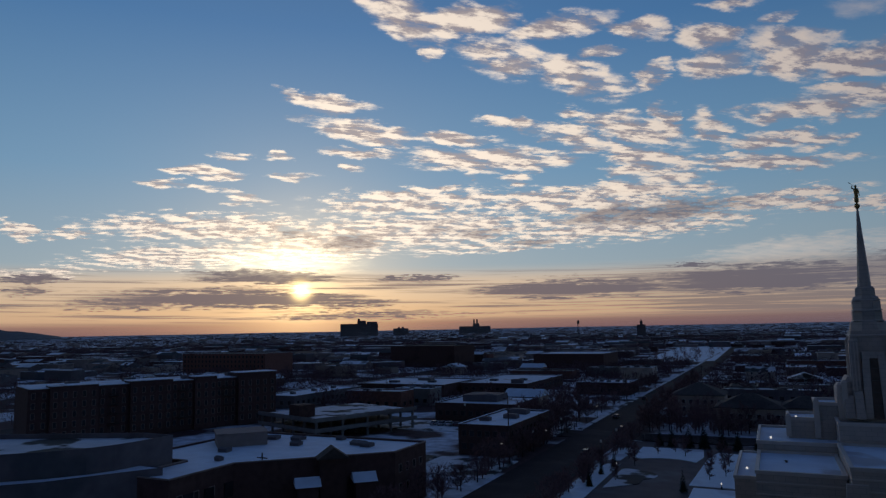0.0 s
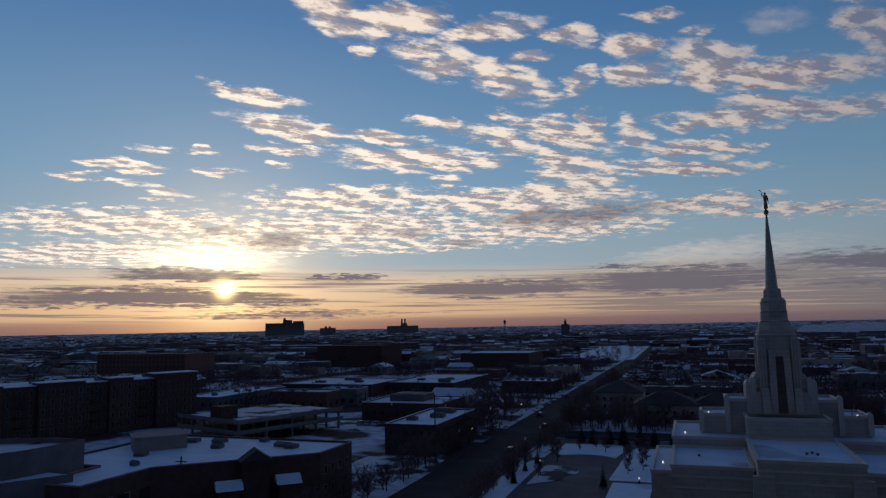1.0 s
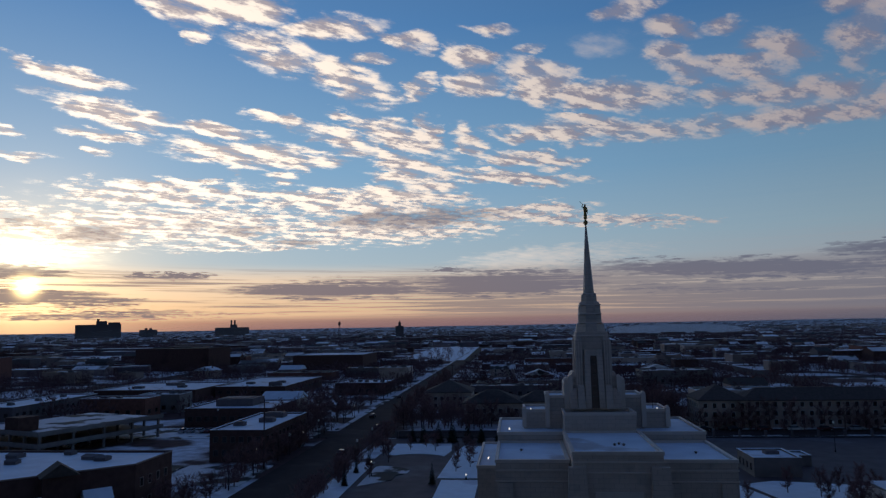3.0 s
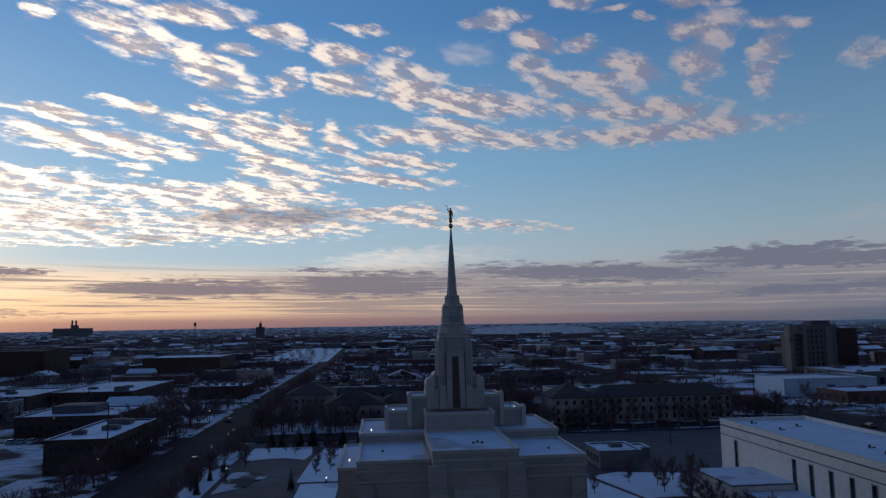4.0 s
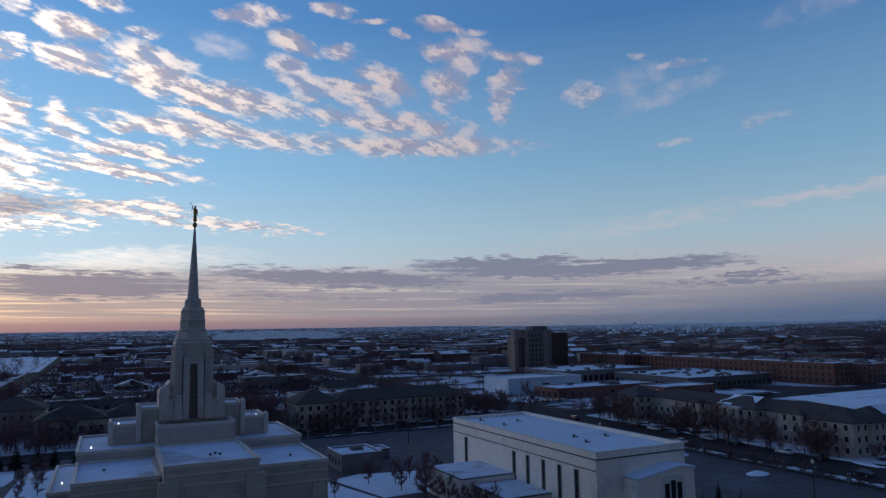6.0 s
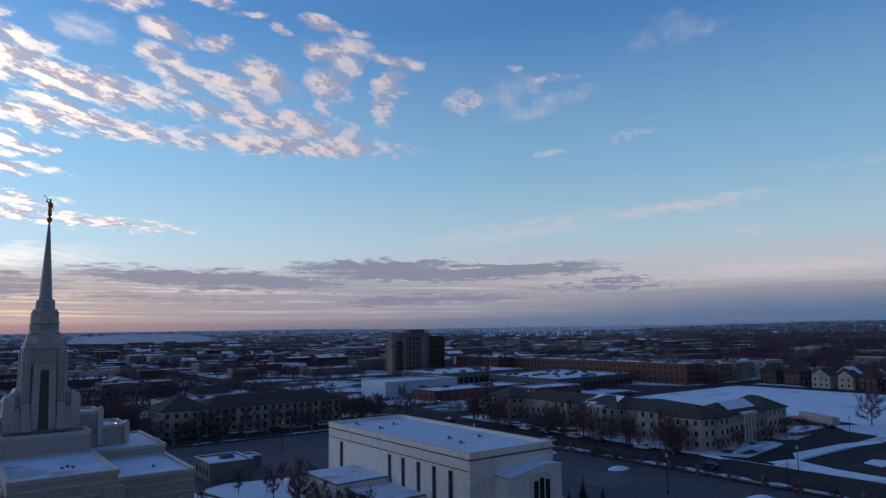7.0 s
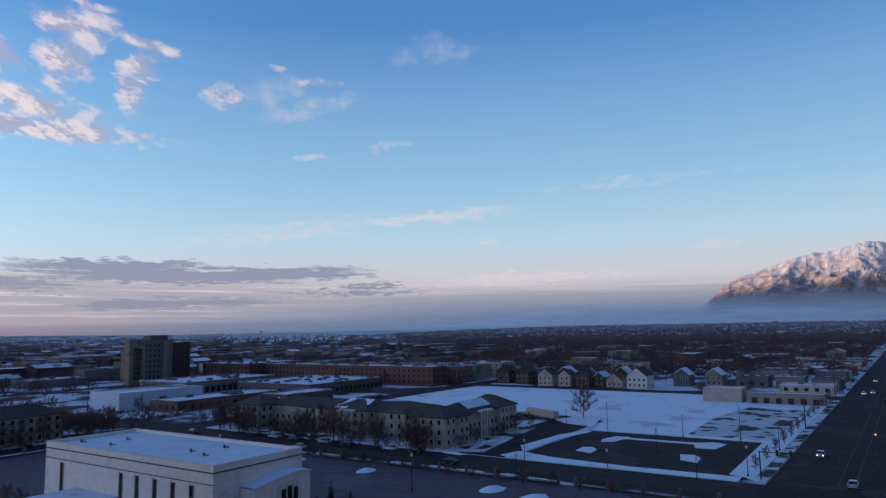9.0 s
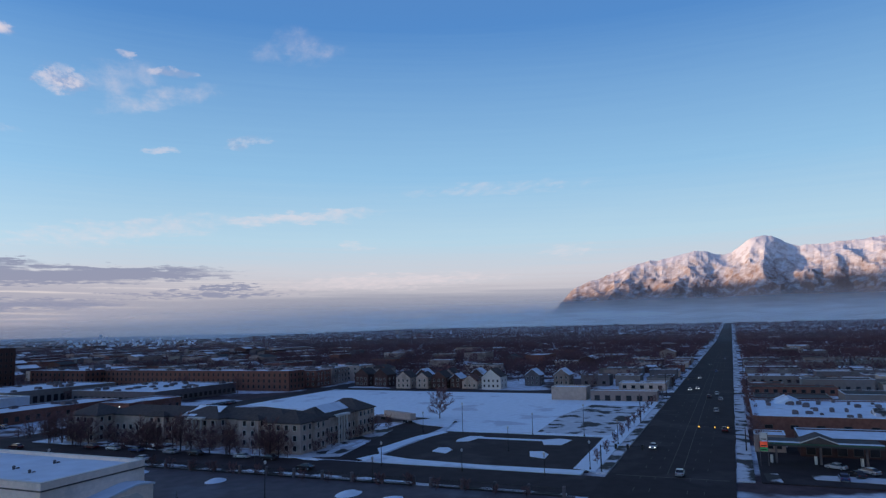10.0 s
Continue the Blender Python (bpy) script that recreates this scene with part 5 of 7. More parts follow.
for k in range(6):
    bm = bmesh.new()
    box(bm, 0, -1.1, 0, 0.14, 1.1, 2.6)
    ob = part("display_window", bm, GLASS_FAR, store)
    ob.matrix_basis = pose(-88.55 - sx, 84.9 + k * 2.35 - sy, 1.2 + 4.2 * (k % 2), 0, 0, 0)
win = window_mesh(1.2, 1.6, TAN)
for k in range(4):
    for z in (3.2, 6.8):
        piece("window", win, store, pose(-66.8 - sx, 119.6 + k * 2.8 - sy, z, 0, 0, 90))
for k in range(3):
    piece("window", win, store, pose(-88.6 - sx, 85.5 + k * 3.6 - sy, 6.5, 0, 0, 90))

curve = [(-128.6, 51.4), (-120.9, 59.1), (-114.9, 64.8), (-109.6, 69.4), (-104.9, 73.7), (-101.5, 78.3), (-99.9, 82.3), (-99.3, 85.9), (-99.2, 93.9), (-106.7, 94.2), (-137, 82)]
prism("curved_building", curve, 16.0, GREY, SNOW_THIN, "grey building with a curved front wall and snow-streaked roof", "office building", 1.0)
prism("low_annexe", [(-114.4, 59.8), (-102.5, 71.3), (-93.6, 86.6), (-99.1, 87.0), (-99.8, 82.0), (-101.4, 78.0), (-104.8, 73.4), (-117, 62.5)], 12.0, GREY, ROOF_SNOW, "low curved annexe with a snow-covered roof", "annexe", 0.25)


def brick_block():
    """The long apartment block of dark brick, set askew to the streets."""
    t = thing("brick_apartments", -212, 142, 0, "long dark brick apartment block with many windows and balconies", "apartment block", turn=-24.8)
    ln = 83.0
    # local y runs along the front, local x to the front's outer side
    bm = bmesh.new()
    box(bm, -24, 0, 0, 0, ln, 17.5)
    part("wall", bm, DARK_BRICK, t)
    for i, (y0, y1, out, h) in enumerate(((6, 20, 1.6, 18.2), (30, 44, 1.6, 18.4), (52, 60, 1.2, 18.6), (68, 83, 2.0, 19.2))):
        bm = bmesh.new()
        box(bm, -6, y0, 0, out, y1, h)
        part("bay", bm, DARK_BRICK, t)
        bm = bmesh.new()
        box(bm, -6.2, y0 - 0.2, h, out + 0.3, y1 + 0.2, h + 0.25)
        part("cornice", bm, ROOF_SNOW, t)
    bm = bmesh.new()
    box(bm, -23.6, 0.4, 17.5, -0.4, ln - 0.4, 17.75)
    part("roof", bm, ROOF_SNOW, t)
    me = window_mesh(1.15, 2.0, TAN)
    rows = ((0.0, 6), (1.6, 20), (0.0, 30), (1.6, 44), (0.0, 52), (1.2, 60), (0.0, 68), (2.0, 83))
    lo = 0
    for at, hi in rows:
        n = max(2, int((hi - lo) / 2.6))
        for c in range(n):
            for r in range(5):
                piece("window", me, t, pose(at, lo + (hi - lo) * (c + 0.5) / n, 2.0 + r * 3.1, 0, 0, 90))
        lo = hi
    for r in range(1, 5):
        for yb in (25, 48, 64):
            bm = bmesh.new()
            box(bm, 0, yb - 1.6, 1.6 + r * 3.1, 1.3, yb + 1.6, 1.78 + r * 3.1)
            for k in range(9):
                box(bm, 1.2, yb - 1.55 + k * 0.38, 1.78 + r * 3.1, 1.26, yb - 1.5 + k * 0.38, 2.8 + r * 3.1)
            box(bm, 1.18, yb - 1.6, 2.8 + r * 3.1, 1.28, yb + 1.6, 2.88 + r * 3.1)
            part("balcony", bm, BLACK, t)
    for x, y in ((-8, 14), (-12, 33), (-7, 52), (-10, 70), (-5, 76)):
        bm = bmesh.new()
        box(bm, x - 1.5, y - 2, 17.7, x + 1.5, y + 2, 19.0)
        part("roof_unit", bm, GREY, t)


brick_block()
flat_building("office_building", -80, 176, -65.2, 212, 8.2, DARK_BRICK, "dark brick office with a snowy flat roof and lit lamp", "office",
              windows=(("s", 2, 6, 1.3, 1.6, 1.6, 3.4), ("e", 2, 11, 1.4, 1.6, 1.6, 3.4)), units=((0.25, 0.3, 3, 2.2, 1.0), (0.6, 0.5, 4, 3, 1.2), (0.5, 0.8, 6, 4, 1.4)))
flat_building("office_building", -118.5, 240, -86.5, 268, 6.4, DARK_BRICK, "low dark office with snow along the roof edge", "office",
              windows=(("s", 1, 10, 1.8, 1.8, 1.8, 3), ("e", 1, 8, 1.8, 1.8, 1.8, 3)), units=((0.45, 0.55, 14, 12, 2.6),))
flat_building("warehouse", -203, 318, -152, 362, 6.2, DARK_BRICK, "long low warehouse with a snowy roof", "warehouse", windows=(("s", 1, 12, 2.0, 1.4, 2.5, 3),),
              units=((0.3, 0.3, 5, 3, 1.0), (0.7, 0.4, 4, 3, 1.0), (0.5, 0.7, 8, 5, 1.2)))
flat_building("warehouse", -150, 335, -114, 400, 6.0, DARK_BRICK, "long low warehouse with a snowy roof", "warehouse", windows=(("s", 1, 8, 2.0, 1.4, 2.5, 3), ("e", 1, 12, 2.0, 1.4, 2.5, 3)),
              units=((0.3, 0.3, 4, 3, 1.0), (0.7, 0.4, 4, 3, 1.0), (0.8, 0.1, 6, 3, 2.0)))
flat_building("shop", -93, 350, -66, 372, 6.0, DARK_BRICK, "flat-roofed shop with rooftop machines and snow", "shop", windows=(("s", 1, 7, 2.2, 2.0, 1.0, 3), ("e", 1, 5, 2.2, 2.0, 1.0, 3)),
              units=((0.25, 0.4, 2, 2, 0.8), (0.4, 0.5, 2, 2, 0.8), (0.55, 0.4, 2, 2, 0.8), (0.7, 0.5, 2, 2, 0.8), (0.85, 0.4, 2, 2, 0.8)))
flat_building("dark_store", -324, 565, -259, 610, 19, DARK_BRICK, "tall windowless dark store building", "store", roof=ROOF_DARK, cap=ROOF_DARK)
flat_building("dark_store", -179, 545, -122, 600, 12.5, DARK_BRICK, "broad dark store building with snow on its edge", "store")
flat_building("brick_mill", -466, 450, -376, 486, 17, BRICK, "long red brick mill building", "mill", roof=ROOF_DARK, windows=(("s", 4, 22, 1.6, 2.0, 1.8, 3.8),))


def garage():
    t = thing("parking_garage", -150, 186, 0, "open concrete parking garage with snow on its deck", "parking garage", turn=-20)
    for z in (3.2, 6.4):
        bm = bmesh.new()
        box(bm, -12, 0, z - 0.35, 22, 42, z)
        part("deck", bm, CONCRETE, t)
        bm = bmesh.new()
        box(bm, -12, -0.25, z, 22, 0, z + 1.0)
        box(bm, 22, -0.25, z, 22.25, 42, z + 1.0)
        part("parapet", bm, CONCRETE, t)
    bm = bmesh.new()
    box(bm, -11.8, 0.2, 6.4, 21.8, 41.8, 6.5)
    part("deck_snow", bm, SNOW_THIN, t)
    for i in range(6):
        for j in range(5):
            bm = bmesh.new()
            x, y = -11 + i * 6.4, 1 + j * 10
            box(bm, x - 0.3, y - 0.3, 0, x + 0.3, y + 0.3, 6.0)
            part("column", bm, CONCRETE, t)
    bm = bmesh.new()
    box(bm, 4, 2, 6.4, 10, 8, 10.4)
    part("stair_tower", bm, DARK_BRICK, t)


garage()
flat_building("canopy_shop", -215, 255, -196, 310, 5.5, GREY, "long low grey building with a snowy roof", "shop", windows=(("e", 1, 14, 1.8, 1.8, 1.4, 3), ("s", 1, 4, 1.8, 1.8, 1.4, 3)), units=((0.5, 0.2, 2, 2, 1), (0.5, 0.5, 2, 2, 1), (0.5, 0.8, 2, 2, 1)))
plot("west_lot_1", [(-134, 214), (-64, 214), (-64, 236), (-134, 236)], 0.12, SNOW_THIN, "snowy car park lines", "car park")
plot("west_lot_2", [(-128, 136), (-84, 136), (-84, 172), (-128, 172)], 0.12, SNOW_THIN, "snow-patched car park beside the store", "car park")
plot("west_lot_3", [(-83, 150), (-61.5, 150), (-61.5, 172), (-83, 172)], 0.12, SNOW_THIN, "trodden snow on a corner lot", "lot")
plot("snow_lot_1", [(-120, 660), (-52, 690), (-60, 1150), (-130, 1120)], 0.15, SNOW, "wide snow-covered lot far down the street", "lot")
plot("snow_lot_2", [(-600, 880), (-380, 760), (-360, 900), (-560, 1040)], 0.15, SNOW, "wide snow-covered lot beyond the stores", "lot")
plot("snow_lot_3", [(-520, 1240), (-240, 980), (-200, 1080), (-420, 1420)], 0.15, SNOW, "snowy lot far off", "lot")

# ------------------------------------------------------------------ north: civic tower, brick works, sheds, houses
def civic_tower():
    t = thing("civic_tower", 266, 432, 0, "tall concrete-framed civic building with a dark recessed front", "office tower")
    for nm, q, mat in (("core", (11, 4, 35, 20, 0, 29.6), CONCRETE), ("side_wing", (35, 6, 51, 22, 0, 27.0), DARK_BRICK), ("stair_shaft", (27, 2.6, 31, 4, 0, 28.4), TAN), ("penthouse", (20, 7, 33, 16, 29.6, 32.4), GREY)):
        bm = bmesh.new()
        box(bm, q[0], q[1], q[4], q[2], q[3], q[5])
        part(nm, bm, mat, t)
    for x0, x1, z0, z1 in ((0, 3.0, 0, 30), (9.5, 12, 0, 30), (3.0, 9.5, 24, 30), (3.0, 9.5, 0, 3)):
        bm = bmesh.new()
        box(bm, x0, 0, z0, x1, 6, z1)
        part("concrete_frame", bm, TAN, t, "pale concrete frame")
    bm = bmesh.new()
    box(bm, 3.0, 3.0, 3, 9.5, 15, 24)
    part("recessed_front", bm, COPING, t)
    for k in range(6):
        bm = bmesh.new()
        box(bm, 3.0, 2.7, 5.5 + k * 3.2, 9.5, 3.0, 6.1 + k * 3.2)
        part("floor_band", bm, TAN, t)
    windows_on(t, "s", 13, 26, 4, 7, 4, 1.4, 2.0, COPING, 3, 3.6)
    windows_on(t, "s", 36, 50, 6, 6, 4, 1.4, 2.0, COPING, 3, 3.8)


civic_tower()
flat_building("brick_works", 322, 380, 372, 430, 12, BRICK, "red brick works building with a snowy roof", "works", windows=(("s", 3, 14, 1.4, 1.9, 1.5, 3.4), ("w", 3, 12, 1.4, 1.9, 1.5, 3.4)), units=clutter(14, 4) + [(0.7, 0.6, 10, 5, 2)])
flat_building("brick_works", 336, 236, 352, 385, 11.5, BRICK, "very long orange brick works with rows of windows", "works", windows=(("w", 3, 40, 1.4, 1.9, 1.5, 3.3), ("s", 3, 4, 1.4, 1.9, 1.5, 3.3)), units=clutter(26, 3))
flat_building("market_hall", 262, 262, 322, 318, 6.0, GREY, "broad low hall with a snow-covered roof", "hall", windows=(("w", 1, 14, 2.4, 2.2, 1.0, 3), ("s", 1, 16, 2.4, 2.2, 1.0, 3)), units=clutter(22, 1))
flat_building("market_hall", 236, 330, 300, 372, 7.0, CONCRETE, "low pale hall with posts and a snowy roof", "hall", windows=(("s", 1, 16, 2.6, 3.4, 0.6, 3), ("w", 1, 10, 2.6, 3.4, 0.6, 3)), units=clutter(18, 2))
flat_building("metal_shed", 178, 296, 222, 320, 7.4, BLUE_WHITE, "pale blue metal-sided shed", "shed", windows=(("s", 1, 1, 4.0, 4.4, 0.0, 3),), roof=FAR_SNOW)
flat_building("brick_shop", 184, 262, 240, 282, 5.0, BRICK, "low red brick shop with a rounded snowy end", "shop", windows=(("s", 1, 12, 1.8, 2.0, 1.0, 3), ("w", 1, 4, 1.8, 2.0, 1.0, 3)), units=clutter(9, 6))
flat_building("brick_shop", 222, 236, 252, 252, 5.4, BRICK, "low red brick shop with snow on its roof", "shop", windows=(("w", 1, 4, 1.8, 2.0, 1.0, 3), ("s", 1, 7, 1.8, 2.0, 1.0, 3)))
flat_building("field_shed", 319, 63, 330, 79, 6.0, BEIGE, "pale windowless shed at the field's edge", "shed", cap=WHITE)
flat_building("field_shed", 319, 32, 327, 61, 4.6, TAN, "long tan garage row at the field's edge", "shed", windows=(("w", 1, 6, 2.4, 2.4, 0.2, 3),), cap=WHITE)


def town_house(x, y, w, d, h, wall, roof_mat, label, ridge="x"):
    t = thing("town_house", x, y, 0, label, "house", "gabled houses beyond the field")
    bm = bmesh.new()
    box(bm, 0, -w / 2, 0, d, w / 2, h)
    gm = bmesh.new()
    part("wall", bm, wall, t)
    # front gable looks to -x
    gable(gm, 0, -w / 2, d, w / 2, h, w * 0.42, 0.35, ridge)
    part("roof", gm, [roof_mat], t)
    bm = bmesh.new()
    v = [bm.verts.new(p) for p in ((-0.42, -w / 2 + 0.2, h), (-0.42, w / 2 - 0.2, h), (-0.42, 0, h + w * 0.38))]
    v2 = [bm.verts.new((0, q.co.y, q.co.z)) for q in v]
    bm.faces.new(v[::-1])
    for i in range(3):
        bm.faces.new((v[i], v[(i + 1) % 3], v2[(i + 1) % 3], v2[i]))
    part("gable_wall", bm, wall, t)
    windows_on(t, "w", -w / 2 + 0.4, w / 2 - 0.4, 0, 2, max(2, int(w / 2.6)), 1.2, 1.5, WHITE, 1.0, 2.8)
    windows_on(t, "s", 1, d - 1, -w / 2, 2, 2, 1.2, 1.5, WHITE, 1.0, 2.8)
    bm = bmesh.new()
    box(bm, d * 0.6, w * 0.15, h, d * 0.6 + 0.8, w * 0.15 + 0.8, h + w * 0.42 + 0.6)
    part("chimney", bm, BRICK, t)
    return t


for x, y, w, d, h, wall, lab in ((364, 177, 9, 10, 6.2, BEIGE, "pale two-storey house with a steep gable"), (365, 165.5, 7, 9, 6.4, BEIGE, "pale two-storey house with bare front"),
                                 (367, 156, 9, 11, 6.0, DARK_BRICK, "dark two-storey house between pale ones"), (370, 147, 7, 10, 5.4, DARK_BRICK, "dark gabled house with a snowy roof"),
                                 (369, 138, 9, 10, 4.0, BEIGE, "small pale house with a red-brown roof"), (368, 125, 11, 12, 6.6, WHITE, "white house with a broad gable"),
                                 (388, 176, 9, 10, 6, DARK_BRICK, "dark gabled house with snowy roof behind the row"), (392, 160, 9, 10, 6, TAN, "tan gabled house behind the row"),
                                 (394, 143, 9, 10, 6, DARK_BRICK, "dark gabled house with snowy roof behind the row"), (392, 108, 9, 10, 6, GREY, "grey gabled house behind the row"),
                                 (396, 92, 9, 12, 6, TAN, "tan gabled house with snowy roof"), (372, 196, 9, 12, 7, DARK_BRICK, "dark gabled house at the row's end"), (374, 210, 9, 12, 7, DARK_BRICK, "dark gabled house at the row's end")):
    town_house(x, y, w, d, h, wall, BRICK if "red" in lab else (ROOF_SNOW if "snowy" in lab or wall is GREY else SHINGLE), lab)

# ------------------------------------------------------------------ shop side of the avenue
flat_building("red_store", 229, -60, 278, -4.2, 6.2, BRICK, "long red brick store with a snowy cluttered roof", "store", windows=(("w", 1, 8, 2.2, 1.2, 2.6, 3),),
              units=[(u, v, w * 0.7, d * 0.7, h * 0.8) for u, v, w, d, h in clutter(40, 5)])
flat_building("kiosk", 203, -11, 211, -3.6, 4.6, TAN, "small square shop with a snowy roof", "shop", windows=(("w", 1, 3, 1.4, 1.6, 1.0, 3),))


def gas_station():
    t = thing("filling_station", 188, -16, 0, "filling station canopy with a small central gable and snow", "filling station")
    bm = bmesh.new()
    box(bm, -3, -14, 4.6, 5, 11, 5.5)
    part("canopy", bm, ROOF_DARK, t)
    bm = bmesh.new()
    box(bm, -3.06, -14.05, 5.05, -3.0, 11.05, 5.4)
    part("fascia", bm, FASCIA, t, "dark green fascia stripe")
    bm = bmesh.new()
    box(bm, -3.1, -14.1, 5.5, -1.6, 11.1, 5.62)
    part("canopy_snow", bm, ROOF_SNOW, t)
    bm = bmesh.new()
    gable(bm, -3.2, -5, 5, 3, 5.5, 1.6, 0.2, "x")
    part("gable", bm, SHINGLE, t)
    bm = bmesh.new()
    for a, b in ((-5.2, 5.55, ), (3.2, 5.55)):
        tube(bm, (-3.5, a, b), (-3.5, -1.0, 7.2), 0.14, 0.14, 4)
    part("verge_board", bm, WHITE, t, "white board along the gable")
    for y in (-11, -1.5, 8):
        bm = bmesh.new()
        box(bm, 0.6, y - 0.25, 0, 1.1, y + 0.25, 4.6)
        part("post", bm, GREY, t)
        bm = bmesh.new()
        box(bm, 0.4, y + 0.8, 0.15, 1.3, y + 1.4, 1.9)
        part("pump", bm, WHITE, t)


FASCIA = material("dark_green_fascia", (0.03, 0.10, 0.06), 0.5, 0.1, 1.0)
gas_station()
flat_building("station_shop", 199, -36, 216, -14, 4.8, DARK_BRICK, "low dark shop behind the filling station", "shop", windows=(("w", 1, 6, 2.2, 2.0, 0.6, 3),))
plot("forecourt", [(165, -60), (228, -60), (228, -3.8), (165, -3.8)], 0.14, ASPHALT, "dark wet forecourt", "forecourt")
for i, q in enumerate(((166, -8, 175, -4.5), (170, -30, 176, -14), (212, -12, 226, -6), (170, -52, 178, -40))):
    plot(f"forecourt_snow_{i + 1}", [(q[0], q[1]), (q[2], q[1] + 0.6), (q[2] - 0.5, q[3]), (q[0] + 0.8, q[3] - 0.5)], 0.2, SNOW_THIN, "ploughed snow beside the forecourt", "snow")


def price_sign():
    t = thing("price_sign", 184, -5.2, 0.1, "tall roadside sign with red and green lit panels", "sign")
    for y in (-0.95, 0.8):
        bm = bmesh.new()
        box(bm, -0.14, y, 0, 0.14, y + 0.15, 7.8)
        part("post", bm, GREY, t)
    for z0, z1, m, lab in ((5.9, 7.7, WHITE, "white panel"), (4.4, 5.6, SIGN_RED, "red lit panel"), (3.5, 4.2, SIGN_GREEN, "green lit panel")):
        bm = bmesh.new()
        box(bm, -0.2, -0.8, z0, 0.2, 0.8, z1)
        pn = part("panel", bm, m, t, lab)
        bm = bmesh.new()
        box(bm, -0.24, -0.6, z0 + 0.2, -0.2, 0.6, z0 + 0.42)
        part("lettering", bm, BLACK, pn)


SIGN_RED = glowing("red_sign", (0.8, 0.10, 0.04), 0.22)
SIGN_GREEN = glowing("green_sign", (0.05, 0.40, 0.14), 0.12)
price_sign()


for x0, y0, x1, y1, wall, word in ((360, 233, 376, 256, BRICK, "red-brown brick"), (361, 259, 377, 284, TAN, "tan"), (384, 236, 402, 262, TAN, "tan"), (386, 266, 402, 300, BRICK, "red-brown brick"), (410, 232, 430, 262, BEIGE, "pale beige")):
    flat_building("condominium", x0, y0, x1, y1, 10.2, wall, f"three-storey {word} condominium block with snow on its roof", "apartment block", group="condominiums beyond the field",
                  windows=(("w", 3, 6, 1.4, 1.7, 1.2, 3.1), ("s", 3, 4, 1.4, 1.7, 1.2, 3.1)), units=((0.3, 0.2, 3, 4, 1.4), (0.6, 0.5, 4, 3, 1.8), (0.4, 0.8, 3, 4, 1.4)), frame_mat=WHITE)


def shop_rows():
    """Low shops and sheds standing close along both sides of the avenue, beyond the store and the field."""
    rnd = random.Random(33)
    rows = []
    x = 286.0
    while x < 640:
        d = rnd.uniform(12, 20)
        y = -5.0
        while y > -112:
            w = rnd.uniform(14, 38)
            if rnd.random() < 0.74:
                rows.append((x, y - w, x + d, y - 1.5))
            y -= w + rnd.uniform(1, 7)
        x += d + rnd.uniform(3, 12)
        if 338 < x + 8 < 368 or 545 < x + 8 < 572:
            x += 26
    x = 372.0
    while x < 660:
        d = rnd.uniform(11, 18)
        y = 33.0
        while y < 84:
            w = rnd.uniform(12, 26)
            if rnd.random() < 0.8:
                rows.append((x, y, x + d, y + w - 1.5))
            y += w + rnd.uniform(1, 6)
        x += d + rnd.uniform(4, 14)
        if 545 < x + 8 < 572:
            x += 26
    for x0, y0, x1, y1 in rows:
        wall = rnd.choice((TAN, DARK_BRICK, GREY, BEIGE, BRICK, CONCRETE))
        word = {"dark_brown_brick": "dark brick", "tan_stucco": "tan", "grey_panel": "grey", "red_brown_brick": "red brick", "concrete": "concrete", "beige_stucco": "beige"}[wall.name]
        units = [(rnd.uniform(0.15, 0.85), rnd.uniform(0.1, 0.9), rnd.uniform(1.2, 3), rnd.uniform(1.2, 3), rnd.uniform(0.6, 1.3)) for _ in range(rnd.randint(1, 4))]
        wins = (("w", 1, max(2, int((y1 - y0) / 4)), 1.9, 1.7, 1.0, 3),) if x0 < 470 else ()
        roof, cap = rnd.choice(((ROOF_SNOW, ROOF_SNOW), (ROOF_SNOW, COPING), (SNOW_THIN, COPING), (SNOW_THIN, ROOF_SNOW), (ROOF_DARK, COPING), (ROOF_DARK, ROOF_SNOW)))
        flat_building("shop", x0, y0, x1, y1, rnd.choice((3.8, 4.2, 4.8, 5.4, 6.0)), wall, f"low {word} shop with a flat winter roof beside the avenue", "shop",
                      roof=roof, cap=cap, windows=wins, units=units, group="shops along the avenue")
    return rows


SHOPS = shop_rows()


# ------------------------------------------------------------------ trees
def twig(v, f, p, d, ln, w, rnd):
    """One fine twig: a thin bent sliver."""
    side = d.cross(Vector((rnd.uniform(-1, 1), rnd.uniform(-1, 1), rnd.uniform(-1, 1))))
    side = side.normalized() * w if side.length > 1e-4 else Vector((w, 0, 0))
    b = len(v)
    v += [p - side, p + side, p + d * ln]
    f.append((b, b + 1, b + 2))


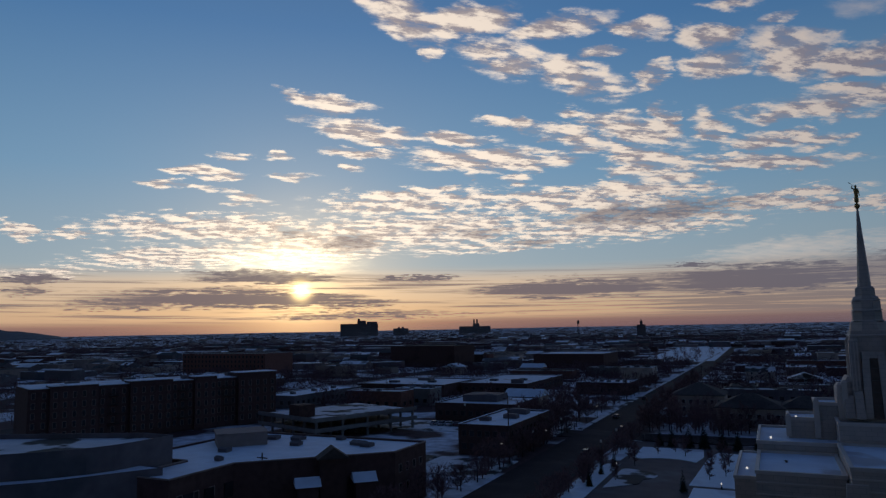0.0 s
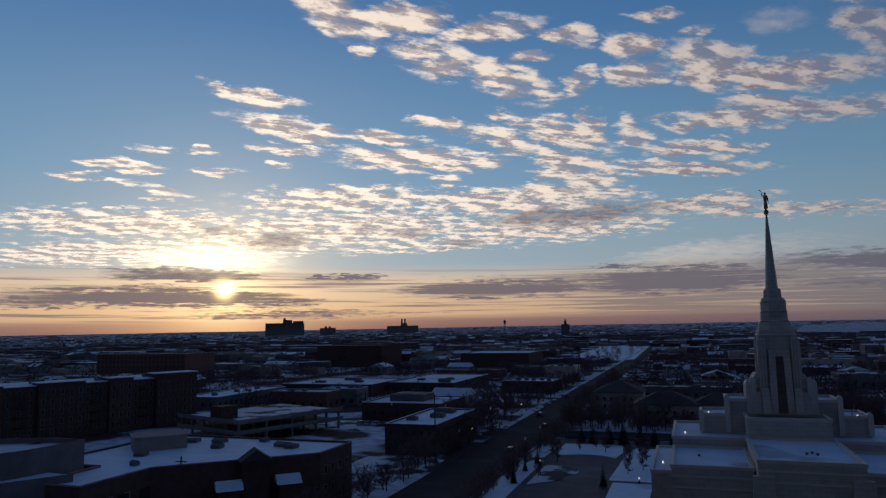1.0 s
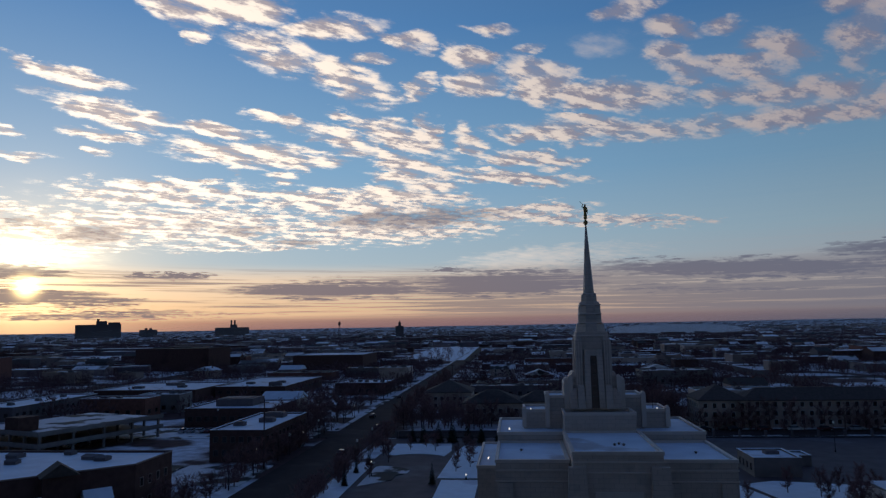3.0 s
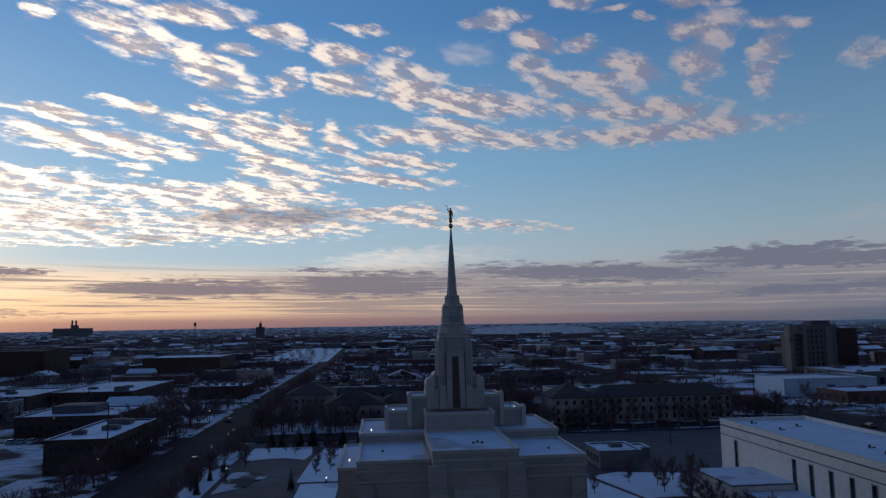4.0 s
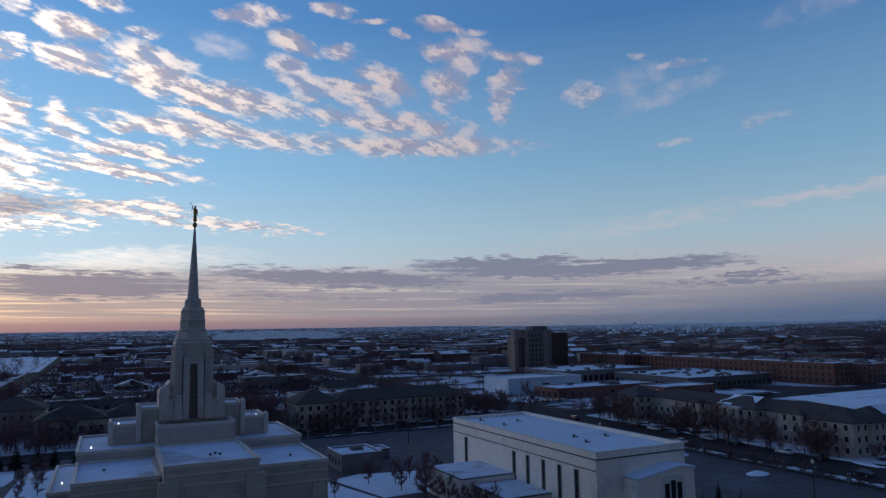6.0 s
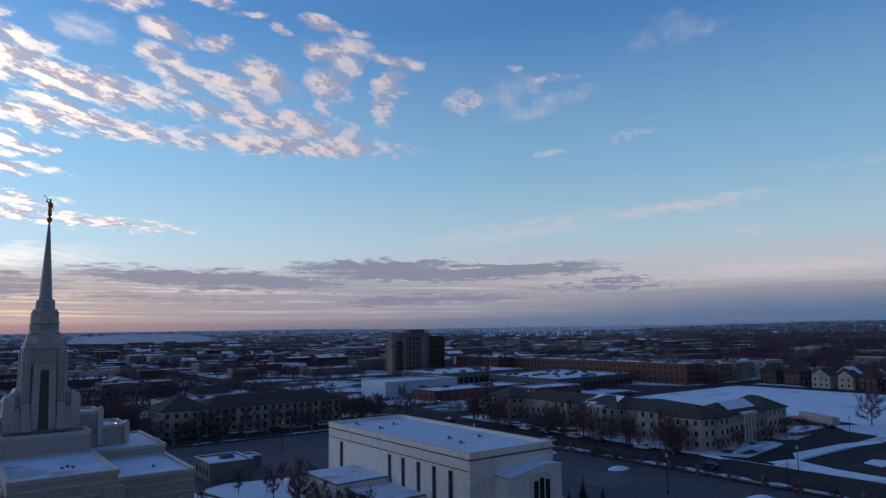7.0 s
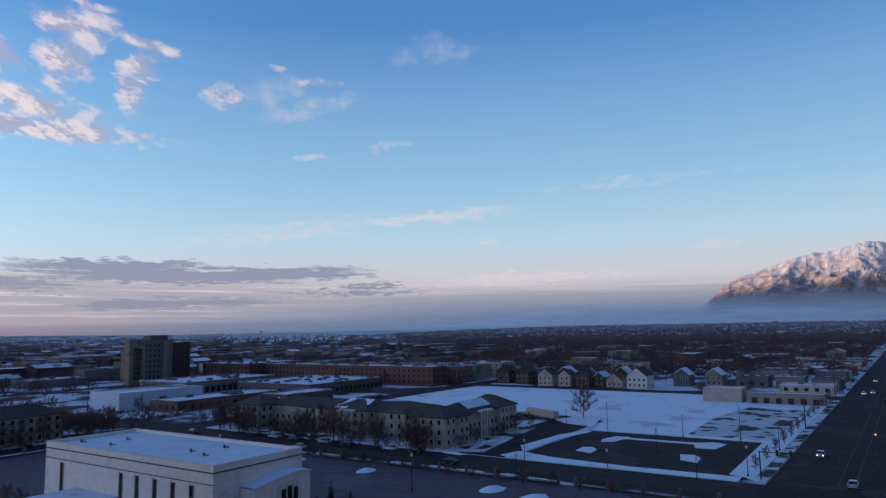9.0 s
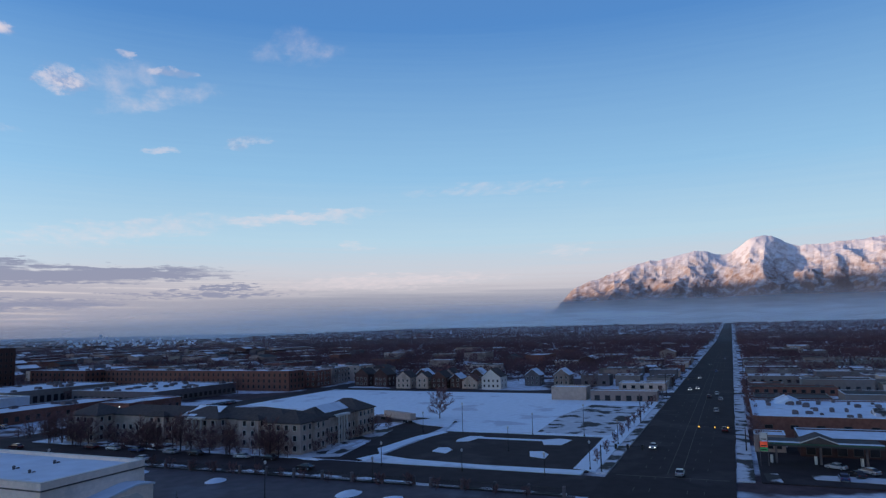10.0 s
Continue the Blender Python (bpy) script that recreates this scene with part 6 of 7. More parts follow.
def tree_mesh(seed, height, wide, first=0.22, limbs_n=9, twigs_n=22):
    """Trunk and limbs, and the fine twigs, of a bare winter tree with an oval crown."""
    rnd = random.Random(seed)
    limbs = bmesh.new()
    v, f = [], []
    lean = Vector((rnd.uniform(-0.04, 0.04), rnd.uniform(-0.04, 0.04), 1)).normalized()
    top = lean * height * 0.86
    tube(limbs, (0, 0, 0), lean * height * first, height * 0.021, height * 0.016, 6, cap=False)
    tube(limbs, lean * height * first, lean * height * 0.6, height * 0.016, height * 0.008, 5, cap=False)
    tube(limbs, lean * height * 0.6, top, height * 0.008, 0.012, 4, cap=False)
    ends = [(lean * height * 0.55, top)]
    for i in range(limbs_n):
        u = i / (limbs_n - 1)
        start = lean * height * (first + (0.66 - first) * u)
        a = i * 2.4 + rnd.uniform(-0.4, 0.4)
        out = wide * height * (0.45 + 0.62 * math.sin(math.pi * (0.22 + 0.62 * u))) * rnd.uniform(0.62, 0.92)
        rise = height * (0.10 + 0.16 * rnd.random() + 0.08 * u)
        mid = start + Vector((math.cos(a) * out * 0.5, math.sin(a) * out * 0.5, rise * 0.35))
        end = start + Vector((math.cos(a) * out, math.sin(a) * out, rise))
        r = height * 0.009 * (1 - 0.4 * u)
        tube(limbs, start, mid, r, r * 0.7, 4, cap=False)
        tube(limbs, mid, end, r * 0.7, 0.015, 4, cap=False)
        for j in range(6):
            k = 0.25 + 0.7 * j / 5
            p = start.lerp(mid, k * 2) if k < 0.5 else mid.lerp(end, k * 2 - 1)
            d = ((end - start).normalized() * 0.7 + Vector((rnd.uniform(-1, 1), rnd.uniform(-1, 1), rnd.uniform(-0.25, 0.95)))).normalized()
            q = p + d * height * rnd.uniform(0.10, 0.19)
            tube(limbs, p, q, max(r * 0.4, 0.02), 0.012, 3, cap=False)
            ends.append((p, q))
        ends.append((mid, end))
    for p, q in ends:
        along = (q - p).normalized()
        for _ in range(twigs_n):
            s = p.lerp(q, rnd.uniform(0.15, 1.0))
            d = (along * 0.55 + Vector((rnd.gauss(0, 0.6), rnd.gauss(0, 0.6), rnd.gauss(0.28, 0.5)))).normalized()
            ln = height * rnd.uniform(0.05, 0.125)
            twig(v, f, s, d, ln, height * 0.0032, rnd)
            e = s + d * ln * 0.5
            d2 = (d + Vector((rnd.gauss(0, 0.6), rnd.gauss(0, 0.6), rnd.gauss(0.1, 0.5)))).normalized()
            twig(v, f, e, d2, ln * 0.75, height * 0.0026, rnd)
    crown = bpy.data.meshes.new("crown")
    crown.from_pydata(v, [], f)
    crown.materials.append(TWIG)
    return mesh_of("trunk", limbs, BARK), crown


BARE = [tree_mesh(11, 9, 0.34), tree_mesh(12, 9, 0.22, 0.16), tree_mesh(13, 9, 0.40, 0.26), tree_mesh(14, 9, 0.40, 0.13, 13)]


def bare_tree(x, y, h, label="bare leafless street tree in winter", group="bare trees of the town", k=None):
    t = thing("bare_tree", x, y, 0, label, "tree", group)
    i = random.choice((0, 2, 3)) if k is None else k
    s = h / 9
    rot = random.uniform(0, 360)
    for nm, me in zip(("trunk", "crown"), BARE[i]):
        ob = new(nm, me)
        ob.parent = t
        ob.matrix_basis = pose(0, 0, 0, 0, 0, rot) @ Matrix.Diagonal((s, s, s, 1))


def conifer_mesh(seed, h, r):
    rnd = random.Random(seed)
    trunk, crown = bmesh.new(), bmesh.new()
    tube(trunk, (0, 0, 0), (0, 0, h * 0.9), h * 0.02, 0.02, 5)
    levels = 16
    for i in range(levels):
        z = h * (0.06 + 0.92 * i / levels)
        rr = r * (1 - i / levels) ** 0.85
        n = max(5, int(13 * (1 - i / levels)))
        for k in range(n):
            a = 2 * math.pi * (k + rnd.random()) / n
            L = rr * rnd.uniform(0.75, 1.12)
            d = Vector((math.cos(a), math.sin(a), 0))
            s = Vector((-d.y, d.x, 0)) * L * 0.30
            p0, p1 = Vector((0, 0, z + L * 0.25)), d * L + Vector((0, 0, z - L * 0.18))
            m = (p0 + p1) / 2 + Vector((0, 0, 0.06))
            v = [crown.verts.new(q) for q in (p0, m + s, p1, m - s, m - Vector((0, 0, L * 0.16)))]
            for f in ((0, 1, 2), (0, 2, 3), (0, 4, 1), (0, 3, 4), (1, 4, 2), (4, 3, 2)):
                crown.faces.new([v[q] for q in f])
    return mesh_of("trunk", trunk, BARK), mesh_of("crown", crown, FIR)


FIRS = [conifer_mesh(5, 6, 1.6), conifer_mesh(6, 6, 1.2)]


def conifer(x, y, h, k=0, z=0.1, label="dark green conifer standing in snow"):
    t = thing("conifer", x, y, z, label, "tree", "dark conifers by the temple")
    rot, s = random.uniform(0, 360), h / 6
    for nm, me in zip(("trunk", "crown"), FIRS[k]):
        ob = new(nm, me)
        ob.parent = t
        ob.matrix_basis = pose(0, 0, 0, 0, 0, rot) @ Matrix.Diagonal((s, s, s, 1))


for x, y, h in ((-28, 206, 6.5), (-23.5, 205, 7.2), (-19.5, 205.5, 7.5), (-15, 206, 7.0), (-11, 205, 6.5), (-31.5, 207, 5.5), (-6, 206, 6), (0, 207, 6.5), (6, 206, 6)):
    conifer(x, y, h)
for x, y, h in ((-37.1, 172, 5.2), (-37.8, 150, 5.0), (-38.2, 163, 4.2), (-19, 152, 5.2), (104, 98, 5.0), (103, 92, 4.2), (107.5, 120, 6.5), (110, 126, 7), (114, 131, 6.5), (117, 137, 6), (97, 95, 4.0)):
    conifer(x, y, h, 1)
rnd = random.Random(3)
# young trees on the temple lawns
for x, y in ((-15, 165), (-12, 170), (-15.5, 176), (-12, 182), (-14, 189), (-30, 193), (-26, 197), (-23, 192), (-34, 158), (-36, 185), (-33, 176), (-40, 190), (-39.5, 168), (-39, 155),
             (40, 146), (42, 138), (52, 146), (57, 143), (62, 147), (66, 141), (56, 137), (61, 138), (67, 149)):
    bare_tree(x, y, rnd.uniform(4.0, 6.0), "slender young bare tree on a snowy lawn", "young trees on the lawns", 1)
# shrubs-like thicket at the hall's entrance
for x, y in ((59, 121), (58.5, 125), (60, 117.5), (58, 129), (60.5, 113), (61.5, 110), (59.5, 133)):
    bare_tree(x, y, rnd.uniform(4.5, 7), "bare leafless tree beside the hall entrance", "trees by the hall")
# the lone tree by the field
bare_tree(245, 104, 12.5, "lone bare tree at the edge of the snowy field", "", 3)
# round the apartment houses
for y in range(114, 208, 5):
    bare_tree(159.5 + rnd.uniform(-1.5, 1.5), y + rnd.uniform(-2, 2), rnd.uniform(6.5, 10.5))
for x in range(168, 214, 9):
    bare_tree(x, 109.5 + rnd.uniform(-1, 1), rnd.uniform(4, 6.5))
for x in range(22, 152, 7):
    bare_tree(x + rnd.uniform(-1.5, 1.5), 228.5 + rnd.uniform(-1.5, 1.0), rnd.uniform(6.5, 10.5))
for x, y in ((38, 236), (43, 241), (33, 243), (48, 237), (40, 250), (28, 238), (51, 246), (46, 254), (35, 255)):
    bare_tree(x, y, rnd.uniform(10, 14), "tall dense brown bare tree beside the apartment house")
for x, y in ((127, 235), (133, 238), (139, 234), (130, 246)):
    bare_tree(x, y, rnd.uniform(6.5, 9), "tall dense brown bare tree beside the apartment house")
for x in range(120, 160, 6):
    bare_tree(x + rnd.uniform(-2, 2), 240 + rnd.uniform(-6, 14), rnd.uniform(5, 7.5))
for x in range(-40, 24, 6):
    bare_tree(x + rnd.uniform(-2, 2), 232 + rnd.uniform(-1, 6), rnd.uniform(6, 10))
for y in range(236, 420, 9):
    bare_tree(-41.5 + rnd.uniform(-1, 1), y, rnd.uniform(6, 10))
    bare_tree(-63.5 + rnd.uniform(-1, 1), y + 4, rnd.uniform(5, 9))
for y in (120, 128, 137, 146, 160, 178, 200, 222):
    bare_tree(-62.5 + rnd.uniform(-0.8, 0.8), y, rnd.uniform(6, 9))
for x, y in ((-70, 222), (-75, 228), (-68, 236), (-71, 244), (-66, 252), (-74, 250), (-69, 262)):
    bare_tree(x, y, rnd.uniform(9, 13), "tall dense bare tree beside the office")
for x in range(175, 345, 14):
    bare_tree(x, 32.6, rnd.uniform(3.5, 5), "small bare tree along the avenue's verge", "young trees along the avenue", 1)
for x in range(205, 420, 17):
    bare_tree(x, -4.4, rnd.uniform(4.5, 8), "bare tree on the shop side of the avenue")
for _ in range(70):
    x, y = rnd.uniform(120, 420), rnd.uniform(232, 470)
    if any(a - 3 < x < b + 3 and c - 3 < y < d + 3 for a, b, c, d in ((172, 226, 290, 320), (184, 252, 236, 282), (262, 322, 262, 318), (236, 300, 330, 372), (336, 352, 236, 385), (322, 372, 380, 430), (262, 320, 428, 466), (144, 160, 0, 900), (349, 363, 0, 900), (57, 121, 231, 246))):
        continue
    bare_tree(x, y, rnd.uniform(6, 10))

for k in range(26):
    bare_tree(140.0 + rnd.uniform(-2.8, -1.2), 40 + k * 6.6, rnd.uniform(2.2, 3.6), "small bare shrub along the iron fence", "shrubs along the fence", 3)

# ------------------------------------------------------------------ the wider town
BLOCKED = [(200, 1005, 372, 1195), (-42, 898, 47, 1032), (-470, 440, -370, 490), (-330, 560, -255, 615), (-185, 540, -118, 605), (-208, 312, -110, 405), (-98, 345, -60, 376), (-222, 250, -190, 315), (-122, 236, -60, 272),
           (-245, 130, -125, 245), (-42, 230, 60, 310), (55, 229, 160, 250), (165, 230, 375, 440), (262, 425, 322, 470), (-135, 640, -45, 1160), (-600, 750, -355, 1050), (-525, 975, -195, 1430), (160, 30, 352, 232), (360, 85, 412, 222), (358, 232, 432, 302)]
BLOCKED += SHOPS
ROAD_X = (-457, -254, -51.5, 152, 356, 560, 764, 970)
ROAD_Y = (14, 222, 432, 640, 850, 1060)


def is_free(x0, y0, x1, y1, pad=4):
    for a, b, c, d in BLOCKED:
        if x0 < c + pad and x1 > a - pad and y0 < d + pad and y1 > b - pad:
            return False
    if any(x0 < r + 11 and x1 > r - 11 for r in ROAD_X) or any(y0 < r + (18 if r == 14 else 10) and y1 > r - (18 if r == 14 else 10) for r in ROAD_Y):
        return False
    return True


rnd = random.Random(21)
walls = (DARK_BRICK, TAN, GREY, BRICK, TAN, CONCRETE, BEIGE)
words = {"dark_brown_brick": "dark brick", "tan_stucco": "tan", "grey_panel": "grey", "red_brown_brick": "red brick", "concrete": "pale concrete", "beige_stucco": "beige"}
made = 0
for _ in range(6000):
    if made >= 210:
        break
    x, y = rnd.uniform(-640, 860), rnd.uniform(-150, 860)
    if y < -4 and x < 170:
        continue
    if math.atan2(x, max(y, 0.1)) > radians(106) or math.atan2(x, y) < radians(-62) or math.hypot(x, y) < 235:
        continue
    if math.degrees(math.atan2(x, y)) > 56 and math.hypot(x, y) > 430 and rnd.random() < 0.7:
        continue
    w, d = rnd.uniform(12, 46), rnd.uniform(11, 30)
    h = rnd.choice((4.2, 4.6, 5.2, 5.6, 6.2, 7.5, 8.5))
    if not is_free(x - w / 2, y - d / 2, x + w / 2, y + d / 2):
        continue
    BLOCKED.append((x - w / 2, y - d / 2, x + w / 2, y + d / 2))
    wall = rnd.choice(walls)
    far = math.hypot(x, y)
    side = "w" if x > 0 else "e"
    if rnd.random() < 0.62 or far > 620:
        wins = () if far > 420 else (("s", 1, max(3, int(w / 4)), 1.8, 1.7, 1.3, 3), (side, 1, max(2, int(d / 4)), 1.8, 1.7, 1.3, 3))
        units = [(rnd.uniform(0.15, 0.85), rnd.uniform(0.2, 0.8), rnd.uniform(1.5, 4), rnd.uniform(1.5, 3), rnd.uniform(0.6, 1.5)) for _ in range(rnd.randint(1, 3))]
        flat_building("town_building", x - w / 2, y - d / 2, x + w / 2, y + d / 2, h, wall, f"low {words[wall.name]} flat-roofed town building under snow", "building",
                      roof=rnd.choice((ROOF_SNOW, ROOF_SNOW, ROOF_SNOW, SNOW_THIN, SNOW_THIN, ROOF_DARK)), windows=wins, units=units, group="flat-roofed town buildings", cap=rnd.choice((ROOF_SNOW, COPING)))
    else:
        w, d = min(w, 16), min(d, 13)
        t = thing("town_house", x, y, 0, f"{words[wall.name]} house with a pitched snow-dusted roof", "house", "houses of the town")
        bm = bmesh.new()
        box(bm, -w / 2, -d / 2, 0, w / 2, d / 2, 5)
        part("wall", bm, wall, t)
        bm = bmesh.new()
        gable(bm, -w / 2, -d / 2, w / 2, d / 2, 5, 2.8, 0.4, rnd.choice("xy"))
        part("roof", bm, rnd.choice((SHINGLE, ROOF_SNOW, SNOW_THIN)), t)
        bm = bmesh.new()
        box(bm, w * 0.2, -0.4, 5, w * 0.2 + 0.8, 0.4, 8.6)
        part("chimney", bm, BRICK, t)
        windows_on(t, "s", -w / 2 + 1, w / 2 - 1, -d / 2, 2, 3, 1.2, 1.4, WHITE, 1.0, 2.4)
    made += 1


def far_mesh(name, mats, label, category, builder):
    verts, faces, mids = [], [], []
    builder(verts, faces, mids)
    me = bpy.data.meshes.new(name)
    me.from_pydata(verts, [], faces)
    for m in mats:
        me.materials.append(m)
    me.polygons.foreach_set("material_index", mids)
    me.update()
    return tagged(new(name, me), label, category, kind="stuff")


def far_town(v, f, m):
    rnd = random.Random(5)
    n = 0
    while n < 1500:
        a, r = radians(rnd.uniform(-62, 104)), 620 + 3300 * rnd.random() ** 1.25
        x, y = r * math.sin(a), r * math.cos(a)
        w, d, h = rnd.uniform(9, 34), rnd.uniform(9, 22), rnd.choice((4, 4.5, 5, 5.5, 6, 8))
        if r > 800 and rnd.random() < 0.3:
            w, d, h = w * 2.6, d * 1.6, h * 1.1
        if math.degrees(a) > 56 and rnd.random() < 0.93:
            continue
        if r > 1250 and rnd.random() < 0.72 or abs(y - 14) < 26 and x > 0:
            continue
        if r < 1100 and not is_free(x - w / 2, y - d / 2, x + w / 2, y + d / 2, 1) or 7.4 < math.degrees(a) < 17.4 and 2000 < r < 3500:
            continue
        n += 1
        z = terrain(x, y)
        b = len(v)
        v += [(x - w / 2, y - d / 2, z - 1), (x + w / 2, y - d / 2, z - 1), (x + w / 2, y + d / 2, z - 1), (x - w / 2, y + d / 2, z - 1),
              (x - w / 2, y - d / 2, z + h), (x + w / 2, y - d / 2, z + h), (x + w / 2, y + d / 2, z + h), (x - w / 2, y + d / 2, z + h)]
        f += [(b, b + 1, b + 5, b + 4), (b + 1, b + 2, b + 6, b + 5), (b + 2, b + 3, b + 7, b + 6), (b + 3, b, b + 4, b + 7)]
        wm = rnd.choice((0, 1, 1, 2))
        m += [wm] * 4
        if rnd.random() < 0.4 and w < 30:
            v += [(x - w / 2, y, z + h + 2.6), (x + w / 2, y, z + h + 2.6)]
            f += [(b + 4, b + 5, b + 9, b + 8), (b + 6, b + 7, b + 8, b + 9), (b + 5, b + 6, b + 9), (b + 7, b + 4, b + 8)]
            rm = rnd.choice((3, 3, 4))
            m += [rm, rm, wm, wm]
        else:
            f.append((b + 4, b + 5, b + 6, b + 7))
            m.append(rnd.choice((3, 3, 3, 3, 4)))


far_mesh("far_town", [DARK_BRICK, TAN, GREY, FAR_SNOW, ROOF_DARK], "countless low far-off town buildings with snowy roofs", "town", far_town)


def one_far_tree(v, f, x, y, s, h, k, w, rnd):
    """A bare tree seen from far off: a stem and k thin twigs of half-width w in an oval crown."""
    z = terrain(x, y)
    b = len(v)
    v += [(x - 0.18, y, z), (x + 0.18, y, z), (x, y, z + h * 0.8)]
    f.append((b, b + 1, b + 2))
    for _ in range(k):
        t, u, q = rnd.uniform(0, 6.283), rnd.random(), rnd.random() ** 0.5
        c = math.sin(math.pi * (0.12 + 0.80 * u)) * s * q
        px, py, pz = x + math.cos(t) * c, y + math.sin(t) * c, z + h * (0.12 + 0.74 * u)
        ln = h * rnd.uniform(0.10, 0.26)
        g = t + rnd.uniform(-0.9, 0.9)
        ox, oy, oz = math.cos(g) * ln * 0.55, math.sin(g) * ln * 0.55, ln * rnd.uniform(0.1, 1.0)
        g = rnd.uniform(0, 6.283)
        sx, sy, sz = math.cos(g) * w, math.sin(g) * w, rnd.uniform(-w, w)
        b = len(v)
        v += [(px - sx, py - sy, pz - sz), (px + sx, py + sy, pz + sz), (px + ox, py + oy, pz + oz)]
        f.append((b, b + 1, b + 2))


def woods(v, f, m):
    rnd = random.Random(9)
    # count, bearings, distances, twigs and their half-width, and how readily trees stand
    for count, b0, b1, r0, r1, k, w, ready in ((2600, -64, 56, 300, 800, 80, 0.22, 0.15), (1500, 56, 106, 395, 850, 60, 0.22, 0.8), (11000, 54, 106, 420, 1700, 26, 0.70, 0.9),
                                               (14000, -64, 56, 650, 1900, 24, 0.75, 0.40), (18000, -64, 106, 1500, 4650, 16, 1.8, 0.9), (10000, 52, 106, 1400, 4000, 18, 1.6, 0.95)):
        n = 0
        while n < count:
            a, r = radians(rnd.uniform(b0, b1)), math.sqrt(rnd.uniform(r0 * r0, r1 * r1)) if r1 < 2500 else rnd.uniform(r0, r1)
            x, y = r * math.sin(a), r * math.cos(a)
            dens = noise.fractal((x * 0.0032, y * 0.0032, 0.5), 1.0, 2.0, 3)
            if dens + ready < rnd.uniform(-0.05, 0.45):
                continue
            if abs(y - 14) < 22 and x > 0:
                continue
            if r < 1100 and not is_free(x - 2, y - 2, x + 2, y + 2, 1) or 7.4 < math.degrees(a) < 17.4 and 1850 < r < 3500:
                continue
            n += 1
            one_far_tree(v, f, x, y, rnd.uniform(3.0, 5.2) * (1 + r / 5000), rnd.uniform(5.5, 10.5) * (1 - r / 12000), k, w, rnd)
    m += [0] * len(f)


far_mesh("far_woods", [WOOD_FAR], "brown leafless woods and street trees spread over the town", "woods", woods)


def thickets(v, f, m):
    """Dense bare trees in the yards behind the temple, along the side street and before the apartment houses."""
    rnd = random.Random(77)
    for count, x0, x1, y0, y1, h0, h1 in ((70, 28, 56, 233, 276, 7, 12), (30, -38, -21, 236, 282, 6, 10), (70, 122, 142, 232, 300, 5, 9), (46, -64.6, -62.2, 96, 232, 4, 8), (40, -41.6, -39.6, 120, 232, 4, 7),
                                          (40, -122, -58, 665, 1140, 6, 10), (30, -560, -370, 790, 1000, 6, 10), (22, 58, 122, 226.5, 230.5, 3, 6), (40, 159, 164, 113, 205, 3.5, 8), (30, -84, -66, 222, 236, 6, 11), (50, -38, 24, 233, 242, 4, 8), (36, 166, 240, 222, 236, 4, 8)):
        for _ in range(count):
            h = rnd.uniform(h0, h1)
            one_far_tree(v, f, rnd.uniform(x0, x1), rnd.uniform(y0, y1), h * rnd.uniform(0.25, 0.42), h, 260, 0.055, rnd)
    m += [0] * len(f)


far_mesh("thicket", [TWIG], "brown thicket of leafless trees and shrubs between the buildings", "thicket", thickets)


# ------------------------------------------------------------------ horizon
# distance haze is put into this wall colour, a paler purple-grey
HAZY = material("haze_tinted_works_wall", (0.10, 0.085, 0.09), 0.9, 0.15, 0.02)
def horizon_thing(name, bearing, dist, label, category, shapes, mat):
    x, y = dist * math.sin(radians(bearing)), dist * math.cos(radians(bearing))
    t = thing(name, x, y, 0, label, category, turn=-bearing)
    for nm, q in shapes:
        bm = bmesh.new()
        box(bm, *q)
        part(nm, bm, mat, t)
    return t


horizon_thing("grain_elevator", -32.4, 3650, "huge dark grain elevator standing on the horizon", "grain elevator",
              [("silo_block", (-97, -15, 0, 97, 15, 70)), ("head_house", (-10, -12, 70, 36, 12, 86)), ("tower", (-8, -6, 86, 4, 6, 96)), ("annexe", (40, -12, 70, 92, 12, 80))], HAZY)
horizon_thing("mill_works", -22.9, 3650, "low works with two tall stacks on the horizon", "works",
              [("hall", (-82, -10, 0, 82, 10, 46)), ("block", (-10, -8, 46, 24, 8, 60)), ("stack", (-8, -3, 60, 0, 3, 82)), ("stack", (8, -3, 60, 16, 3, 82))], HAZY)
horizon_thing("dome_works", -29.0, 3650, "small domed works on the horizon", "works", [("hall", (-40, -8, 0, 40, 8, 42)), ("dome", (-16, -8, 42, -4, 8, 50)), ("dome", (4, -8, 42, 16, 8, 50))], HAZY)
wt = horizon_thing("water_tower", -14.5, 1900, "water tower standing above the horizon woods", "water tower", [("leg", (-2.6, -0.4, 0, -1.9, 0.4, 42)), ("leg", (1.9, -0.4, 0, 2.6, 0.4, 42)), ("riser", (-0.5, -0.5, 0, 0.5, 0.5, 42))], HAZY)
bm = bmesh.new()
lathe(bm, 0, 0, ((40, 1), (42, 3.2), (47, 3.5), (49.5, 2.2), (51, 0.3)), 12)
part("tank", bm, HAZY, wt)
horizon_thing("church", -9.6, 1900, "dark church with a stubby tower on the horizon", "church", [("nave", (-11, -8, 0, 11, 8, 36)), ("tower", (-3, -3, 36, 4, 3, 46)), ("pinnacle", (-0.5, -1, 46, 1.5, 1, 51))], HAZY)


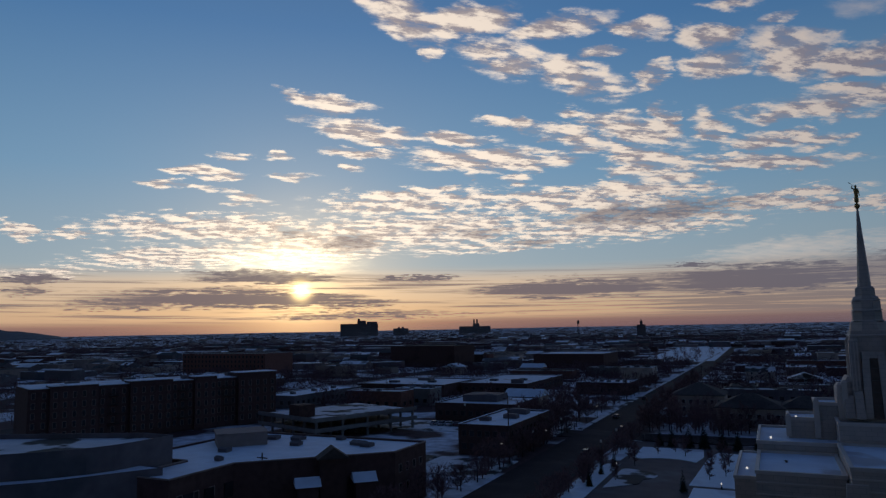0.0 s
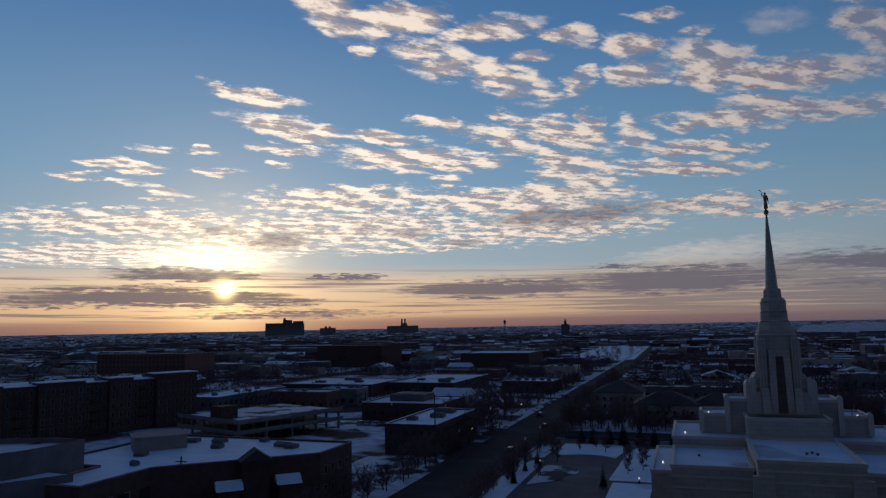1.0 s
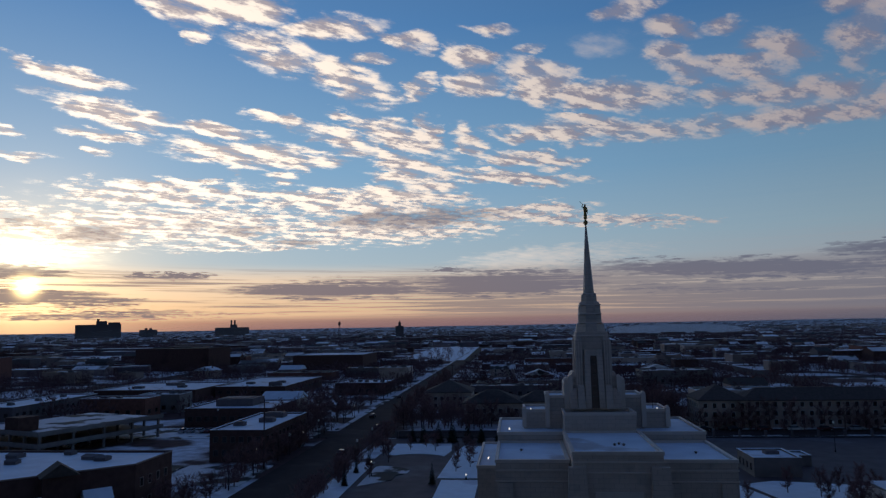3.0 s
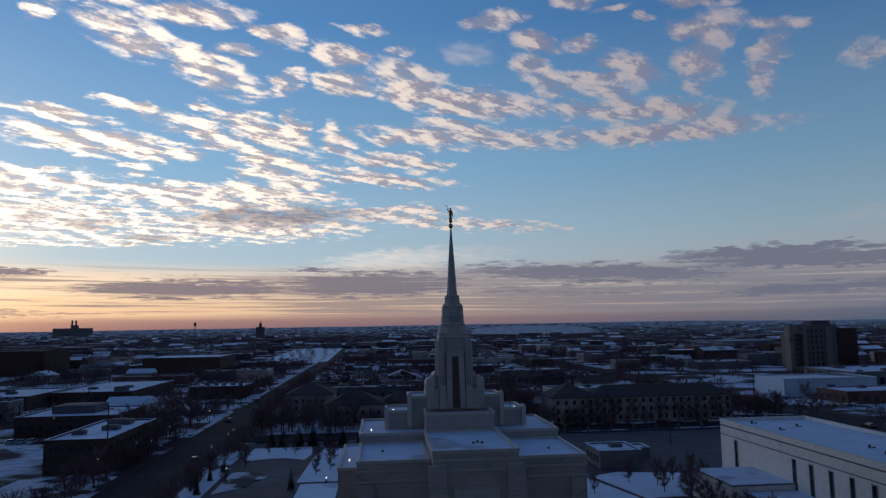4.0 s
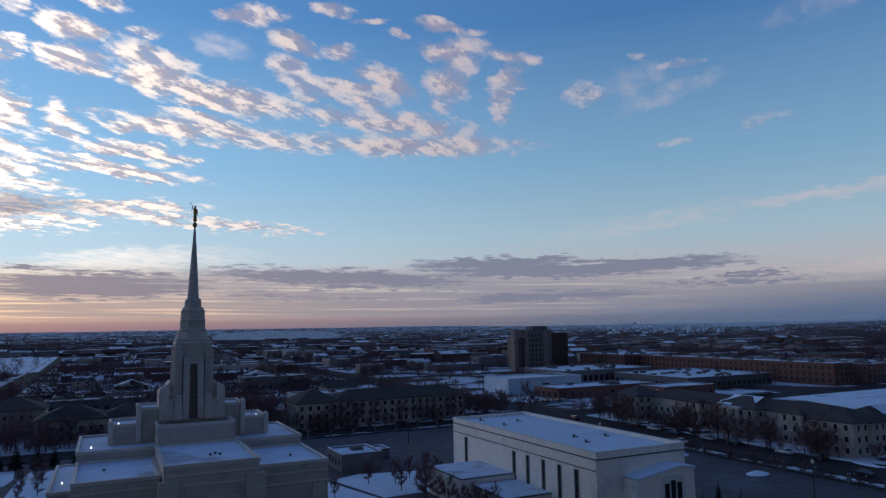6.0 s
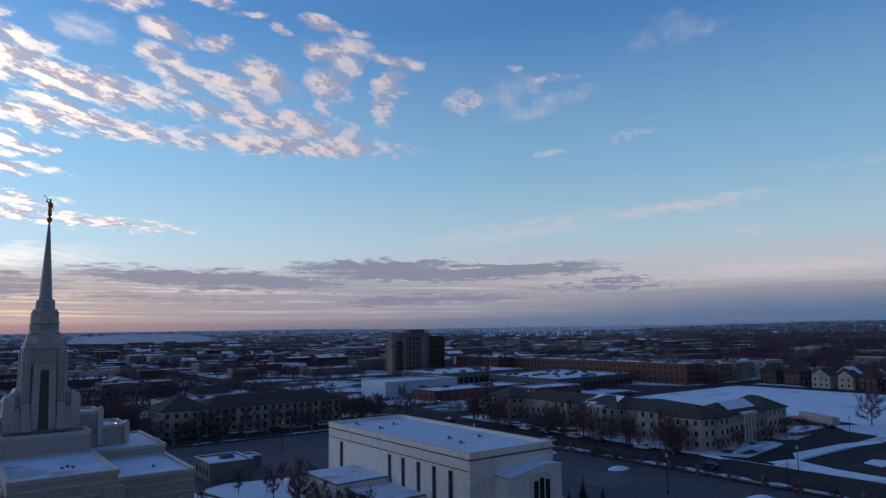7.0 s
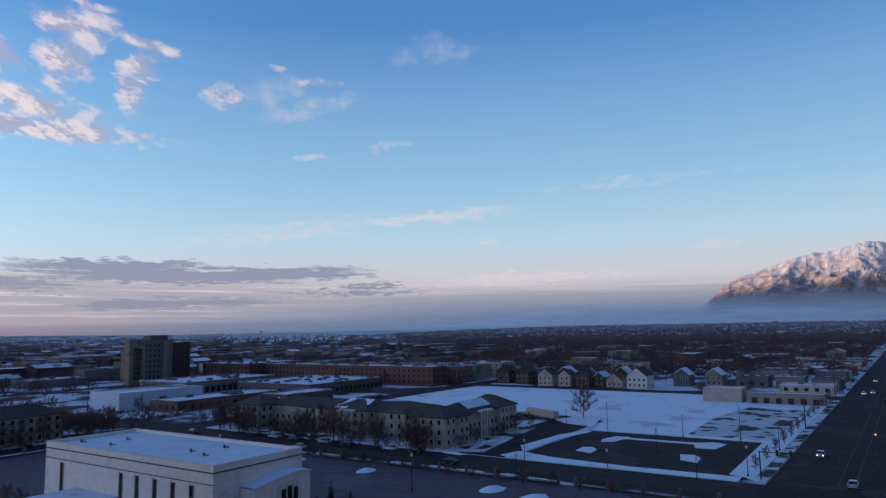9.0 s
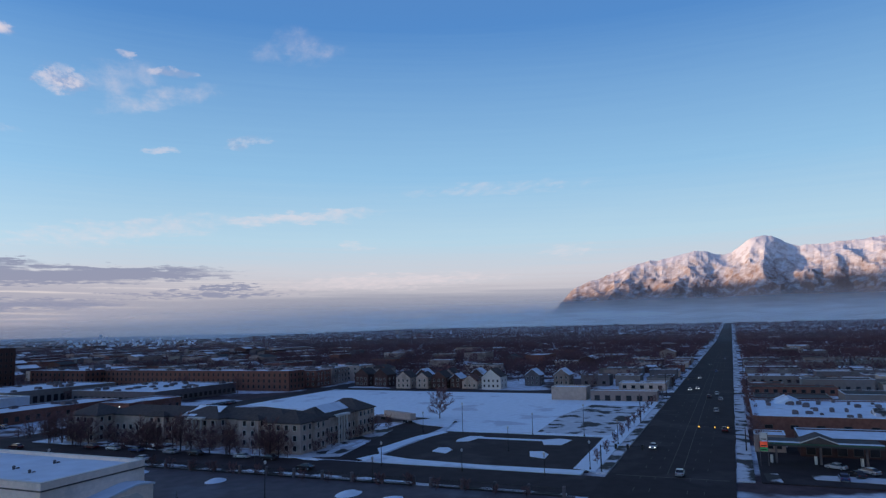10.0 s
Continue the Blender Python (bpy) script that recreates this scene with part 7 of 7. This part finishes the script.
def steam_plume(bearing, dist, size):
    """A standing puff of white steam above far works."""
    rnd = random.Random(int(bearing * 10))
    bm = bmesh.new()
    for i in range(16):
        c = Vector((rnd.uniform(-1.6, 1.6) * size, rnd.uniform(-0.4, 0.4) * size, size * (0.15 + 0.13 * i * rnd.uniform(0.4, 1))))
        r = size * rnd.uniform(0.16, 0.34)
        rings = []
        for j in range(1, 5):
            th = math.pi * j / 5
            rings.append([bm.verts.new(c + Vector((math.sin(th) * math.cos(2 * math.pi * k / 8), math.sin(th) * math.sin(2 * math.pi * k / 8), math.cos(th))) * r * rnd.uniform(0.8, 1.2)) for k in range(8)])
        for p, q in zip(rings, rings[1:]):
            for k in range(8):
                bm.faces.new((p[k], q[k], q[(k + 1) % 8], p[(k + 1) % 8]))
        bm.faces.new(rings[0])
        bm.faces.new(rings[-1][::-1])
    for f in bm.faces:
        f.smooth = True
    ob = new("steam_plume", mesh_of("steam_plume", bm, SNOW))
    ob.matrix_basis = pose(dist * math.sin(radians(bearing)), dist * math.cos(radians(bearing)), 2.0, 0, 0, -bearing)
    tagged(ob, "white steam drifting low over far works", "steam", "steam over the far works")


for bearing, dist, size in ((39.6, 2000, 12), (41.0, 2050, 15), (42.3, 2020, 11), (43.6, 2080, 13), (45.0, 2060, 12), (46.2, 2100, 10), (47.4, 2150, 9)):
    steam_plume(bearing, dist, size)


def snow_hill():
    bm = bmesh.new()
    rows = []
    for i in range(30):
        b = 7.6 + 9.6 * i / 29
        k = math.sin(math.pi * (i + 0.5) / 30) ** 0.6
        rows.append([bm.verts.new((r * math.sin(radians(b)), r * math.cos(radians(b)), z)) for r, z in ((2050, 0.5), (2600, 1 + 6 * k), (3200, 2 + 16 * k), (3420, 2 + 20 * k), (3500, 0))])
    for p, q in zip(rows, rows[1:]):
        for j in range(4):
            bm.faces.new((p[j], p[j + 1], q[j + 1], q[j]))
    bmesh.ops.recalc_face_normals(bm, faces=bm.faces)
    setting("snow_hill", bm, SNOW_THIN, "long low hill under snow on the horizon", "hill")


snow_hill()
plot("snow_lot_4", [(205, 1020), (360, 1010), (370, 1180), (215, 1190)], 0.15, SNOW, "wide snowy yard far behind the temple", "lot")
plot("snow_lot_5", [(-40, 900), (40, 900), (45, 1030), (-38, 1030)], 0.15, SNOW, "snowy yard beyond the apartment houses", "lot")


def far_hill():
    bm = bmesh.new()
    rows = []
    for i in range(40):
        a = radians(-66 + 13 * i / 39)
        s = math.sin(math.pi * min(1, max(0, (i - 2) / 36)))
        h = 78 * s ** 1.2 * (0.8 + 0.35 * noise.noise((i * 0.25, 4, 0)))
        row = []
        for r, k in ((4450, 0.0), (4600, 0.6), (4720, 1.0), (4850, 0.2)):
            row.append(bm.verts.new((r * math.sin(a), r * math.cos(a), 20 + h * k)))
        rows.append(row)
    for p, q in zip(rows, rows[1:]):
        for j in range(3):
            bm.faces.new((p[j], q[j], q[j + 1], p[j + 1]))
    setting("far_hill", bm, GREY, "low blue-grey hills far across the plain", "hill")


far_hill()


def mountain():
    """A snowy range: a rising ridge with a peak, its face cut by slanting gullies."""
    na, nr = 420, 84
    verts, faces = [], []
    for i in range(na + 1):
        b = 74.0 + 52.0 * i / na
        crest = 5.4 * (1.0 - math.exp(-(b - 74.0) / 5.3))
        for at, wide, up in ((84.6, 2.4, 0.25), (88.0, 1.3, 0.38), (92.4, 1.5, 0.75), (93.6, 3.2, 0.35), (106, 6.0, 0.9), (116, 6.0, 0.6), (99.0, 1.2, -0.12)):
            crest += up * math.exp(-((b - at) / wide) ** 2)
        crest += 0.13 * noise.fractal((b * 0.7, 1.7, 0.0), 1.0, 2.0, 5)
        for j in range(nr + 1):
            s = j / nr
            r = 3500 + 1350 * s
            x, y = r * math.sin(radians(b)), r * math.cos(radians(b))
            up = min(1.0, s / 0.74)
            prof = 0.10 * up + 0.90 * up ** 1.35
            if s > 0.74:
                prof = 1.0 - (s - 0.74) * 1.3
            top = 34 + 4500 * math.tan(radians(crest))
            # spurs and gullies run down the face
            gully, amp, fr = 0.0, 1.0, 0.20
            for o in range(6):
                gully += amp * (1.0 - 2.0 * abs(noise.noise((b * fr + up * fr * (4.0 if o % 2 else -2.5), up * fr * 7.0, 5.0 + o))))
                amp *= 0.48
                fr *= 2.1
            cut = (gully - 0.85) * 0.155 * math.sin(math.pi * min(1.0, up * 0.93)) ** 0.8
            z = top * max(0.0, prof + cut * (0.35 + 0.65 * up)) * min(1.0, max(0.0, (b - 74.0) / 4.0))
            verts.append((x, y, z))
    for i in range(na):
        for j in range(nr):
            k = i * (nr + 1) + j
            faces.append((k, k + nr + 1, k + nr + 2, k + 1))
    me = bpy.data.meshes.new("mountain")
    me.from_pydata(verts, [], faces)
    m = bpy.data.materials.new("snowy_rock")
    m.use_nodes = True
    nt = m.node_tree
    n, l = nt.nodes, nt.links
    geo = n.new("ShaderNodeNewGeometry")
    sepn = n.new("ShaderNodeSeparateXYZ")
    l.new(geo.outputs["Normal"], sepn.inputs[0])
    sepp = n.new("ShaderNodeSeparateXYZ")
    l.new(geo.outputs["Position"], sepp.inputs[0])
    tx = n.new("ShaderNodeTexNoise")
    tx.inputs["Scale"].default_value, tx.inputs["Detail"].default_value, tx.inputs["Roughness"].default_value = 0.02, 10, 0.7
    l.new(geo.outputs["Position"], tx.inputs["Vector"])
    h = n.new("ShaderNodeMapRange")
    h.inputs[1].default_value, h.inputs[2].default_value, h.inputs[3].default_value, h.inputs[4].default_value = 60, 520, -0.36, 0.24
    l.new(sepp.outputs[2], h.inputs[0])
    add = n.new("ShaderNodeMath")
    add.operation = "ADD"
    l.new(tx.outputs["Fac"], add.inputs[0])
    l.new(h.outputs[0], add.inputs[1])
    add2 = n.new("ShaderNodeMath")
    add2.operation = "MULTIPLY_ADD"
    add2.inputs[1].default_value = 0.35
    l.new(sepn.outputs[2], add2.inputs[0])
    l.new(add.outputs[0], add2.inputs[2])
    ramp = n.new("ShaderNodeMapRange")
    ramp.inputs[1].default_value, ramp.inputs[2].default_value = 0.58, 0.92
    l.new(add2.outputs[0], ramp.inputs[0])
    mx = n.new("ShaderNodeMix")
    mx.data_type = "RGBA"
    mx.inputs[6].default_value, mx.inputs[7].default_value = (0.30, 0.20, 0.16, 1), (0.80, 0.80, 0.82, 1)
    l.new(ramp.outputs[0], mx.inputs[0])
    l.new(mx.outputs[2], n["Principled BSDF"].inputs["Base Color"])
    n["Principled BSDF"].inputs["Roughness"].default_value = 0.85
    me.materials.append(m)
    tagged(new("mountain", me), "snowy rocky mountain range glowing in the last sun", "mountain", kind="structure")


mountain()


def mist_bank(dist, b0, b1, top, thick, west, label):
    """Winter mist lying low over the plain, thin at its top and ragged."""
    bm = bmesh.new()
    rows = []
    for i in range(60):
        a = radians(b0 + (b1 - b0) * i / 59)
        rows.append([bm.verts.new((dist * math.sin(a), dist * math.cos(a), z)) for z in (-5, top * 0.2, top * 0.45, top * 0.7, top * 1.08)])
    for p, q in zip(rows, rows[1:]):
        for j in range(4):
            bm.faces.new((p[j], q[j], q[j + 1], p[j + 1]))
    m = bpy.data.materials.new("winter_mist")
    m.use_nodes = True
    n, l = m.node_tree.nodes, m.node_tree.links
    n.clear()
    geo = n.new("ShaderNodeNewGeometry")
    sp = n.new("ShaderNodeSeparateXYZ")
    l.new(geo.outputs["Position"], sp.inputs[0])
    tx = n.new("ShaderNodeTexNoise")
    mp = n.new("ShaderNodeMapping")
    mp.inputs["Scale"].default_value = (0.0012, 0.0012, 0.012)
    l.new(geo.outputs["Position"], mp.inputs[0])
    l.new(mp.outputs[0], tx.inputs["Vector"])
    tx.inputs["Detail"].default_value = 5
    fall = n.new("ShaderNodeMapRange")
    fall.interpolation_type = "SMOOTHSTEP"
    for k, val in enumerate((top, top * 0.36, 0.0, thick), 1):
        fall.inputs[k].default_value = val
    l.new(sp.outputs[2], fall.inputs[0])
    east = n.new("ShaderNodeMapRange")
    for k, val in enumerate((0.5 * dist if west == 0 else -0.5 * dist, 0.95 * dist, west, 1.0), 1):
        east.inputs[k].default_value = val
    l.new(sp.outputs[0], east.inputs[0])
    vary = n.new("ShaderNodeMapRange")
    for k, val in enumerate((0.3, 0.7, 0.85 if west == 0 else 0.55, 1.15), 1):
        vary.inputs[k].default_value = val
    l.new(tx.outputs["Fac"], vary.inputs[0])
    m1, m2 = n.new("ShaderNodeMath"), n.new("ShaderNodeMath")
    m1.operation = m2.operation = "MULTIPLY"
    l.new(fall.outputs[0], m1.inputs[0])
    l.new(vary.outputs[0], m1.inputs[1])
    l.new(m1.outputs[0], m2.inputs[0])
    l.new(east.outputs[0], m2.inputs[1])
    clear_air = n.new("ShaderNodeBsdfTransparent")
    white = n.new("ShaderNodeAddShader")
    for k, kind in enumerate(("ShaderNodeBsdfTranslucent", "ShaderNodeBsdfDiffuse")):
        half = n.new(kind)
        half.inputs[0].default_value = (0.40, 0.47, 0.52, 1)
        l.new(half.outputs[0], white.inputs[k])
    mixs = n.new("ShaderNodeMixShader")
    l.new(m2.outputs[0], mixs.inputs[0])
    l.new(clear_air.outputs[0], mixs.inputs[1])
    l.new(white.outputs[0], mixs.inputs[2])
    out = n.new("ShaderNodeOutputMaterial")
    l.new(mixs.outputs[0], out.inputs[0])
    for face in bm.faces:
        face.smooth = True
    tagged(new("mist_bank", mesh_of("mist_bank", bm, m)), label, "mist", kind="structure")


mist_bank(3440, 30, 112, 195, 0.95, 0.0, "pale blue winter mist along the foot of the range")
mist_bank(2300, -64, 112, 70, 0.15, 0.3, "thin winter haze over the far woods")
mist_bank(1300, -64, 112, 50, 0.07, 0.3, "thin winter haze over the outer town")


# ------------------------------------------------------------------ street furniture and cars
def lamp_post(x, y, h, label="dark street lamp on a slim post", lit=False):
    t = thing("street_lamp", x, y, 0.1, label, "street lamp", "lamps of the streets and car parks")
    bm = bmesh.new()
    lathe(bm, 0, 0, ((0, 0.22), (0.5, 0.20), (0.6, 0.10), (h, 0.07)), 8)
    part("post", bm, BLACK, t)
    k = 0.5 if lit else 1.0
    bm = bmesh.new()
    lathe(bm, 0, 0, ((h, 0.10 * k), (h + 0.15, 0.26 * k), (h + 0.55 * k, 0.30 * k), (h + 0.7 * k, 0.12 * k), (h + 0.9 * k, 0.03)), 8)
    part("lantern", bm, LAMP_WHITE if lit else WHITE, t)


for x, y, h in ((157.8, 83.1, 5.2), (185.9, 58.7, 6.0), (158.6, 41.6, 4.5), (157.8, 61.5, 4.5), (213.1, 82.5, 9.0), (217, 44, 9.0), (216, 60, 6.0), (212, 96, 6), (-41, 176, 5), (-41.3, 196, 5),
                (103, 112, 7), (120, 90, 7), (118, 150, 7), (80, 190, 7), (105, 180, 7), (140, 76, 5), (140, 108, 5), (140, 140, 5), (-62, 186, 5), (-62, 214, 5), (-100, 226, 7), (-80, 226, 7), (168, 33, 6), (205, 32, 6)):
    lamp_post(x, y, h)
for x, y, h in ((-66.5, 173.5, 3.6), (-62.6, 200, 3.6), (-34, 160, 3.0), (-12, 156.5, 1.0), (-70, 246, 4.0), (-62, 262, 4.0), (219, 238, 4), (176, 322, 9)):
    lamp_post(x, y, h, "small lit lamp glowing white", True)


def utility_pole(x, y, h):
    t = thing("utility_pole", x, y, 0, "tall dark wooden utility pole with a crossarm", "utility pole", "utility poles")
    bm = bmesh.new()
    tube(bm, (0, 0, 0), (0, 0, h), 0.20, 0.13, 7)
    part("pole", bm, BARK, t)
    bm = bmesh.new()
    box(bm, -1.2, -0.06, h - 1.0, 1.2, 0.06, h - 0.82)
    part("crossarm", bm, BARK, t)


for x, y, h in ((-62.4, 168, 17), (-86.8, 103.4, 12), (-64, 330, 12), (-64, 420, 12), (-39, 420, 11), (340, 30, 11), (450, 30, 11), (345, -4.5, 11), (470, -4.5, 11), (250, 31, 10), (166, 300, 14)):
    utility_pole(x, y, h)


def signal_mast(x, y, reach, turn):
    t = thing("traffic_signal", x, y, 0.1, "traffic signal mast with amber lights over the avenue", "traffic signal", turn=turn)
    bm = bmesh.new()
    tube(bm, (0, 0, 0), (0, 0, 6.2), 0.18, 0.12, 8)
    part("post", bm, BLACK, t)
    bm = bmesh.new()
    tube(bm, (0, 0, 5.9), (0, reach, 6.3), 0.10, 0.06, 6)
    part("arm", bm, BLACK, t)
    for k in (0.35, 0.62, 0.95):
        bm = bmesh.new()
        box(bm, -0.2, reach * k - 0.25, 5.4, 0.2, reach * k + 0.25, 6.6)
        hd = part("signal_head", bm, BLACK, t)
        bm = bmesh.new()
        lathe(bm, -0.3, reach * k, ((5.8, 0.12), (6.0, 0.26), (6.2, 0.12)), 8)
        part("light", bm, LAMP_AMBER, hd)


signal_mast(203, -1.5, 12, 0)
signal_mast(166, 30, 10, 180)
signal_mast(372, 29.5, 12, 180)


CAR_PAINT = [material("car_paint_" + n, c, 0.3, 0.03, 1.0, coat=0.5) for n, c in (("white", (0.6, 0.6, 0.6)), ("silver", (0.35, 0.36, 0.38)), ("black", (0.02, 0.02, 0.025)), ("red", (0.10, 0.02, 0.022)), ("blue", (0.05, 0.08, 0.18)))]
TAIL = material("red_tail_lens", (0.25, 0.02, 0.015), 0.3, 0.1, 2.0)
LENS = material("clear_headlight_lens", (0.55, 0.56, 0.58), 0.15, 0.05, 2.0)


def car_master(paint, word, driving):
    t = thing("car", 0, -500, 0.1, f"{word} car driving with headlights on" if driving else f"{word} car parked on dark asphalt", "car", "cars of the town")
    bm = bmesh.new()
    body = ((-2.2, 0.32), (-2.25, 0.72), (-2.0, 0.95), (1.3, 0.98), (2.1, 0.86), (2.25, 0.6), (2.2, 0.32))
    l = [bm.verts.new((x, -0.9, z)) for x, z in body]
    r = [bm.verts.new((x, 0.9, z)) for x, z in body]
    n = len(body)
    bm.faces.new(l)
    bm.faces.new(r[::-1])
    for i in range(n):
        j = (i + 1) % n
        bm.faces.new((l[j], l[i], r[i], r[j]))
    bmesh.ops.recalc_face_normals(bm, faces=bm.faces)
    part("body", bm, paint, t)
    bm = bmesh.new()
    box(bm, -1.75, -0.85, 0.95, 1.25, 0.85, 1.42, (-1.0, -0.68, 0.55, 0.68))
    part("cabin_glass", bm, GLASS, t)
    bm = bmesh.new()
    box(bm, -1.02, -0.7, 1.42, 0.57, 0.7, 1.48, (-0.9, -0.6, 0.45, 0.6))
    part("roof", bm, paint, t)
    for x in (-1.4, 1.4):
        for y in (-0.82, 0.82):
            bm = bmesh.new()
            tube(bm, (x, y - 0.1, 0.33), (x, y + 0.1, 0.33), 0.33, 0.33, 10)
            wh = part("wheel", bm, TYRE, t)
            bm = bmesh.new()
            s = 1 if y > 0 else -1
            tube(bm, (x, y + s * 0.09, 0.33), (x, y + s * 0.12, 0.33), 0.2, 0.17, 8)
            part("rim", bm, CAR_PAINT[1], wh)
    for y in (-0.65, 0.65):
        bm = bmesh.new()
        box(bm, 2.18, y - 0.18, 0.6, 2.28, y + 0.18, 0.76)
        part("headlight", bm, LAMP_WHITE if driving else LENS, t)
        bm = bmesh.new()
        box(bm, -2.3, y - 0.18, 0.68, -2.2, y + 0.18, 0.84)
        part("tail_light", bm, TAIL, t)
    return t


rnd = random.Random(8)
spots = [(200.7, 21.9, 180), (167.3, 12.8, 0), (340.1, 11.6, 0), (287.7, 7.5, 0), (381.9, 18.2, 180), (237.4, 4.0, 0), (375, 21.5, 180), (356, 8.5, 0), (330, 6.5, 0), (455, 20, 180), (520, 12, 0), (600, 18, 180), (700, 8, 0),
         (148.6, 99.5, 90), (150, 205, 90), (146, 150, 90), (-47, 232, 90), (-55, 262, 90), (-46.5, 275, 90), (-56, 330, 90), (-47.5, 186, 90)]
spots += [(x, 206, 90) for x in (112, 118, 124)] + [(156.5, y, 90) for y in (116, 125, 141, 150, 163, 172, 181)] + [(x, 226.5, 0) for x in range(30, 130, 9)]
spots += [(-88 - 3.0 * k, 226, 90) for k in range(9)] + [(-120 + 3.0 * k, 160, 90) for k in range(8)] + [(232 + 3.2 * k, 225, 90) for k in range(14)] + [(172 + 3.1 * k, 255, 90) for k in range(4)]
spots += [(172 + 4 * k, -20 - 3 * (k % 3), 20 * k) for k in range(4)] + [(-139 + 3 * k, 196 + 1.1 * k, 70) for k in range(4)]
masters = list(zip(CAR_PAINT, ("white", "silver", "black", "dark red", "dark blue")))
first = {}
for i, (x, y, turn) in enumerate(spots):
    driving = i < 13 or 16 <= i < 20
    k = (rnd.choice((0, 1, 1, 2, 2, 3, 4)), driving)
    if k not in first:
        first[k] = car_master(*masters[k[0]], driving)
        first[k].matrix_basis = pose(x, y, 0.12, 0, 0, turn)
    else:
        copy_thing(first[k], pose(x, y, 0.12, 0, 0, turn))


# a parked flat trailer at the edge of the field
def trailer():
    t = thing("trailer", 236, 118, 0.1, "long pale parked trailer at the edge of the field", "trailer", turn=62)
    bm = bmesh.new()
    box(bm, -11, -1.3, 1.0, 11, 1.3, 1.4)
    part("bed", bm, TAN, t)
    bm = bmesh.new()
    box(bm, -10.8, -1.2, 1.4, 6, 1.2, 3.4)
    part("load", bm, BEIGE, t)
    for x in (-8, -6.6, 6, 7.4):
        for y in (-1.2, 1.2):
            bm = bmesh.new()
            tube(bm, (x, y - 0.15, 0.5), (x, y + 0.15, 0.5), 0.5, 0.5, 10)
            part("wheel", bm, TYRE, t)


trailer()

# ------------------------------------------------------------------ lane paint on the avenue
for k, y in enumerate((7.2, 10.4, 17.8, 21.0)):
    bm = bmesh.new()
    x = 150
    while x < 700:
        box(bm, x, y - 0.07, 0.0, x + 3, y + 0.07, 0.066)
        x += 12
    setting(f"lane_marks_{k + 1}", bm, PAINT, "worn broken lane line on the avenue", "road marking")
for k, y in enumerate((12.6, 15.6)):
    bm = bmesh.new()
    box(bm, 168, y - 0.07, 0.0, 900, y + 0.07, 0.066)
    setting(f"centre_line_{k + 1}", bm, PAINT, "worn yellowish centre line on the avenue", "road marking")
bm = bmesh.new()
for x in (141.5, 164.5):
    box(bm, x, 2.5, 0, x + 0.35, 26.5, 0.066)
setting("stop_line", bm, PAINT, "worn stop lines at the crossing", "road marking")
